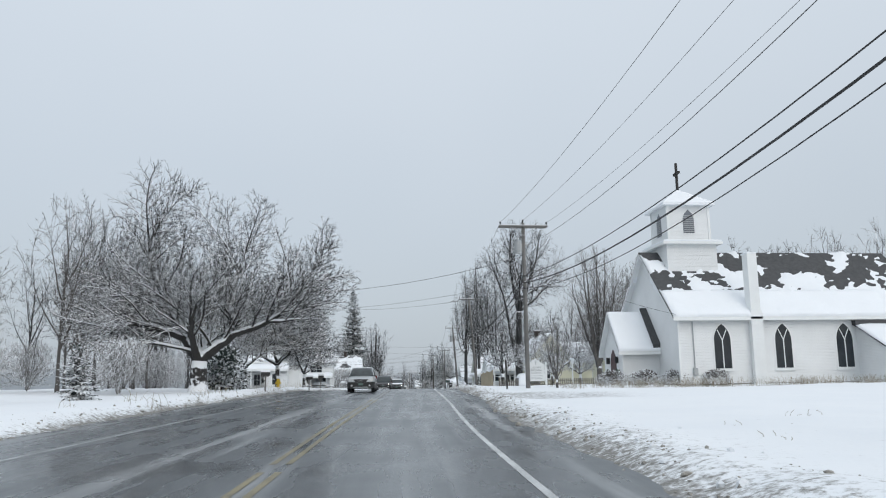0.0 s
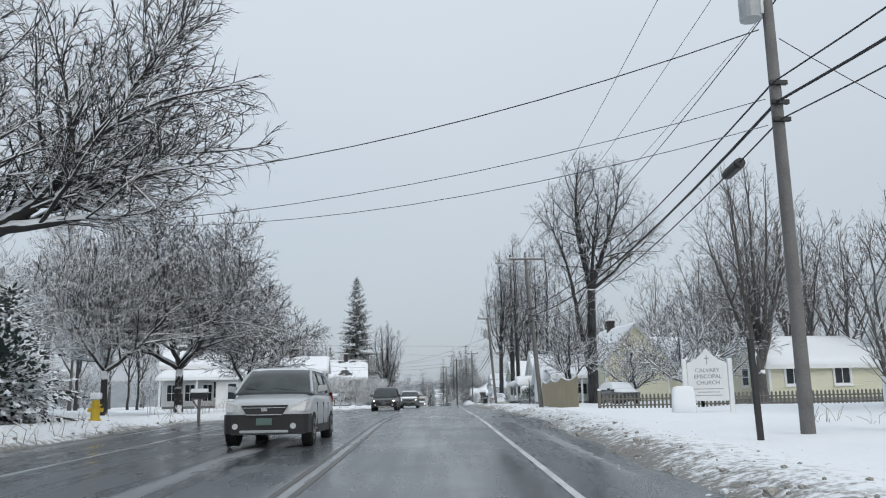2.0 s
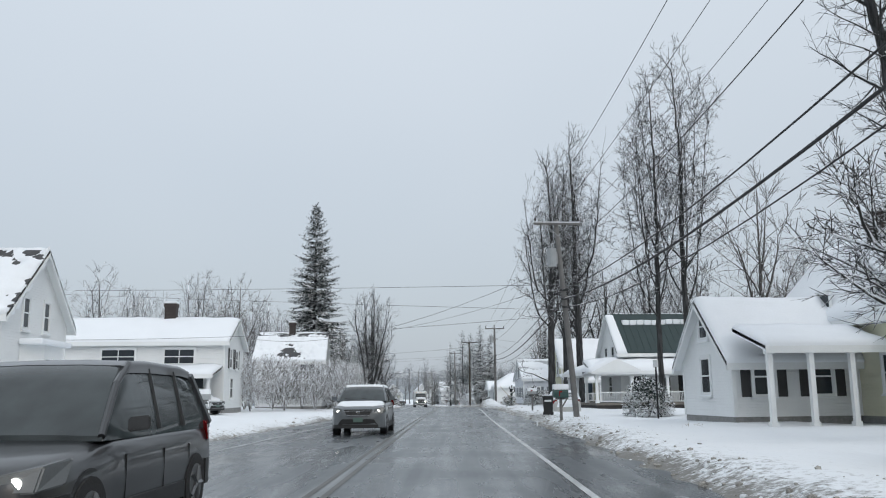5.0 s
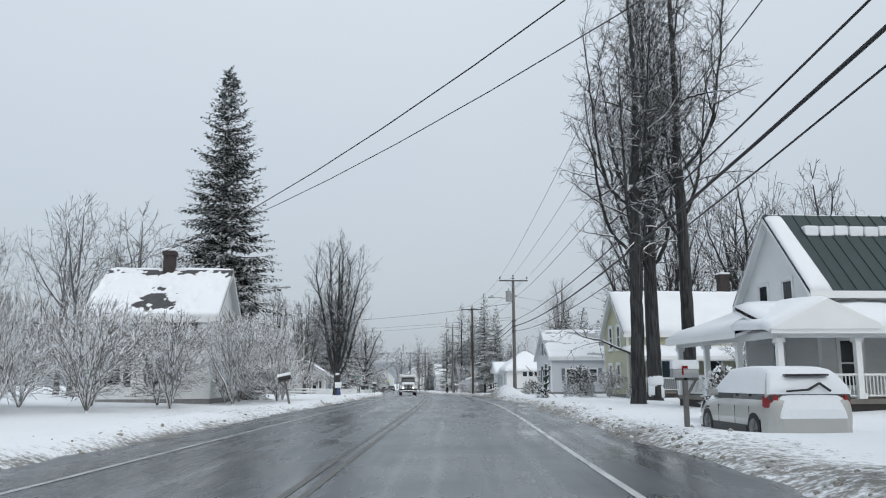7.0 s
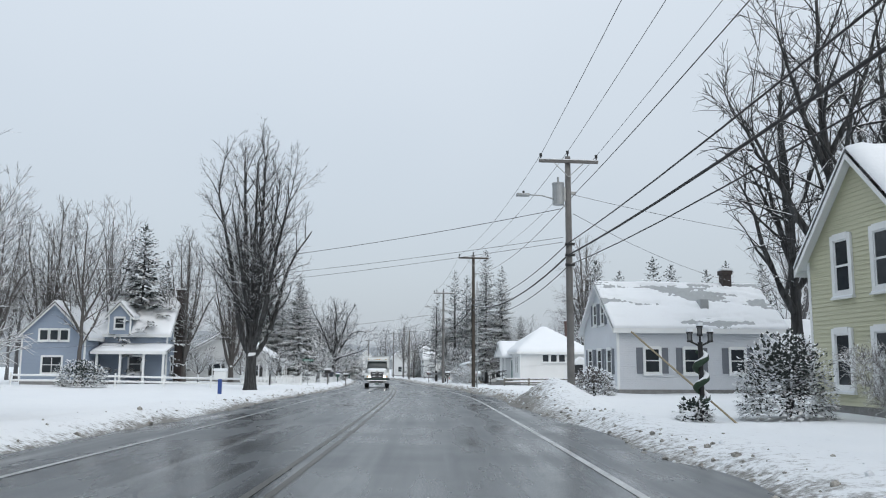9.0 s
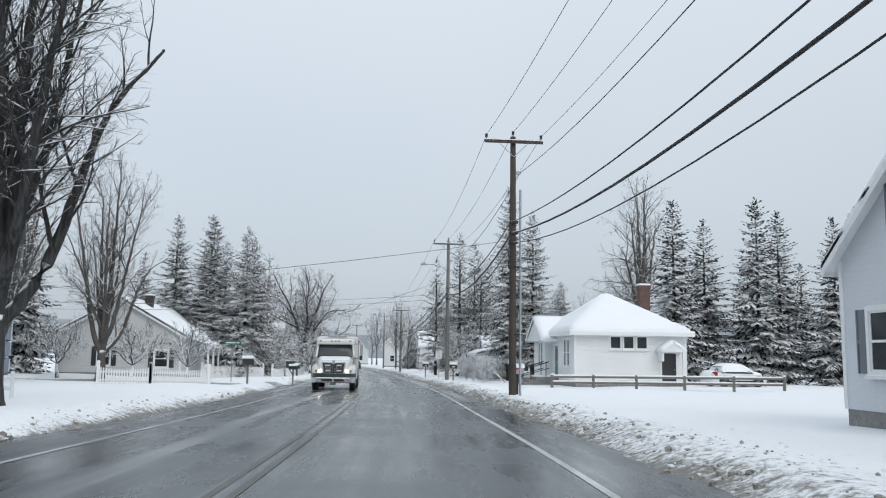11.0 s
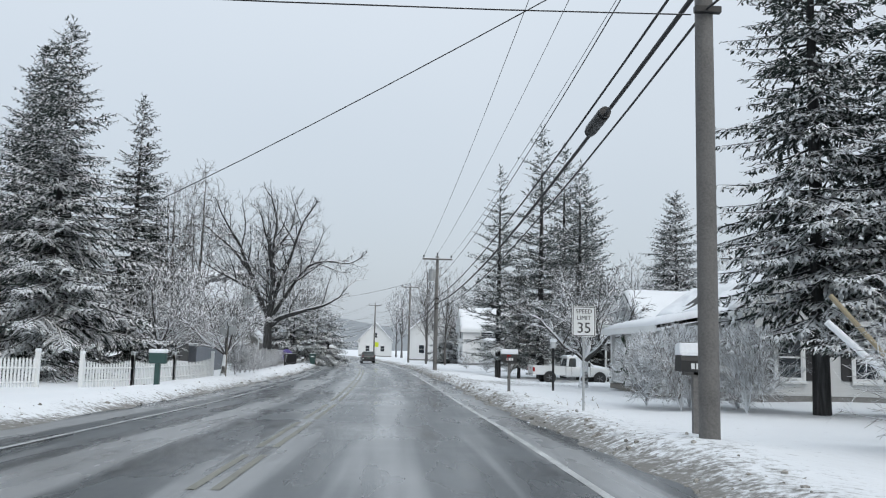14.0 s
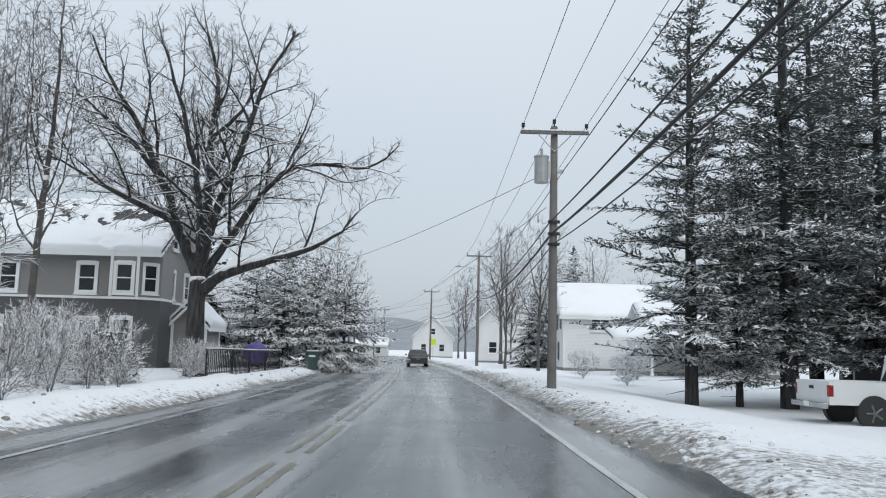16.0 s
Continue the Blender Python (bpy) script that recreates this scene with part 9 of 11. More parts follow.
solo("propped_pole", cyls(((29.0, 265.6, 1.1), (27.4, 266.8, 3.6), 0.045), seg=8), M_FENCE, "pale yellow pole propped against the spruce", "pole", "propped poles")
solo("propped_pole", cyls(((29.1, 265.8, 1.1), (27.0, 266.2, 3.1), 0.06), seg=8), M_SNOW, "snowy pole propped against the spruce", "pole", "propped poles")

sp = thing("garden_lamp", (26.5, 287.4, ground_z(26.5, 287.4)), "short black garden lamp post with snowy cap", "lamp post")
part("post", cyls(((0, 0, -0.2), (0, 0, 1.75), 0.05), seg=10), M_BLACKMETAL, sp)
part("lantern", cyls(((0, 0, 1.75), (0, 0, 2.0), 0.12), seg=8), M_LENS, sp)
part("snow", cyls(((0, 0, 2.0), (0, 0, 2.14), 0.15), seg=10), M_SNOW, sp)
gl2 = thing("garden_lamp", (21.2, 132.4, ground_z(21.2, 132.4)), "tall slim black garden lamp among the bushes", "lamp post")
part("post", cyls(((0, 0, -0.2), (0, 0, 2.4), 0.045), seg=10), M_BLACKMETAL, gl2)
part("lantern", cyls(((0, 0, 2.4), (0, 0, 2.75), 0.13), seg=8), M_LENS, gl2)


def wheelie_bin(x, y, label, body, turn=0.0):
    b = thing("wheeled_bin", (x, y, ground_z(x, y)), label, "bin", turn=turn)
    bm = bmesh.new()
    lo = [(-0.22, -0.25), (0.22, -0.25), (0.22, 0.25), (-0.22, 0.25)]
    a = [bm.verts.new((u, v, 0.0)) for u, v in lo]
    c = [bm.verts.new((u * 1.3, v * 1.3, 0.95)) for u, v in lo]
    bm.faces.new(a[::-1])
    bm.faces.new(c)
    for i in range(4):
        bm.faces.new((a[i], a[(i + 1) % 4], c[(i + 1) % 4], c[i]))
    part("body", bm, body, b)
    part("lid", boxes(((-0.32, -0.36, 0.951), (0.32, 0.36, 1.03)), bev=0.025), body, b)
    part("handle", cyls(((-0.25, 0.38, 0.93), (0.25, 0.38, 0.93), 0.025), seg=8), body, b)
    part("label_plate", boxes(((-0.18, -0.34, 0.72), (0.18, -0.318, 0.82))), M_SIGNW, b)
    for s in (-1, 1):
        part("wheel", cyls(((s * 0.22, 0.28, 0.1), (s * 0.28, 0.28, 0.1), 0.1), seg=14), M_TYRE, b)
    part("snow", boxes(((-0.3, -0.33, 1.03), (0.3, 0.33, 1.1)), bev=0.03), M_SNOW, b)


wheelie_bin(16.75, 136.9, "black wheeled rubbish bin with white label strip", M_BLACK, -12)
wheelie_bin(12.0, 336.0, "dark green wheeled rubbish bin by the road", M_GREENPL)
wheelie_bin(30.5, 126.5, "black wheeled rubbish bin beside the house", M_BLACK)


# ---- fences ----
def plank_fence():
    f = thing("plank_fence", (0, 0, 0), "solid tan board fence with a scalloped snow-capped top", "fence")
    pts = [(14.9, 85.6), (15.0, 90.0), (15.4, 95.0), (16.0, 100.5), (17.2, 106.5)]
    for (xa, ya), (xb, yb) in zip(pts, pts[1:]):
        a, b = Vector((xa, ya, 0)), Vector((xb, yb, 0))
        d = (b - a).normalized()
        nrm = Vector((-d.y, d.x, 0))
        L = (b - a).length
        n = int(L / 0.15)
        z = ground_z((xa + xb) / 2, (ya + yb) / 2) - 0.15
        for i in range(n):
            t0, t1 = i * L / n, (i + 1) * L / n - 0.006
            m = (t0 + t1) / 2 / L
            top = z + 1.95 - 0.22 * math.sin(math.pi * m)
            q, r = a + d * t0, a + d * t1
            bm = bmesh.new()
            out = [q - nrm * 0.012, r - nrm * 0.012, r + nrm * 0.012, q + nrm * 0.012]
            prism(bm, [(p.x, p.y) for p in out], "z", z, top)
            part("board", bm, M_FENCE, f)
        ln = [(a + d * (L * i / 10) + Vector((0, 0, z + 1.98 - 0.22 * math.sin(math.pi * i / 10))), 0.05) for i in range(11)]
        v, fc = tubes([ln])
        s = new("snow", raw_mesh("snow", v, fc, M_SNOW))
        s.parent = f
        part("fence_post", boxes(((xb - 0.06 + nrm.x * -0.1, yb - 0.06, z), (xb + 0.06 + nrm.x * -0.1, yb + 0.06, z + 1.85))), M_FENCE, f)


plank_fence()


def picket_fence(name, label, pts, material, h=1.0, step=0.16, w=0.08, group="", scallop=0.0, posts=True, cap=True):
    f = thing(name, (0, 0, 0), label, "fence", group)
    shared = {}
    for (xa, ya), (xb, yb) in zip(pts, pts[1:]):
        a, b = Vector((xa, ya, 0)), Vector((xb, yb, 0))
        L = (b - a).length
        ang = math.degrees(math.atan2(yb - ya, xb - xa))
        n = int(L / step)
        for i in range(n + 1):
            p = a.lerp(b, i / n)
            z = ground_z(p.x, p.y) - 0.1
            hh = round(h - scallop * math.sin(math.pi * i / n), 2)
            if hh not in shared:
                bm = prism(bmesh.new(), [(-w / 2, 0), (w / 2, 0), (w / 2, hh), (0, hh + 0.08), (-w / 2, hh)], "y", -0.012, 0.012)
                me = bpy.data.meshes.new("picket")
                bm.to_mesh(me)
                bm.free()
                me.materials.append(material)
                shared[hh] = me
            o = new("picket", shared[hh])
            o.parent = f
            o.matrix_world = pose(p.x, p.y, z, 0, 0, ang)
        for k in (0.3, 0.75):
            za, zb = ground_z(xa, ya) - 0.1 + h * k, ground_z(xb, yb) - 0.1 + h * k
            v, fc = tubes([[(a + Vector((0, 0, za)), 0.036), (b + Vector((0, 0, zb)), 0.036)]])
            o = new("rail", raw_mesh("rail", v, fc, material))
            o.parent = f
        if posts:
            for p in (a, b):
                z = ground_z(p.x, p.y)
                part("fence_post", boxes(((p.x - 0.07, p.y - 0.07, z - 0.2), (p.x + 0.07, p.y + 0.07, z + h + 0.15)), bev=0.01), material, f)
                if cap:
                    part("snow", boxes(((p.x - 0.08, p.y - 0.08, z + h + 0.15), (p.x + 0.08, p.y + 0.08, z + h + 0.27)), bev=0.04), M_SNOW, f)


picket_fence("picket_fence", "weathered grey picket fence with snow on its tops", [(14.6, 80.2), (19.5, 79.0), (24.5, 78.0), (30.0, 77.0)], M_PICKET, 0.7, 0.19, 0.1)
picket_fence("picket_fence", "white picket fence with scalloped panels in the snow", [(3.4, 246.5), (5.8, 248.0), (8.6, 250.5)], M_WHITE, 0.95, 0.14, 0.08, scallop=0.15)
picket_fence("picket_fence", "white picket fence with snow-capped posts", [(4.2, 272.0), (6.2, 275.0), (8.4, 280.0)], M_WHITE, 1.0, 0.14, 0.08)
picket_fence("picket_fence", "white picket fence panel half buried in snow", [(9.0, 282.2), (10.0, 284.6), (10.6, 288.2), (11.4, 292.0)], M_WHITE, 0.95, 0.14, 0.08, scallop=0.15)


def rail_fence(name, label, pts, material, rails=2, h=0.8, snow=True, r=0.07):
    f = thing(name, (0, 0, 0), label, "fence")
    for (xa, ya), (xb, yb) in zip(pts, pts[1:]):
        a, b = Vector((xa, ya, ground_z(xa, ya))), Vector((xb, yb, ground_z(xb, yb)))
        for k in range(rails):
            o = Vector((0, 0, h * (0.9 - 0.45 * k)))
            part("rail", cyls((a + o, b + o, r), seg=8), material, f)
            if snow:
                v, fc = tubes([[(a + o + Vector((0, 0, r)), r * 0.8), (b + o + Vector((0, 0, r)), r * 0.8)]])
                s = new("snow", raw_mesh("snow", v, fc, M_SNOW))
                s.parent = f
    for x, y in pts:
        z = ground_z(x, y)
        part("fence_post", cyls(((x, y, z - 0.2), (x, y, z + h * 1.05), r * 1.25), seg=8), material, f)
        part("snow", cyls(((x, y, z + h * 1.05), (x, y, z + h * 1.05 + 0.1), r * 1.3), seg=8), M_SNOW, f)


rail_fence("rail_fence", "dark split-rail fence under a line of snow", [(28.8, 248.4), (31.2, 248.0), (33.6, 247.4), (36.2, 246.6), (38.8, 245.8), (41.4, 245.0)], M_PICKET, 2, 0.75)
rail_fence("rail_fence", "low white two-rail fence along the lawn", [(-8.0, 222.5), (-5.0, 223.5), (-2.0, 224.5), (1.0, 225.5), (4.0, 226.5), (6.5, 227.5)], M_WHITE, 2, 0.75, r=0.05)


def iron_fence():
    f = thing("iron_fence", (0, 0, 0), "black iron railing fence along the snowy verge", "fence")
    pts = [(11.6, 317.0), (11.4, 321.0), (11.1, 325.0), (10.9, 329.0), (10.7, 333.5)]
    for (xa, ya), (xb, yb) in zip(pts, pts[1:]):
        a, b = Vector((xa, ya, ground_z(xa, ya))), Vector((xb, yb, ground_z(xb, yb)))
        part("rail", cyls((a + Vector((0, 0, 0.95)), b + Vector((0, 0, 0.95)), 0.03), (a + Vector((0, 0, 0.15)), b + Vector((0, 0, 0.15)), 0.025), seg=6), M_BLACKMETAL, f)
        part("snow", cyls((a + Vector((0, 0, 0.99)), b + Vector((0, 0, 0.99)), 0.022), seg=6), M_SNOW, f)
        n = int((b - a).length / 0.28)
        for i in range(n):
            p = a.lerp(b, i / n)
            part("bar", cyls((p + Vector((0, 0, 0.0)), p + Vector((0, 0, 0.95)), 0.018 if i else 0.035), seg=4), M_BLACKMETAL, f)


iron_fence()


def board_fence():
    f = thing("board_fence", (0, 0, 0), "dark grey board fence topped with snow", "fence")
    pts = [(10.4, 293.0), (9.0, 297.5), (8.6, 303.0), (8.4, 310.0)]
    for (xa, ya), (xb, yb) in zip(pts, pts[1:]):
        L = math.hypot(xb - xa, yb - ya)
        n = int(L / 0.3)
        z = ground_z(xa, ya) - 0.15
        for i in range(n):
            p, q = Vector((xa, ya, 0)).lerp(Vector((xb, yb, 0)), i / n), Vector((xa, ya, 0)).lerp(Vector((xb, yb, 0)), (i + 0.95) / n)
            prismbm = prism(bmesh.new(), [(p.x - 0.015, p.y), (p.x + 0.015, p.y), (q.x + 0.015, q.y), (q.x - 0.015, q.y)], "z", z, z + 1.65)
            part("board", prismbm, M_SHUTTER, f)
        v, fc = tubes([[(Vector((xa, ya, z + 1.68)), 0.05), (Vector((xb, yb, z + 1.68)), 0.05)]])
        s = new("snow", raw_mesh("snow", v, fc, M_SNOW))
        s.parent = f


board_fence()
# tarpaulin heap and bench-like boxes beyond the oak
tp = bmesh.new()
bmesh.ops.create_icosphere(tp, subdivisions=3, radius=1.0, matrix=Matrix.Translation((9.9, 331.0, ground_z(9.9, 331) + 0.9)) @ Matrix.Diagonal((0.6, 0.6, 0.5, 1)))
for vert in tp.verts:
    vert.co += Vector((noise2(vert.co.x, vert.co.y, 1.5, 1), noise2(vert.co.z, vert.co.y, 1.5, 2), noise2(vert.co.x, vert.co.z, 1.5, 3))) * 0.25
smooth(solo("covered_cart", tp, M_PURPLE, "bulky garden thing under a purple tarpaulin", "tarpaulin"))


# dead grass and weeds poking through the snow
def weeds(name, label, spots, seed, h=0.5, n=14):
    r = random.Random(seed)
    lines = []
    for x, y in spots:
        z = ground_z(x, y)
        for i in range(n):
            a = Vector((x + r.gauss(0, 0.35), y + r.gauss(0, 0.35), z - 0.1))
            d = Vector((r.gauss(0, 0.35), r.gauss(0, 0.35), 1.0)).normalized()
            L = h * r.uniform(0.4, 1.1)
            lines.append([(a, 0.008), (a + d * L * 0.6, 0.007), (a + d * L + Vector((r.gauss(0, 0.1), 0, -0.05)), 0.005)])
    v, f = tubes(lines)
    tagged(new(name, raw_mesh(name, v, f, M_GRASS)), label, "weeds", kind="stuff")


r = random.Random(3)
weeds("dry_weeds", "dry weeds standing through the snow before the church", [(r.uniform(14, 40), 53.5 + r.uniform(-1.2, 1.2)) for _ in range(90)], 4, 0.75, 16)
weeds("dry_weeds", "dry weeds standing through the snow by the fence", [(r.uniform(15, 22), r.uniform(50, 60)) for _ in range(26)], 5, 0.7, 12)
weeds("dry_weeds", "few dry stalks on the snowy lawn", [(x_at(y) + u, y) for u, y in ((7.5, 17), (9.8, 20), (6.5, 14), (5.4, 128), (5.8, 130), (8.4, 122), (6.2, 208), (12, 247), (5.4, 276), (6.4, 280))], 6, 0.3, 8)
weeds("dry_weeds", "dry stalks along the left verge", [(x_at(y) - r.uniform(9.5, 12.0), y) for y in np.arange(30, 112, 2.2)], 7, 0.8, 7)


# clods of ploughed snow, ice and grit strewn along the verges
def clods(name, label, side, count, reach, seed, material):
    r = random.Random(seed)
    tpl = bmesh.new()
    bmesh.ops.create_icosphere(tpl, subdivisions=1, radius=1.0)
    base = [v.co.copy() for v in tpl.verts]
    tris = [[v.index for v in f.verts] for f in tpl.faces]
    tpl.free()
    verts, faces = [], []
    for _ in range(count):
        y = r.uniform(8, 345) if r.random() < 0.85 else r.uniform(195, 240)
        edge = float(R_SNOW(y)) if side > 0 else float(L_SNOW(y))
        d = min(abs(r.gauss(0, reach)), 3.2) - 0.1
        u = edge + side * d
        s = (0.016 + 0.05 * r.random() ** 4) * (1.2 if d < 0.8 else 0.9)
        c = Vector((x_at(y) + u, y, z_at(y) + float(snow_height(np.array([u]), np.array([y]))[0]) + s * 0.15))
        k = len(verts)
        sx, sy, sz = (s * r.uniform(0.7, 1.3) for _ in range(3))
        verts += [c + Vector((p.x * sx, p.y * sy, p.z * sz * 0.75)) * r.uniform(0.75, 1.2) for p in base]
        faces += [[k + i for i in t] for t in tris]
    tagged(new(name, raw_mesh(name, verts, faces, material, False)), label, "snow clods", kind="stuff")


M_CLOD = mat("gritty_snow_clods", (0.30, 0.29, 0.265), 0.85, 0, 0.85, 9.0, 40, 0.4)
M_CLOD_CLEAN = mat("clean_snow_clods", (0.72, 0.75, 0.78), 0.8, 0, 0.1, 9.0, 40, 0.4)
clods("snow_clods", "dirty clods of ploughed snow and grit along the verge", 1, 3600, 0.8, 31, M_CLOD)
clods("snow_clods", "clean clods of ploughed snow along the verge", 1, 1400, 1.2, 32, M_CLOD_CLEAN)
clods("snow_clods", "clods of ploughed snow along the far verge", -1, 1200, 0.6, 33, M_CLOD)


# ---- vehicles ----
def loft(sections):
    """A closed shell through rings of equal count."""
    bm = bmesh.new()
    rings = [[bm.verts.new(p) for p in s] for s in sections]
    k = len(rings[0])
    for a, b in zip(rings, rings[1:]):
        for i in range(k):
            bm.faces.new((a[i], a[(i + 1) % k], b[(i + 1) % k], b[i]))
    bm.faces.new(rings[0][::-1])
    bm.faces.new(rings[-1])
    bmesh.ops.recalc_face_normals(bm, faces=bm.faces[:])
    return bm


def ring(y, hw, z0, z1, tuck=0.9):
    """A car's cross-section at y: half width, bottom, top; tuck over 0.95 makes an upper body that leans in."""
    h = z1 - z0
    if tuck < 0.95:
        half = [(0.84, 0), (0.95, 0.06), (0.99, 0.22), (1.0, 0.45), (0.99, 0.66), (0.965, 0.82), (0.91, 0.93), (0.78, 0.985), (0.45, 1.0)]
    else:
        half = [(1.0, 0), (0.985, 0.25), (0.955, 0.5), (0.915, 0.74), (0.87, 0.88), (0.79, 0.965), (0.62, 0.99), (0.4, 1.0), (0.2, 1.0)]
    half = [(x * hw, z0 + h * t) for x, t in half]
    return [(x, y, z) for x, z in half] + [(-x, y, z) for x, z in half[::-1]]


def soft(ob, deg=38):
    """Smooth shading that keeps the hard edges."""
    smooth(ob)
    ob.data.set_sharp_from_angle(angle=radians(deg))
    return ob


def wheel(parent, x, y, r, side, w=0.22, rim=None):
    t = part("wheel", cyls(((x - w / 2, y, r), (x + w / 2, y, r), r), seg=24), M_TYRE, parent)
    smooth(t, False)
    o = x + side * (w / 2 + 0.004)
    part("rim", cyls(((o - side * 0.02, y, r), (o, y, r), r * 0.66), ((o - side * 0.02, y, r), (o + side * 0.02, y, r), r * 0.16), seg=18), rim or M_RIM, t)
    spokes = bmesh.new()
    for i in range(5):
        a = i * 2 * math.pi / 5
        cyl(spokes, (o + side * 0.006, y, r), (o + side * 0.006, y + math.cos(a) * r * 0.6, r + math.sin(a) * r * 0.6), r * 0.07, seg=4)
    part("spoke", spokes, rim or M_RIM, t)
    part("wheel_arch", cyls(((x - w * 0.52, y, r + 0.02), (x + side * 0.0 + w * 0.4 * side, y, r + 0.02), r * 1.14), seg=24), M_BLACK, parent)


def cab_ring(y, hw, belt, top, lo, z1):
    """A greenhouse section at y whose sides lean in alike at every y."""
    def w(z):
        return hw * (0.93 - 0.2 * max(0.0, (z - belt) / (top - belt)))
    h = z1 - lo
    half = [(w(lo + h * t), lo + h * t) for t in (0, 0.3, 0.6, 0.82)]
    half += [(w(z1) * 0.985, lo + h * 0.93), (w(z1) * 0.95, lo + h * 0.98), (w(z1) * 0.8, z1), (w(z1) * 0.4, z1 + 0.01)]
    return [(x, y, z) for x, z in half] + [(-x, y, z) for x, z in half[::-1]]


def wedge(pts):
    """A solid with eight corners: four in front, the four behind them."""
    bm = bmesh.new()
    v = [bm.verts.new(p) for p in pts]
    for f in ((0, 1, 2, 3), (7, 6, 5, 4), (0, 4, 5, 1), (1, 5, 6, 2), (2, 6, 7, 3), (3, 7, 4, 0)):
        bm.faces.new([v[i] for i in f])
    bmesh.ops.recalc_face_normals(bm, faces=bm.faces[:])
    bmesh.ops.bevel(bm, geom=bm.edges[:], offset=0.015, segments=2, affect="EDGES")
    return bm


def car(name, label, at, turn, body, length=4.6, width=1.84, height=1.68, hood=0.95, belt=1.02, style="suv", snow=0.0, lights=False, group="", clad=False, category="car", buried=False):
    """A car whose front looks along -y before the turn."""
    c = thing(name, at, label, category, group, turn=turn)
    L, hw = length, width / 2
    f, b = -L / 2, L / 2
    ws = f + (1.2 if style != "van" else 1.0)
    top = height
    low = 0.24
    prof = [(f, 0.60, 0.40, hood * 0.70), (f + 0.03, 0.74, 0.33, hood * 0.76), (f + 0.10, 0.86, 0.28, hood * 0.82), (f + 0.22, 0.94, low, hood * 0.875), (f + 0.42, 0.985, low, hood * 0.925), (f + 0.75, 1.0, low, hood * 0.965), (ws - 0.08, 1.0, low, hood + 0.01), (ws + 0.3, 1.0, low, belt), (ws + 0.8, 1.0, low, belt + 0.01), (b - 1.0, 1.0, low, belt + 0.03), (b - 0.35, 0.985, 0.26, belt + 0.05), (b - 0.12, 0.95, 0.32, belt + 0.02), (b - 0.03, 0.88, 0.38, belt - 0.06), (b, 0.78, 0.44, belt - 0.16)]
    bd = part("body", loft([ring(y, hw * k, z0, z1) for y, k, z0, z1 in prof]), body, c)
    soft(bd, 50)
    tail = b - (0.22 if style in ("suv", "van") else 0.9)
    lo = belt - 0.06
    cab = [(ws - 0.02, 0.84, lo, belt - 0.01), (ws + 0.25, 0.86, lo, belt + (top - belt) * 0.36), (ws + 0.52, 0.87, lo, belt + (top - belt) * 0.68), (ws + 0.78, 0.87, lo, belt + (top - belt) * 0.93), (ws + 1.0, 0.875, lo, top - 0.02), (ws + 1.5, 0.88, lo, top), (tail - 0.75, 0.87, lo, top - 0.02), (tail - 0.35, 0.86, lo, top - 0.07), (tail - 0.1, 0.85, lo, belt + (top - belt) * 0.66), (tail + 0.06, 0.84, lo, belt + (top - belt) * 0.3), (tail + 0.12, 0.83, lo, belt + 0.04)]
    if buried:
        cab2 = [(y, k * 1.035, z0 + 0.12, max(z1 + snow * 0.75, z0 + 0.16)) for y, k, z0, z1 in cab]
        soft(part("snow", loft([cab_ring(y, hw * 1.05, belt, top, z0, z1) for y, k, z0, z1 in cab2]), M_SNOW, c, "snow cloaking roof and windows"), 60)
    soft(part("cabin", loft([cab_ring(y, hw, belt, top, z0, z1) for y, k, z0, z1 in cab]), M_GLASS_CAR, c, "dark tinted windows"), 40)
    roof = [(ws + 0.80, 0.73, top - 0.12, top - 0.05), (ws + 0.98, 0.745, top - 0.11, top + 0.005), (ws + 1.5, 0.76, top - 0.10, top + 0.022), (tail - 0.6, 0.755, top - 0.11, top + 0.004), (tail - 0.3, 0.74, top - 0.14, top - 0.045)]
    soft(part("roof", loft([cab_ring(y, hw * 1.012, belt, top, z0, z1 + 0.012) for y, k, z0, z1 in roof]), body, c), 60)
    for s in (-1, 1):
        x0, x1, xm = s * hw * 0.925, s * hw * 0.735, s * hw * 0.795
        part("pillar", cyls(((x0, ws - 0.02, belt - 0.02), (xm, ws + 0.55, belt + (top - belt) * 0.68), 0.035), ((xm, ws + 0.53, belt + (top - belt) * 0.66), (x1, ws + 0.95, top - 0.02), 0.035), seg=8), body, c)
        part("pillar", cyls(((x0, ws + 1.45, belt), (x1, ws + 1.5, top - 0.06), 0.03), seg=8), M_BLACK, c)
        part("pillar", cyls(((x0, tail - 0.95, belt), (x1, tail - 0.9, top - 0.07), 0.035), seg=8), M_BLACK, c)
        part("pillar", cyls(((x0 * 0.99, tail + 0.02, belt), (x1 * 0.99, tail - 0.28, top - 0.1), 0.07), seg=8), body, c)
        part("mirror", wedge([(s * (hw + 0.01), ws + 0.36, belt + 0.0), (s * (hw + 0.22), ws + 0.40, belt + 0.03), (s * (hw + 0.21), ws + 0.40, belt + 0.16), (s * (hw + 0.01), ws + 0.36, belt + 0.14), (s * (hw + 0.01), ws + 0.5, belt + 0.0), (s * (hw + 0.18), ws + 0.52, belt + 0.03), (s * (hw + 0.17), ws + 0.52, belt + 0.15), (s * (hw + 0.01), ws + 0.5, belt + 0.14)]), body, c)
        z = hood
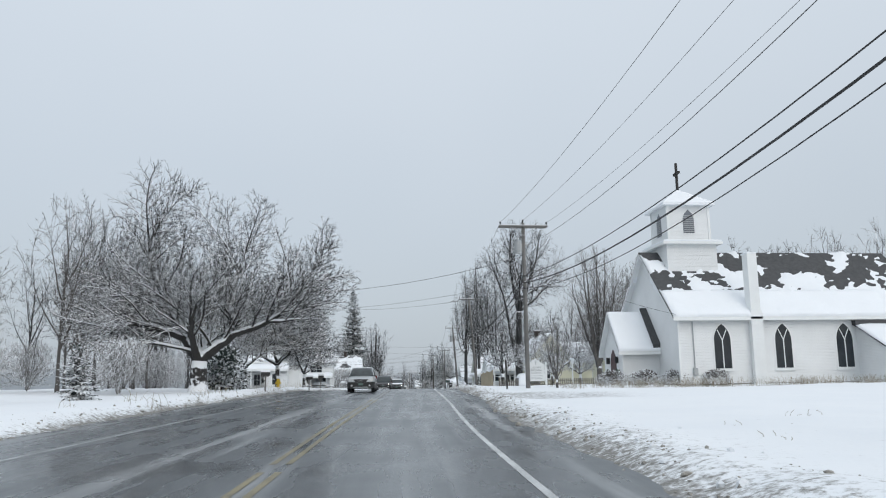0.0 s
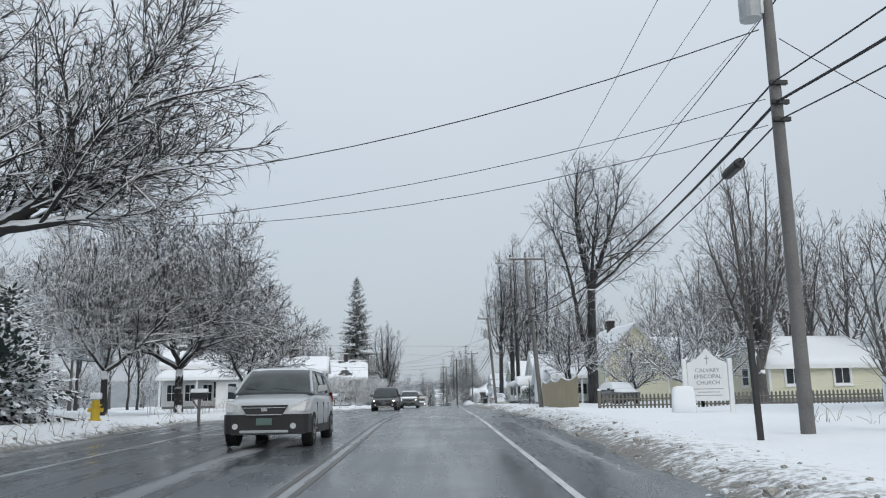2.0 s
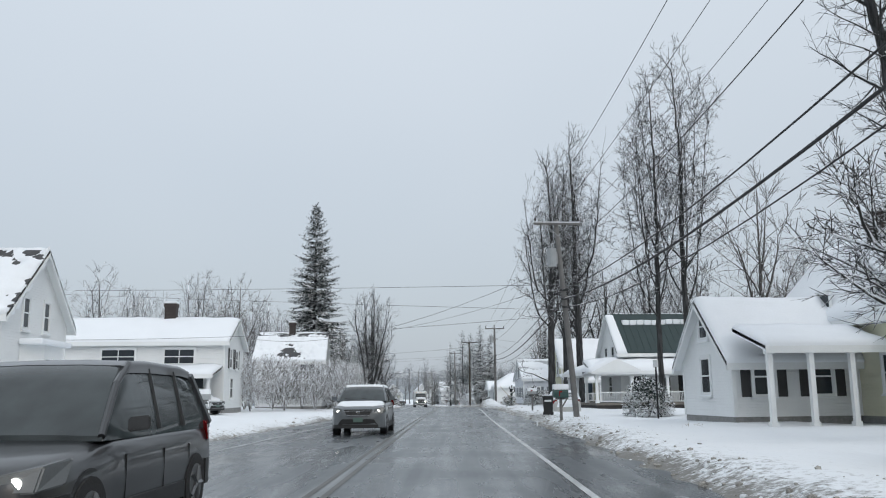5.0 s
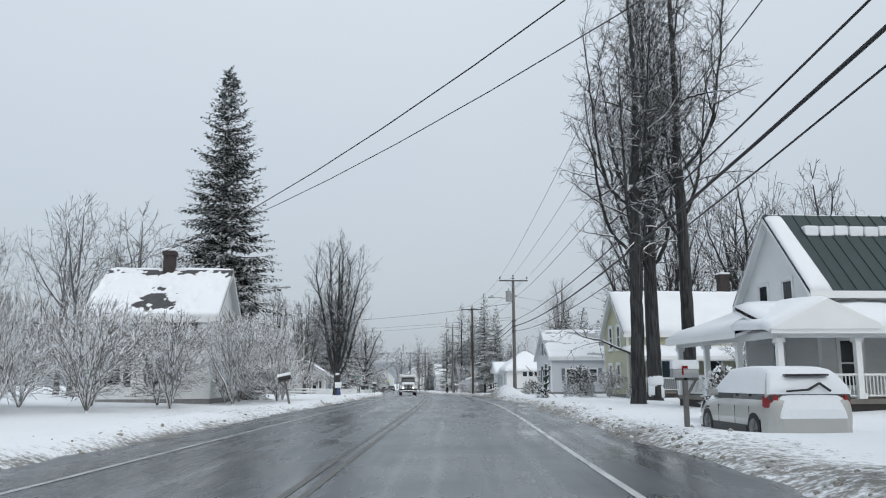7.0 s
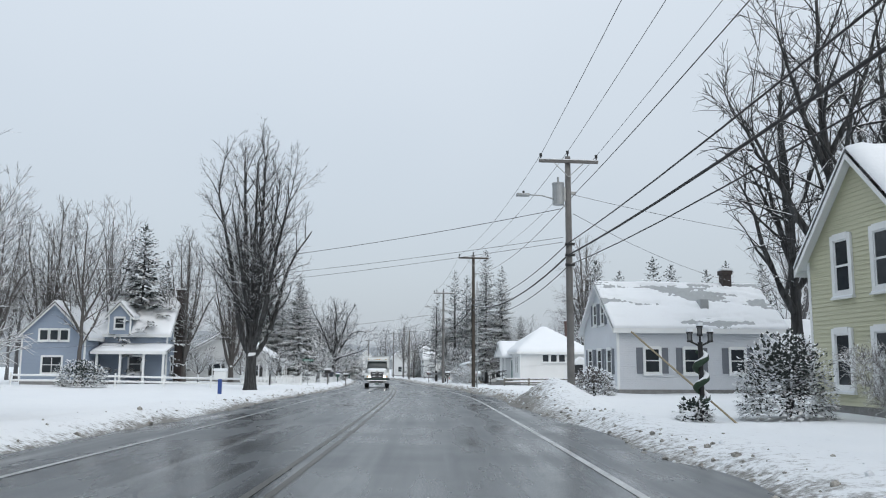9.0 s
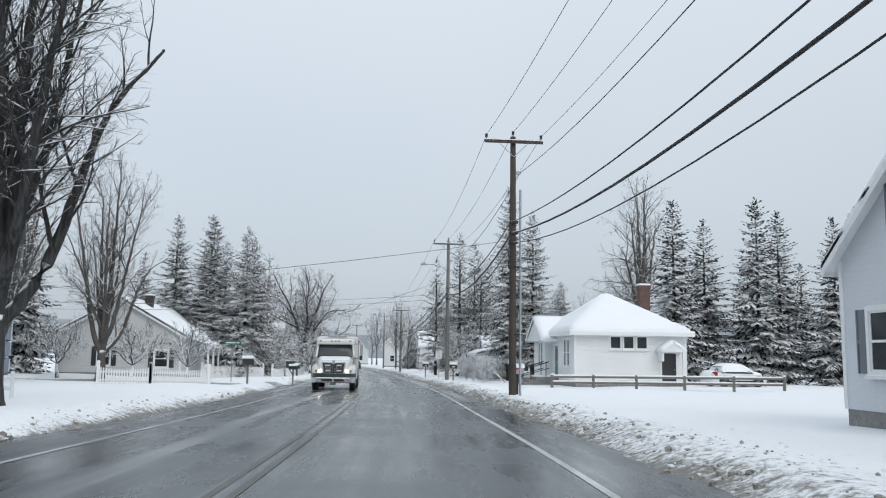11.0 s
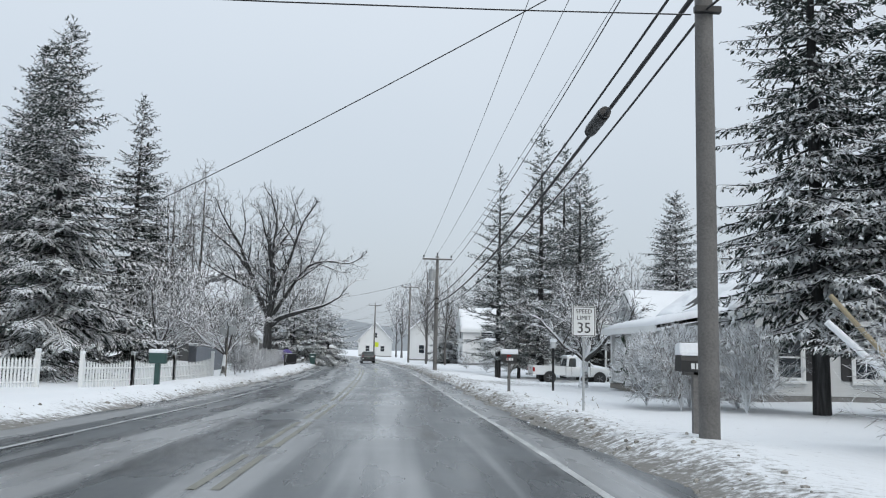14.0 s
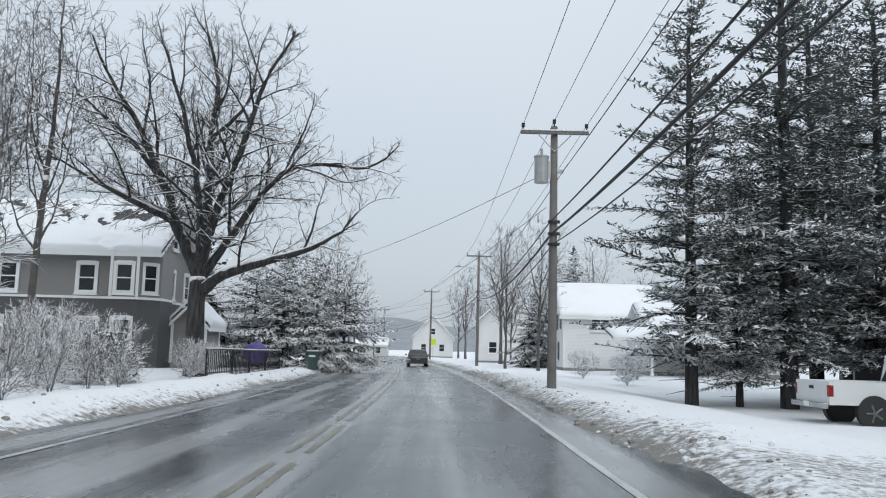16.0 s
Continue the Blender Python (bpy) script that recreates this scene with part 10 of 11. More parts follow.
        part("headlamp", wedge([(s * hw * 0.55, f - 0.01, z * 0.66), (s * hw * 0.90, f + 0.08, z * 0.66), (s * hw * 0.93, f + 0.15, z * 0.87), (s * hw * 0.60, f + 0.02, z * 0.80), (s * hw * 0.5, f + 0.25, z * 0.66), (s * hw * 1.0, f + 0.40, z * 0.70), (s * hw * 0.985, f + 0.56, z * 0.915), (s * hw * 0.6, f + 0.3, z * 0.84)]), M_LENS if clad and not lights else M_LENS_DARK, c, "swept-back headlamp")
        if lights:
            part("bulb", cyls(((s * hw * 0.74, f + 0.06, z * 0.735), (s * hw * 0.74, f + 0.2, z * 0.735), 0.05), seg=12), M_HEADLIGHT, c, "lit bulb")
        part("tail_lamp", wedge([(s * hw * 0.72, b - 0.02, belt - 0.22), (s * hw * 0.93, b - 0.10, belt - 0.24), (s * hw * 0.92, b - 0.13, belt + 0.06), (s * hw * 0.76, b - 0.07, belt + 0.05), (s * hw * 0.72, b - 0.2, belt - 0.22), (s * hw * 1.003, b - 0.36, belt - 0.2), (s * hw * 0.975, b - 0.4, belt + 0.02), (s * hw * 0.76, b - 0.25, belt + 0.05)]), M_LENS_RED, c, "red tail lamp")
        for y in (f + 0.85, b - 0.85):
            wheel(c, s * (hw - 0.1), y, 0.345, s)
        for y in (ws + 0.42, ws + 1.46, ws + 2.3):
            part("door_seam", boxes(((min(s * (hw - 0.02), s * (hw + 0.002)), y, 0.42), (max(s * (hw - 0.02), s * (hw + 0.002)), y + 0.006, belt * 0.8))), M_BLACK, c)
        part("sill_panel", boxes(((min(s * (hw - 0.03), s * (hw + 0.012)), f + 1.25, 0.24), (max(s * (hw - 0.03), s * (hw + 0.012)), b - 1.25, 0.42)), bev=0.01), M_BLACK, c)
    z = hood
    gr = part("grille", wedge([(-hw * 0.40, f - 0.045, z * 0.60), (hw * 0.40, f - 0.045, z * 0.60), (hw * 0.54, f - 0.03, z * 0.795), (-hw * 0.54, f - 0.03, z * 0.795), (-hw * 0.42, f + 0.2, z * 0.60), (hw * 0.42, f + 0.2, z * 0.60), (hw * 0.54, f + 0.2, z * 0.79), (-hw * 0.54, f + 0.2, z * 0.79)]), M_BLACK, c)
    part("grille_bar", boxes(((-hw * 0.41, f - 0.056, z * 0.6), (hw * 0.41, f - 0.03, z * 0.622)), ((-hw * 0.5, f - 0.05, z * 0.735), (hw * 0.5, f - 0.025, z * 0.752)), ((-0.06, f - 0.055, z * 0.675), (0.06, f - 0.03, z * 0.745)), bev=0.006), M_CHROME, gr)
    up = z * (0.62 if clad else 0.5)
    part("bumper", loft([[(x, y + (0.02 if t in (0, 3) else 0), zz) for t, (x, zz) in enumerate(((-q, 0.27), (q, 0.27), (q, up), (-q, up)))] for y, q in ((f - 0.035, hw * 0.62), (f - 0.02, hw * 0.76), (f + 0.06, hw * 0.9), (f + 0.2, hw * 0.975), (f + 0.46, hw * 1.008))]), M_BLACK if clad else body, c, "dark lower bumper" if clad else "")
    if not clad:
        part("skirt", loft([[(x, y, zz) for x, zz in ((-q, 0.235), (q, 0.235), (q, 0.36), (-q, 0.36))] for y, q in ((f - 0.045, hw * 0.60), (f - 0.025, hw * 0.74), (f + 0.06, hw * 0.89), (f + 0.2, hw * 0.965), (f + 0.46, hw * 1.009))]), M_BLACK, c)
        part("air_intake", wedge([(-hw * 0.74, f - 0.03, 0.36), (hw * 0.74, f - 0.03, 0.36), (hw * 0.6, f - 0.048, 0.54), (-hw * 0.6, f - 0.048, 0.54), (-hw * 0.74, f + 0.2, 0.36), (hw * 0.74, f + 0.2, 0.36), (hw * 0.6, f + 0.2, 0.54), (-hw * 0.6, f + 0.2, 0.54)]), M_BLACK, c)
    else:
        for s in (-1, 1):
            part("fog_lamp", cyls(((s * hw * 0.66, f - 0.035, 0.42), (s * hw * 0.66, f + 0.1, 0.42), 0.06), seg=12), M_LENS, c)
        part("skid_plate", boxes(((-hw * 0.55, f - 0.05, 0.28), (hw * 0.55, f + 0.05, 0.34)), bev=0.015), M_GREYTANK, c)
    part("bumper", loft([[(x, y, zz) for x, zz in ((-q, 0.3), (q, 0.3), (q, 0.6), (-q, 0.6))] for y, q in ((b - 0.45, hw * 1.006), (b - 0.2, hw * 0.97), (b - 0.02, hw * 0.86), (b + 0.05, hw * 0.72))]), M_BLACK if clad else body, c)
    part("number_plate", boxes(((-0.16, f - 0.055, 0.44), (0.16, f - 0.04, 0.58))), M_PLATE, c, "small plate")
    part("number_plate", boxes(((-0.16, b + 0.005, belt - 0.33), (0.16, b + 0.02, belt - 0.18))), M_PLATE, c, "small plate")
    part("wiper", cyls(((-0.1, ws + 0.02, belt + 0.02), (-0.62, ws + 0.1, belt + 0.09), 0.012), ((0.5, ws + 0.02, belt + 0.02), (-0.02, ws + 0.1, belt + 0.09), 0.012), seg=5), M_BLACK, c)
    if snow and not buried:
        sn = [(ws + 0.80, 0.70, top - 0.09, top - 0.03 + snow * 0.4), (ws + 1.0, 0.735, top - 0.05, top + snow), (tail - 0.7, 0.74, top - 0.05, top + snow), (tail - 0.25, 0.71, top - 0.12, top + snow * 0.4)]
        part("snow", loft([ring(y, hw * k * 1.08, z0, z1, 1.0) for y, k, z0, z1 in sn]), M_SNOW, c, "slab of snow on the roof")
    if snow > 0.04:
        hs = [(f + 0.26, 0.55, hood * 0.84, hood * 0.885 + snow * 0.2), (f + 0.42, 0.82, hood * 0.86, hood * 0.93 + snow * 0.55), (f + 0.75, 0.9, hood * 0.9, hood * 0.968 + snow * 0.8), (ws - 0.1, 0.9, hood * 0.92, hood + 0.01 + snow * 0.8), (ws + 0.05, 0.84, hood * 0.9, hood + 0.03 + snow * 0.5)]
        part("snow", loft([ring(y, hw * k, z0, z1, 1.0) for y, k, z0, z1 in hs]), M_SNOW, c, "snow lying on the bonnet")
    if buried:
        part("snow", loft([ring(y, hw * k, z0, z1, 1.0) for y, k, z0, z1 in ((b - 0.3, 0.84, belt - 0.1, belt + 0.16), (b - 0.06, 0.8, 0.62, belt + 0.02), (b + 0.05, 0.74, 0.6, 0.78))]), M_SNOW, c, "snow caked on the tailgate")
        y, z = tail + 0.12, belt + 0.12
        part("wiper", cyls(((-0.4, y + 0.06, z), (-0.2, y + 0.01, z + 0.16), 0.025), ((-0.2, y + 0.01, z + 0.16), (0.05, y + 0.05, z + 0.03), 0.025), ((0.05, y + 0.05, z + 0.03), (0.5, y + 0.07, z), 0.02), seg=6), M_BLACK, c, "rear wiper poking out of the snow")
        part("spoiler", boxes(((-hw * 0.5, tail - 0.16, top - 0.11), (hw * 0.5, tail + 0.06, top - 0.075)), bev=0.01), M_BLACK, c)
    return c


def road_spot(y, u):
    return (x_at(y) + u, y, z_at(y) + 0.015)


def heading(y):
    return -math.degrees(math.atan((x_at(y + 2) - x_at(y - 2)) / 4))


car("minivan", "silver minivan with black bumper coming along the wet road", road_spot(58.5, -3.55), heading(59), M_PAINT_SILVER, 4.7, 1.8, 1.66, 1.06, 1.12, "van", 0.02, clad=True, group="oncoming cars")
car("sport_utility_car", "charcoal sport utility car with lit headlamps on the road", road_spot(101.5, -4.0), heading(101), M_PAINT_DARK, 4.6, 1.86, 1.7, lights=True, group="oncoming cars", clad=True)
car("sport_utility_car", "pewter sport utility car with snow on roof and bonnet", road_spot(123.5, -3.2), heading(124), M_PAINT_GREY, 4.6, 1.84, 1.66, 1.08, 1.14, snow=0.06, lights=True, group="oncoming cars")
car("hatchback_car", "dark hatchback driving away along the road", road_spot(366.0, 0.0), heading(366) + 180, M_PAINT_DARK, 4.4, 1.8, 1.5, 0.9, 0.95, "suv")
car("station_wagon", "silver sport wagon cloaked in snow parked in the drive", (19.8, 147.0, z_at(147) - 0.1), 176, M_PAINT_BEIGE, 4.6, 1.78, 1.56, snow=0.14, buried=True)
car("parked_car", "dark saloon buried in snow beside the porch house", (-8.0, 147.6, ground_z(-8, 147.6)), 52, M_PAINT_DARK, 4.5, 1.8, 1.45, 0.88, 0.95, "sedan", snow=0.2, buried=True, group="parked snowy cars")
car("parked_car", "pale car buried in snow beside the porch house", (-4.4, 148.6, ground_z(-4.4, 148.6)), 58, M_PAINT_SILVER, 4.5, 1.8, 1.5, snow=0.2, buried=True, group="parked snowy cars")
car("parked_car", "dark car parked behind the plank fence under snow", (21.5, 99.5, ground_z(21.5, 99.5)), 4, M_PAINT_DARK, 4.4, 1.8, 1.5, snow=0.18, buried=True)
car("parked_car", "white car under snow beside the conifers", (43.5, 256.0, ground_z(43.5, 256)), 100, M_PAINT_WHITE, 4.4, 1.8, 1.45, 0.88, 0.95, "sedan", snow=0.2, buried=True)
car("parked_car", "white car parked behind the picket fence", (1.6, 282.0, ground_z(1.6, 282)), 95, M_PAINT_WHITE, 4.4, 1.8, 1.45, 0.88, 0.95, "sedan", snow=0.15, buried=True)


def pickup(at, turn):
    c = thing("pickup_truck", at, "white pickup truck with snow in its bed parked by the pines", "truck", turn=turn)
    L, hw = 5.8, 0.98
    f, b = -L / 2, L / 2
    bd = part("body", loft([ring(y, hw * k, z0, z1) for y, k, z0, z1 in ((f, 0.9, 0.55, 0.95), (f + 0.15, 0.97, 0.5, 1.12), (f + 1.3, 1.0, 0.48, 1.2), (f + 1.45, 1.0, 0.48, 1.22), (f + 3.4, 1.0, 0.48, 1.22))]), M_PAINT_WHITE, c)
    cab = part("cabin", loft([ring(y, hw * k, z0, z1, 1.0) for y, k, z0, z1 in ((f + 1.35, 0.9, 1.15, 1.24), (f + 2.0, 0.82, 1.15, 1.88), (f + 3.2, 0.82, 1.15, 1.88), (f + 3.4, 0.86, 1.15, 1.3))]), M_GLASS_CAR, c, "dark cab windows")
    part("roof", loft([ring(y, hw * k, z0, z1, 1.0) for y, k, z0, z1 in ((f + 1.9, 0.84, 1.78, 1.9), (f + 2.4, 0.84, 1.82, 1.95), (f + 3.3, 0.84, 1.78, 1.92))]), M_PAINT_WHITE, c)
    for s in (-1, 1):
        part("pillar", cyls(((s * 0.88, f + 1.4, 1.2), (s * 0.76, f + 2.0, 1.85), 0.05), seg=8), M_PAINT_WHITE, c)
        part("pillar", cyls(((s * 0.86, f + 3.3, 1.2), (s * 0.76, f + 3.2, 1.85), 0.09), seg=8), M_PAINT_WHITE, c)
    bed = part("bed", boxes(((-hw, f + 3.45, 0.6), (-hw + 0.09, b, 1.22)), ((hw - 0.09, f + 3.45, 0.6), (hw, b, 1.22)), ((-hw + 0.09, f + 3.45, 0.6), (hw - 0.09, f + 3.53, 1.22)), ((-hw + 0.09, f + 3.53, 0.6), (hw - 0.09, b - 0.07, 0.7)), bev=0.015), M_PAINT_WHITE, c)
    tg = part("tailgate", boxes(((-hw + 0.09, b - 0.07, 0.62), (hw - 0.09, b + 0.01, 1.22)), bev=0.015), M_PAINT_WHITE, c)
    part("handle", boxes(((-0.12, b + 0.01, 1.0), (0.12, b + 0.03, 1.08))), M_BLACK, tg)
    part("snow", boxes(((-hw + 0.1, f + 3.55, 0.7), (hw - 0.1, b - 0.08, 1.12)), bev=0.06), M_SNOW, c, "snow filling the truck bed")
    part("snow", loft([ring(y, hw * k, z0, z1, 1.0) for y, k, z0, z1 in ((f + 1.95, 0.76, 1.88, 1.95), (f + 2.4, 0.8, 1.9, 2.05), (f + 3.3, 0.78, 1.88, 2.0))]), M_SNOW, c)
    part("snow", loft([ring(y, hw * k, z0, z1, 1.0) for y, k, z0, z1 in ((f + 0.2, 0.85, 1.05, 1.16), (f + 0.7, 0.92, 1.1, 1.26), (f + 1.5, 0.88, 1.15, 1.4))]), M_SNOW, c)
    soft(part("snow", loft([ring(y, hw * k, z0, z1, 1.0) for y, k, z0, z1 in ((f + 1.28, 0.93, 1.17, 1.29), (f + 1.97, 0.855, 1.17, 1.9), (f + 2.62, 0.85, 1.17, 1.9), (f + 2.66, 0.8, 1.2, 1.86))]), M_SNOW, c, "snow over windscreen and door glass"), 60)
    part("bumper", boxes(((-hw, b + 0.02, 0.5), (hw, b + 0.16, 0.66)), bev=0.03), M_CHROME, c)
    part("bumper", boxes(((-hw, f - 0.1, 0.5), (hw, f + 0.08, 0.72)), bev=0.03), M_CHROME, c)
    part("number_plate", boxes(((-0.16, b + 0.161, 0.51), (0.16, b + 0.172, 0.65))), M_SIGNW, c)
    for s in (-1, 1):
        part("tail_lamp", boxes(((min(s * (hw - 0.1), s * (hw + 0.006)), b - 0.12, 0.82), (max(s * (hw - 0.1), s * (hw + 0.006)), b + 0.016, 1.12)), bev=0.01), M_LENS_RED, c, "red tail lamp")
        part("headlamp", boxes(((min(s * 0.6, s * 0.95), f - 0.012, 0.85), (max(s * 0.6, s * 0.95), f + 0.1, 1.02)), bev=0.02), M_LENS, c)
        part("door_seam", boxes(((min(s * (hw - 0.02), s * (hw + 0.004)), f + 1.62, 0.6), (max(s * (hw - 0.02), s * (hw + 0.004)), f + 1.635, 1.2)), ((min(s * (hw - 0.02), s * (hw + 0.004)), f + 3.0, 0.6), (max(s * (hw - 0.02), s * (hw + 0.004)), f + 3.015, 1.2))), M_BLACK, c)
        part("mirror", boxes(((min(s * hw, s * (hw + 0.25)), f + 1.7, 1.22), (max(s * hw, s * (hw + 0.25)), f + 1.82, 1.5)), bev=0.02), M_BLACK, c)
        for y in (f + 0.95, b - 1.2):
            wheel(c, s * (hw - 0.1), y, 0.4, s, 0.26)


pickup((32.7, 312.6, ground_z(32.7, 312.6) - 0.1), 92)


def ambulance(at, turn):
    c = thing("ambulance", at, "white box ambulance with dark green band and lit headlamps", "ambulance", turn=turn)
    hw = 1.2
    f = -3.7
    soft(part("bonnet", loft([ring(y, k, z0, z1) for y, k, z0, z1 in ((f, 0.72, 0.95, 1.50), (f + 0.06, 0.8, 0.92, 1.58), (f + 0.25, 0.86, 0.85, 1.64), (f + 0.8, 0.93, 0.8, 1.72), (f + 1.5, 1.02, 0.8, 1.82), (f + 2.0, 1.06, 0.8, 1.88))]), M_PAINT_WHITE, c), 50)
    for s in (-1, 1):
        soft(part("fender", loft([[(s * x0, y, z0), (s * x1, y, z0), (s * x1, y, z1 - 0.12), (s * (x1 - 0.14), y, z1), (s * x0, y, z1)] for y, x0, x1, z0, z1 in ((f + 0.02, 0.5, 0.95, 0.95, 1.22), (f + 0.18, 0.5, 1.1, 0.92, 1.3), (f + 0.5, 0.5, 1.18, 0.98, 1.38), (f + 1.4, 0.5, 1.19, 0.98, 1.44), (f + 1.9, 0.5, 1.12, 0.7, 1.5))]), M_PAINT_WHITE, c), 50)
        part("headlamp", wedge([(s * 0.56, f - 0.03, 0.98), (s * 0.95, f + 0.0, 0.98), (s * 0.98, f + 0.06, 1.17), (s * 0.6, f - 0.0, 1.14), (s * 0.56, f + 0.2, 0.98), (s * 1.12, f + 0.26, 1.0), (s * 1.12, f + 0.32, 1.2), (s * 0.6, f + 0.2, 1.14)]), M_LENS, c, "clear headlamp housing")
        part("bulb", cyls(((s * 0.72, f - 0.045, 1.06), (s * 0.72, f + 0.1, 1.06), 0.075), seg=14), M_HEADLIGHT, c, "lit bulb")
        part("turn_signal", boxes(((min(s * 0.86, s * 0.97), f - 0.025, 1.02), (max(s * 0.86, s * 0.97), f + 0.1, 1.13)), bev=0.015), M_AMBER, c, "amber lamp")
        # mirrors on stalks
        m = part("mirror", boxes(((min(s * 1.36, s * 1.52), f + 1.6, 1.95), (max(s * 1.36, s * 1.52), f + 1.74, 2.5)), bev=0.03), M_GREYTANK, c)
        part("mirror_arm", cyls(((s * 1.06, f + 1.9, 2.55), (s * 1.45, f + 1.7, 2.55), 0.018), ((s * 1.45, f + 1.7, 2.55), (s * 1.45, f + 1.7, 1.8), 0.018), ((s * 1.45, f + 1.7, 1.8), (s * 1.06, f + 1.9, 1.75), 0.018), seg=6), M_BLACK, m)
        m = part("fender_mirror", boxes(((min(s * 0.96, s * 1.12), f + 0.42, 1.72), (max(s * 0.96, s * 1.12), f + 0.5, 1.88)), bev=0.03), M_GREYTANK, c)
        part("mirror_arm", cyls(((s * 1.02, f + 0.5, 1.4), (s * 1.04, f + 0.46, 1.74), 0.018), seg=6), M_BLACK, m)
        wheel(c, s * 1.0, -2.65, 0.5, s, 0.28)
        wheel(c, s * 1.0, 2.0, 0.5, s, 0.42)
    part("snow", loft([ring(y, k, z0, z1, 1.0) for y, k, z0, z1 in ((f + 0.3, 0.6, 1.62, 1.66), (f + 0.8, 0.8, 1.66, 1.76), (f + 1.5, 0.88, 1.74, 1.86))]), M_SNOW, c, "thin snow on the bonnet")
    # grille: dark panel with a chrome frame, slanted bars and four small lamps
    g = part("grille", wedge([(-0.48, f - 0.03, 0.98), (0.48, f - 0.03, 0.98), (0.6, f - 0.0, 1.5), (-0.6, f - 0.0, 1.5), (-0.48, f + 0.15, 0.98), (0.48, f + 0.15, 0.98), (0.6, f + 0.15, 1.5), (-0.6, f + 0.15, 1.5)]), M_BLACK, c)
    rim = ((-0.5, 0.96), (0.5, 0.96), (0.63, 1.52), (0.1, 1.5), (0, 1.4), (-0.1, 1.5), (-0.63, 1.52))
    part("grille_frame", cyls(*[((a[0], f - 0.03 + (a[1] - 0.96) * 0.05, a[1]), (q[0], f - 0.03 + (q[1] - 0.96) * 0.05, q[1]), 0.022) for a, q in zip(rim, rim[1:] + rim[:1])], seg=6), M_CHROME, g, "chrome grille frame")
    for i in range(5):
        for s in (-1, 1):
            x = s * (0.07 + i * 0.095)
            part("grille_bar", cyls(((x * 0.75, f - 0.04, 1.0), (x * 1.05, f - 0.02, 1.44), 0.011), seg=5), M_CHROME, g)
    for x in (-0.3, 0.3):
        for z in (1.1, 1.38):
            part("strobe_lamp", boxes(((x - 0.13, f - 0.055, z - 0.035), (x + 0.13, f - 0.03, z + 0.035)), bev=0.008), M_LENS, g)
    part("badge", boxes(((-0.07, f - 0.03, 1.52), (0.07, f + 0.02, 1.64)), bev=0.02), M_CHROME, c)
    part("green_band", loft([[(-q, y, 0.74), (q, y, 0.74), (q, y, 0.95), (-q, y, 0.95)] for y, q in ((f - 0.03, 0.9), (f + 0.02, 1.05), (f + 0.3, 1.195), (f + 0.6, 1.2))]), M_PAINT_GREEN, c, "dark green band")
    bp = part("bumper", loft([[(-q, y, z0), (q, y, z0), (q, y, z1), (-q, y, z1)] for y, q, z0, z1 in ((f - 0.24, 0.85, 0.5, 0.7), (f - 0.22, 0.95, 0.47, 0.74), (f - 0.1, 1.12, 0.46, 0.76), (f + 0.2, 1.2, 0.46, 0.76))]), M_CHROME, c, "chrome bumper")
    part("intake", boxes(((-0.62, f - 0.26, 0.53), (-0.04, f - 0.2, 0.67)), ((0.06, f - 0.26, 0.53), (0.58, f - 0.2, 0.67)), bev=0.02), M_BLACK, bp)
    part("number_plate", boxes(((-0.16, f - 0.262, 0.33), (0.16, f - 0.25, 0.46))), M_PLATE, bp)
    # cab
    cw = 1.02
    part("cab_shell", loft([ring(y, k, z0, z1) for y, k, z0, z1 in ((f + 1.85, 1.07, 0.62, 1.86), (f + 2.3, 1.08, 0.6, 1.88), (f + 3.6, 1.08, 0.6, 1.9))]), M_PAINT_WHITE, c)
    soft(part("cabin", loft([ring(y, k, z0, z1, 1.0) for y, k, z0, z1 in ((f + 1.5, 1.04, 1.78, 1.84), (f + 1.72, 1.05, 1.78, 2.3), (f + 1.9, 1.05, 1.78, 2.66), (f + 3.5, 1.06, 1.78, 2.7))]), M_GLASS_CAR, c, "dark windscreen and cab windows"), 30)
    rf = part("cab_roof", loft([[(-q, y, z0), (q, y, z0), (q * 0.98, y, z1 - 0.08), (q * 0.9, y, z1), (-q * 0.9, y, z1), (-q * 0.98, y, z1 - 0.08)] for y, q, z0, z1 in ((f + 1.52, 0.85, 2.55, 2.68), (f + 1.6, 1.0, 2.5, 2.76), (f + 1.9, 1.05, 2.5, 2.82), (f + 3.6, 1.07, 2.5, 2.86))]), M_PAINT_WHITE, c, "white visor and roof")
    for x in (-0.82, -0.2, 0.0, 0.2, 0.82):
        part("marker_lamp", boxes(((x - 0.06, f + 1.49, 2.66), (x + 0.06, f + 1.62, 2.73)), bev=0.015), M_AMBER, rf, "amber marker lamp")
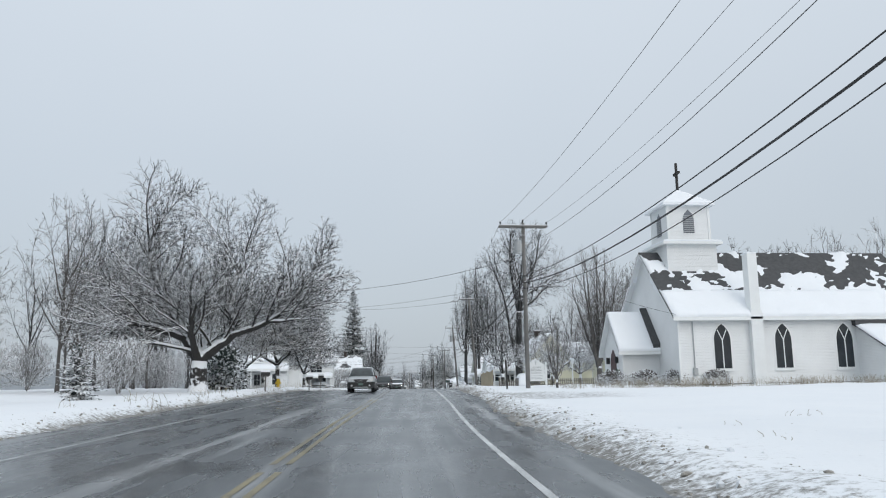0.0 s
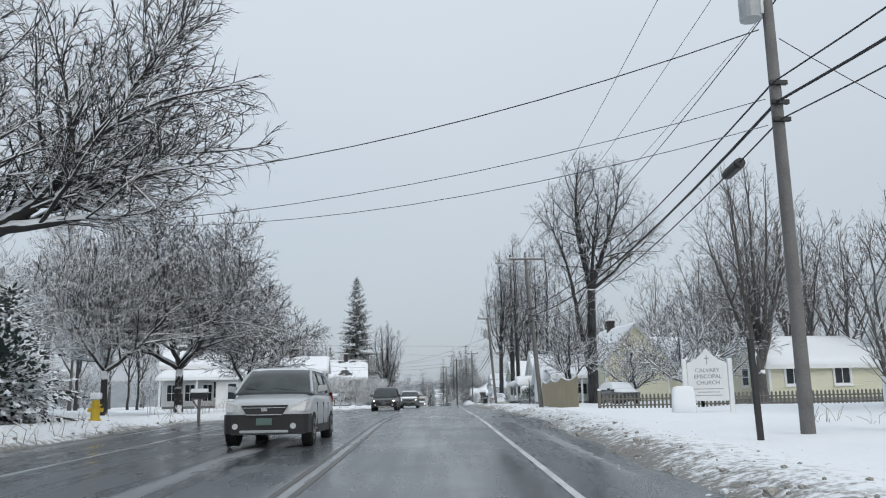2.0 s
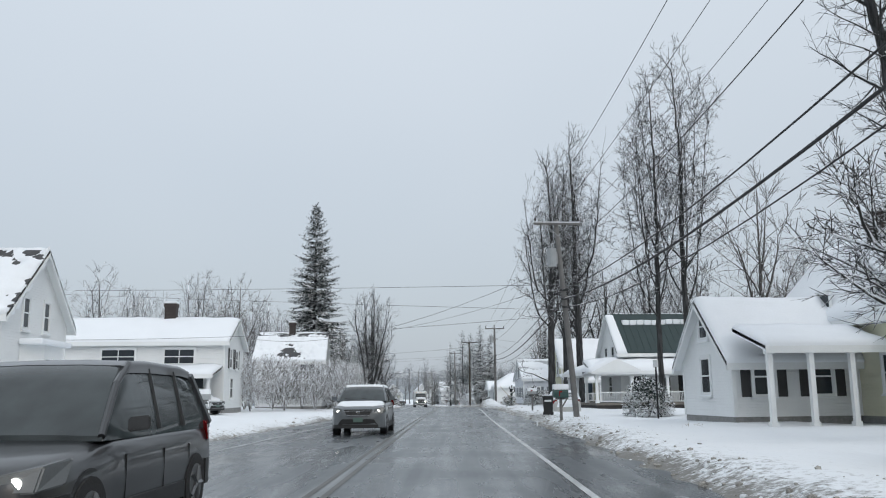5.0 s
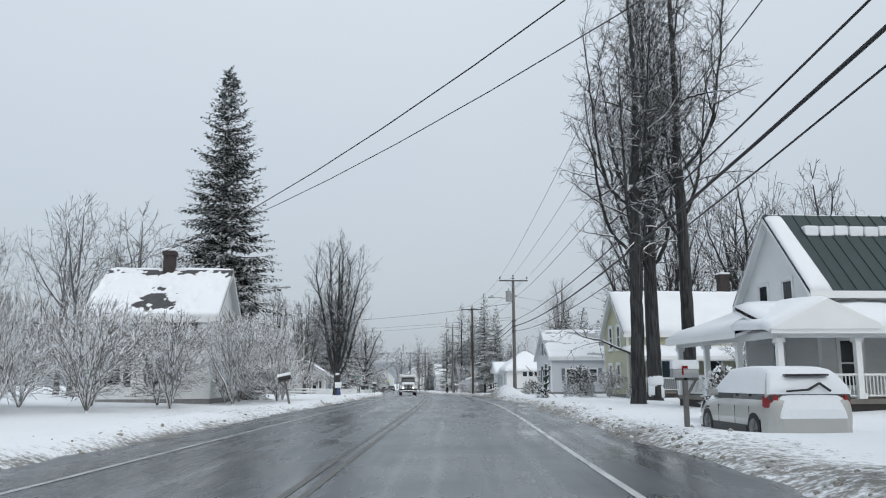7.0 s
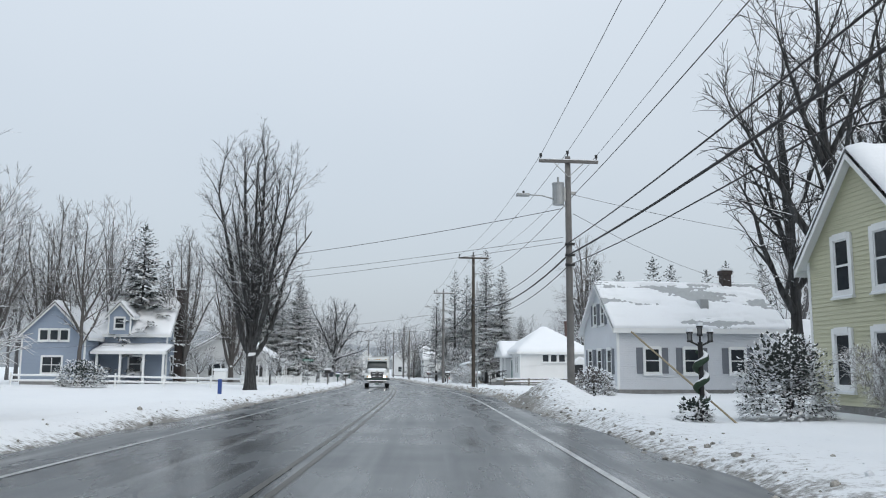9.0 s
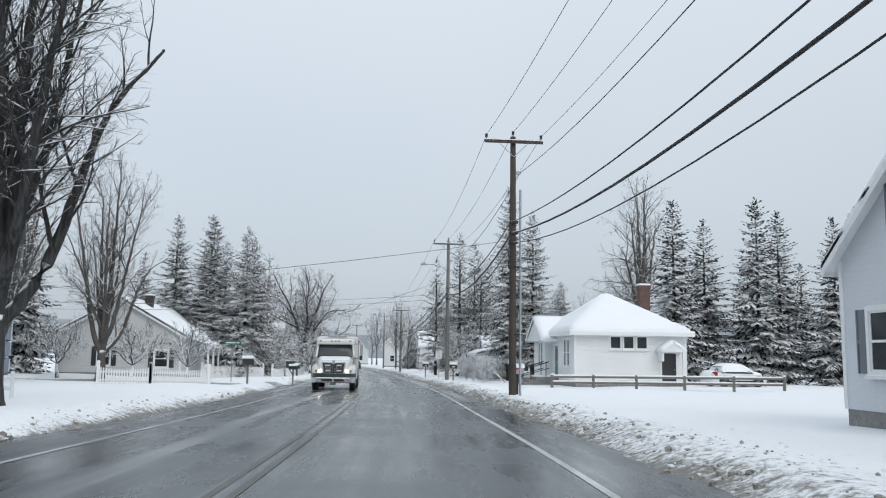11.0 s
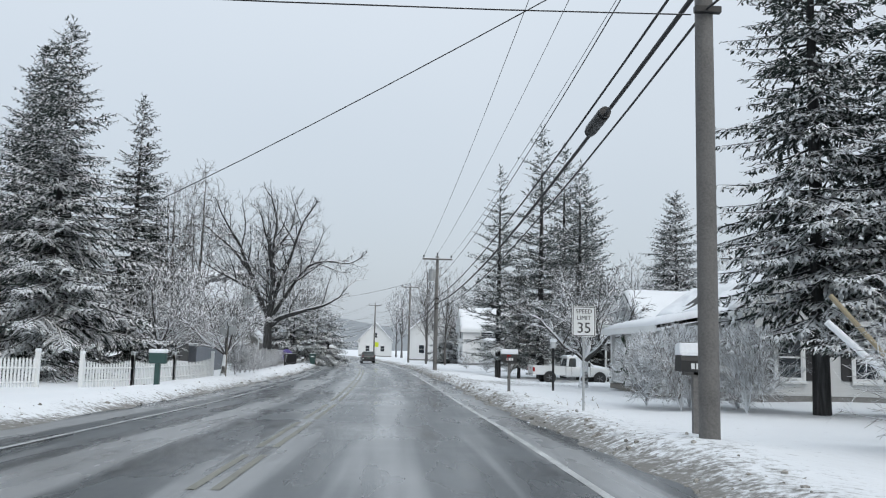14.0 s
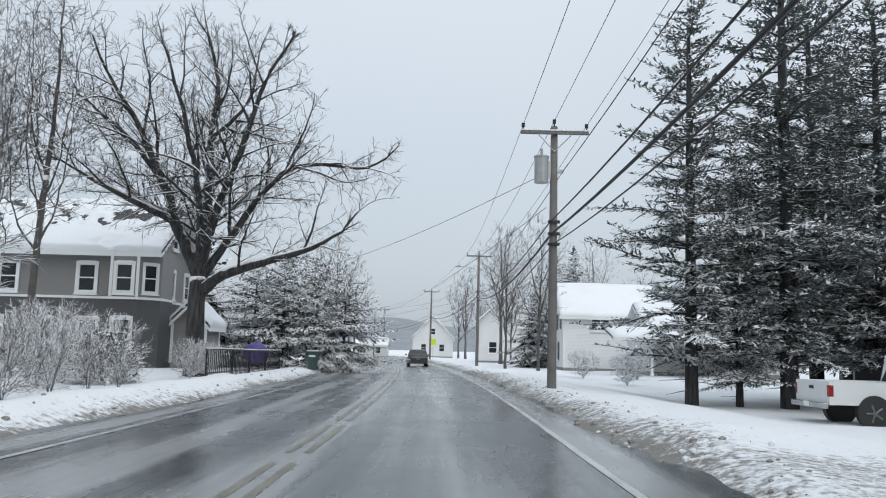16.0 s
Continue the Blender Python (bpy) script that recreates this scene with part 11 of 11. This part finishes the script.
    for s in (-1, 1):
        part("pillar", cyls(((s * 1.03, f + 1.5, 1.82), (s * 0.95, f + 1.85, 2.6), 0.055), seg=8), M_PAINT_WHITE, c)
        for y in (2.5, 3.4):
            part("pillar", cyls(((s * 1.055, f + y, 1.85), (s * 0.98, f + y, 2.6), 0.09), seg=8), M_PAINT_WHITE, c)
        part("door_seam", boxes(((min(s * 1.06, s * 1.083), f + 2.02, 0.75), (max(s * 1.06, s * 1.083), f + 2.035, 1.8)), ((min(s * 1.06, s * 1.084), f + 2.95, 0.75), (max(s * 1.06, s * 1.084), f + 2.965, 1.8))), M_GREYTANK, c)
        part("green_band", boxes(((min(s * 1.07, s * 1.09), f + 1.9, 0.7), (max(s * 1.07, s * 1.09), f + 3.62, 1.2))), M_PAINT_GREEN, c, "dark green band")
    part("wiper", cyls(((-0.1, f + 1.46, 1.86), (-0.75, f + 1.5, 1.9), 0.014), ((0.75, f + 1.46, 1.86), (0.1, f + 1.5, 1.9), 0.014), seg=5), M_BLACK, c)
    # patient box
    bx = part("patient_box", boxes(((-hw, f + 3.66, 0.55), (hw, 3.9, 2.95)), bev=0.05), M_PAINT_WHITE, c, "white ambulance body")
    for s in (-1, 1):
        part("green_band", boxes(((min(s * hw, s * (hw + 0.006)), 0.02, 0.6), (max(s * hw, s * (hw + 0.006)), 3.86, 1.25))), M_PAINT_GREEN, bx, "dark green band")
        part("side_window", boxes(((min(s * hw, s * (hw + 0.008)), 1.3, 2.0), (max(s * hw, s * (hw + 0.008)), 1.75, 2.45))), M_GLASS_CAR, bx)
        for y in (0.5, 1.1, 2.0, 2.9):
            part("locker_seam", boxes(((min(s * hw, s * (hw + 0.009)), y, 0.7), (max(s * hw, s * (hw + 0.009)), y + 0.018, 2.6))), M_GREYTANK, bx)
        for y in (0.2, 1.9, 3.5):
            part("marker_lamp", boxes(((min(s * hw, s * (hw + 0.03)), y, 2.68), (max(s * hw, s * (hw + 0.03)), y + 0.22, 2.8)), bev=0.01), M_LENS_RED, bx)
        part("step", boxes(((min(s * 0.95, s * 1.16), f + 2.0, 0.42), (max(s * 0.95, s * 1.16), f + 3.6, 0.5)), bev=0.01), M_GREYTANK, c)
    part("light_bar", boxes(((-0.55, f + 3.6, 2.96), (0.55, f + 3.9, 3.06)), bev=0.03), M_GREYTANK, c)
    part("snow", boxes(((-1.1, 0.4, 2.94), (1.1, 3.8, 3.0)), bev=0.025), M_SNOW, c)


ambulance(road_spot(248.5, -3.4), heading(248))
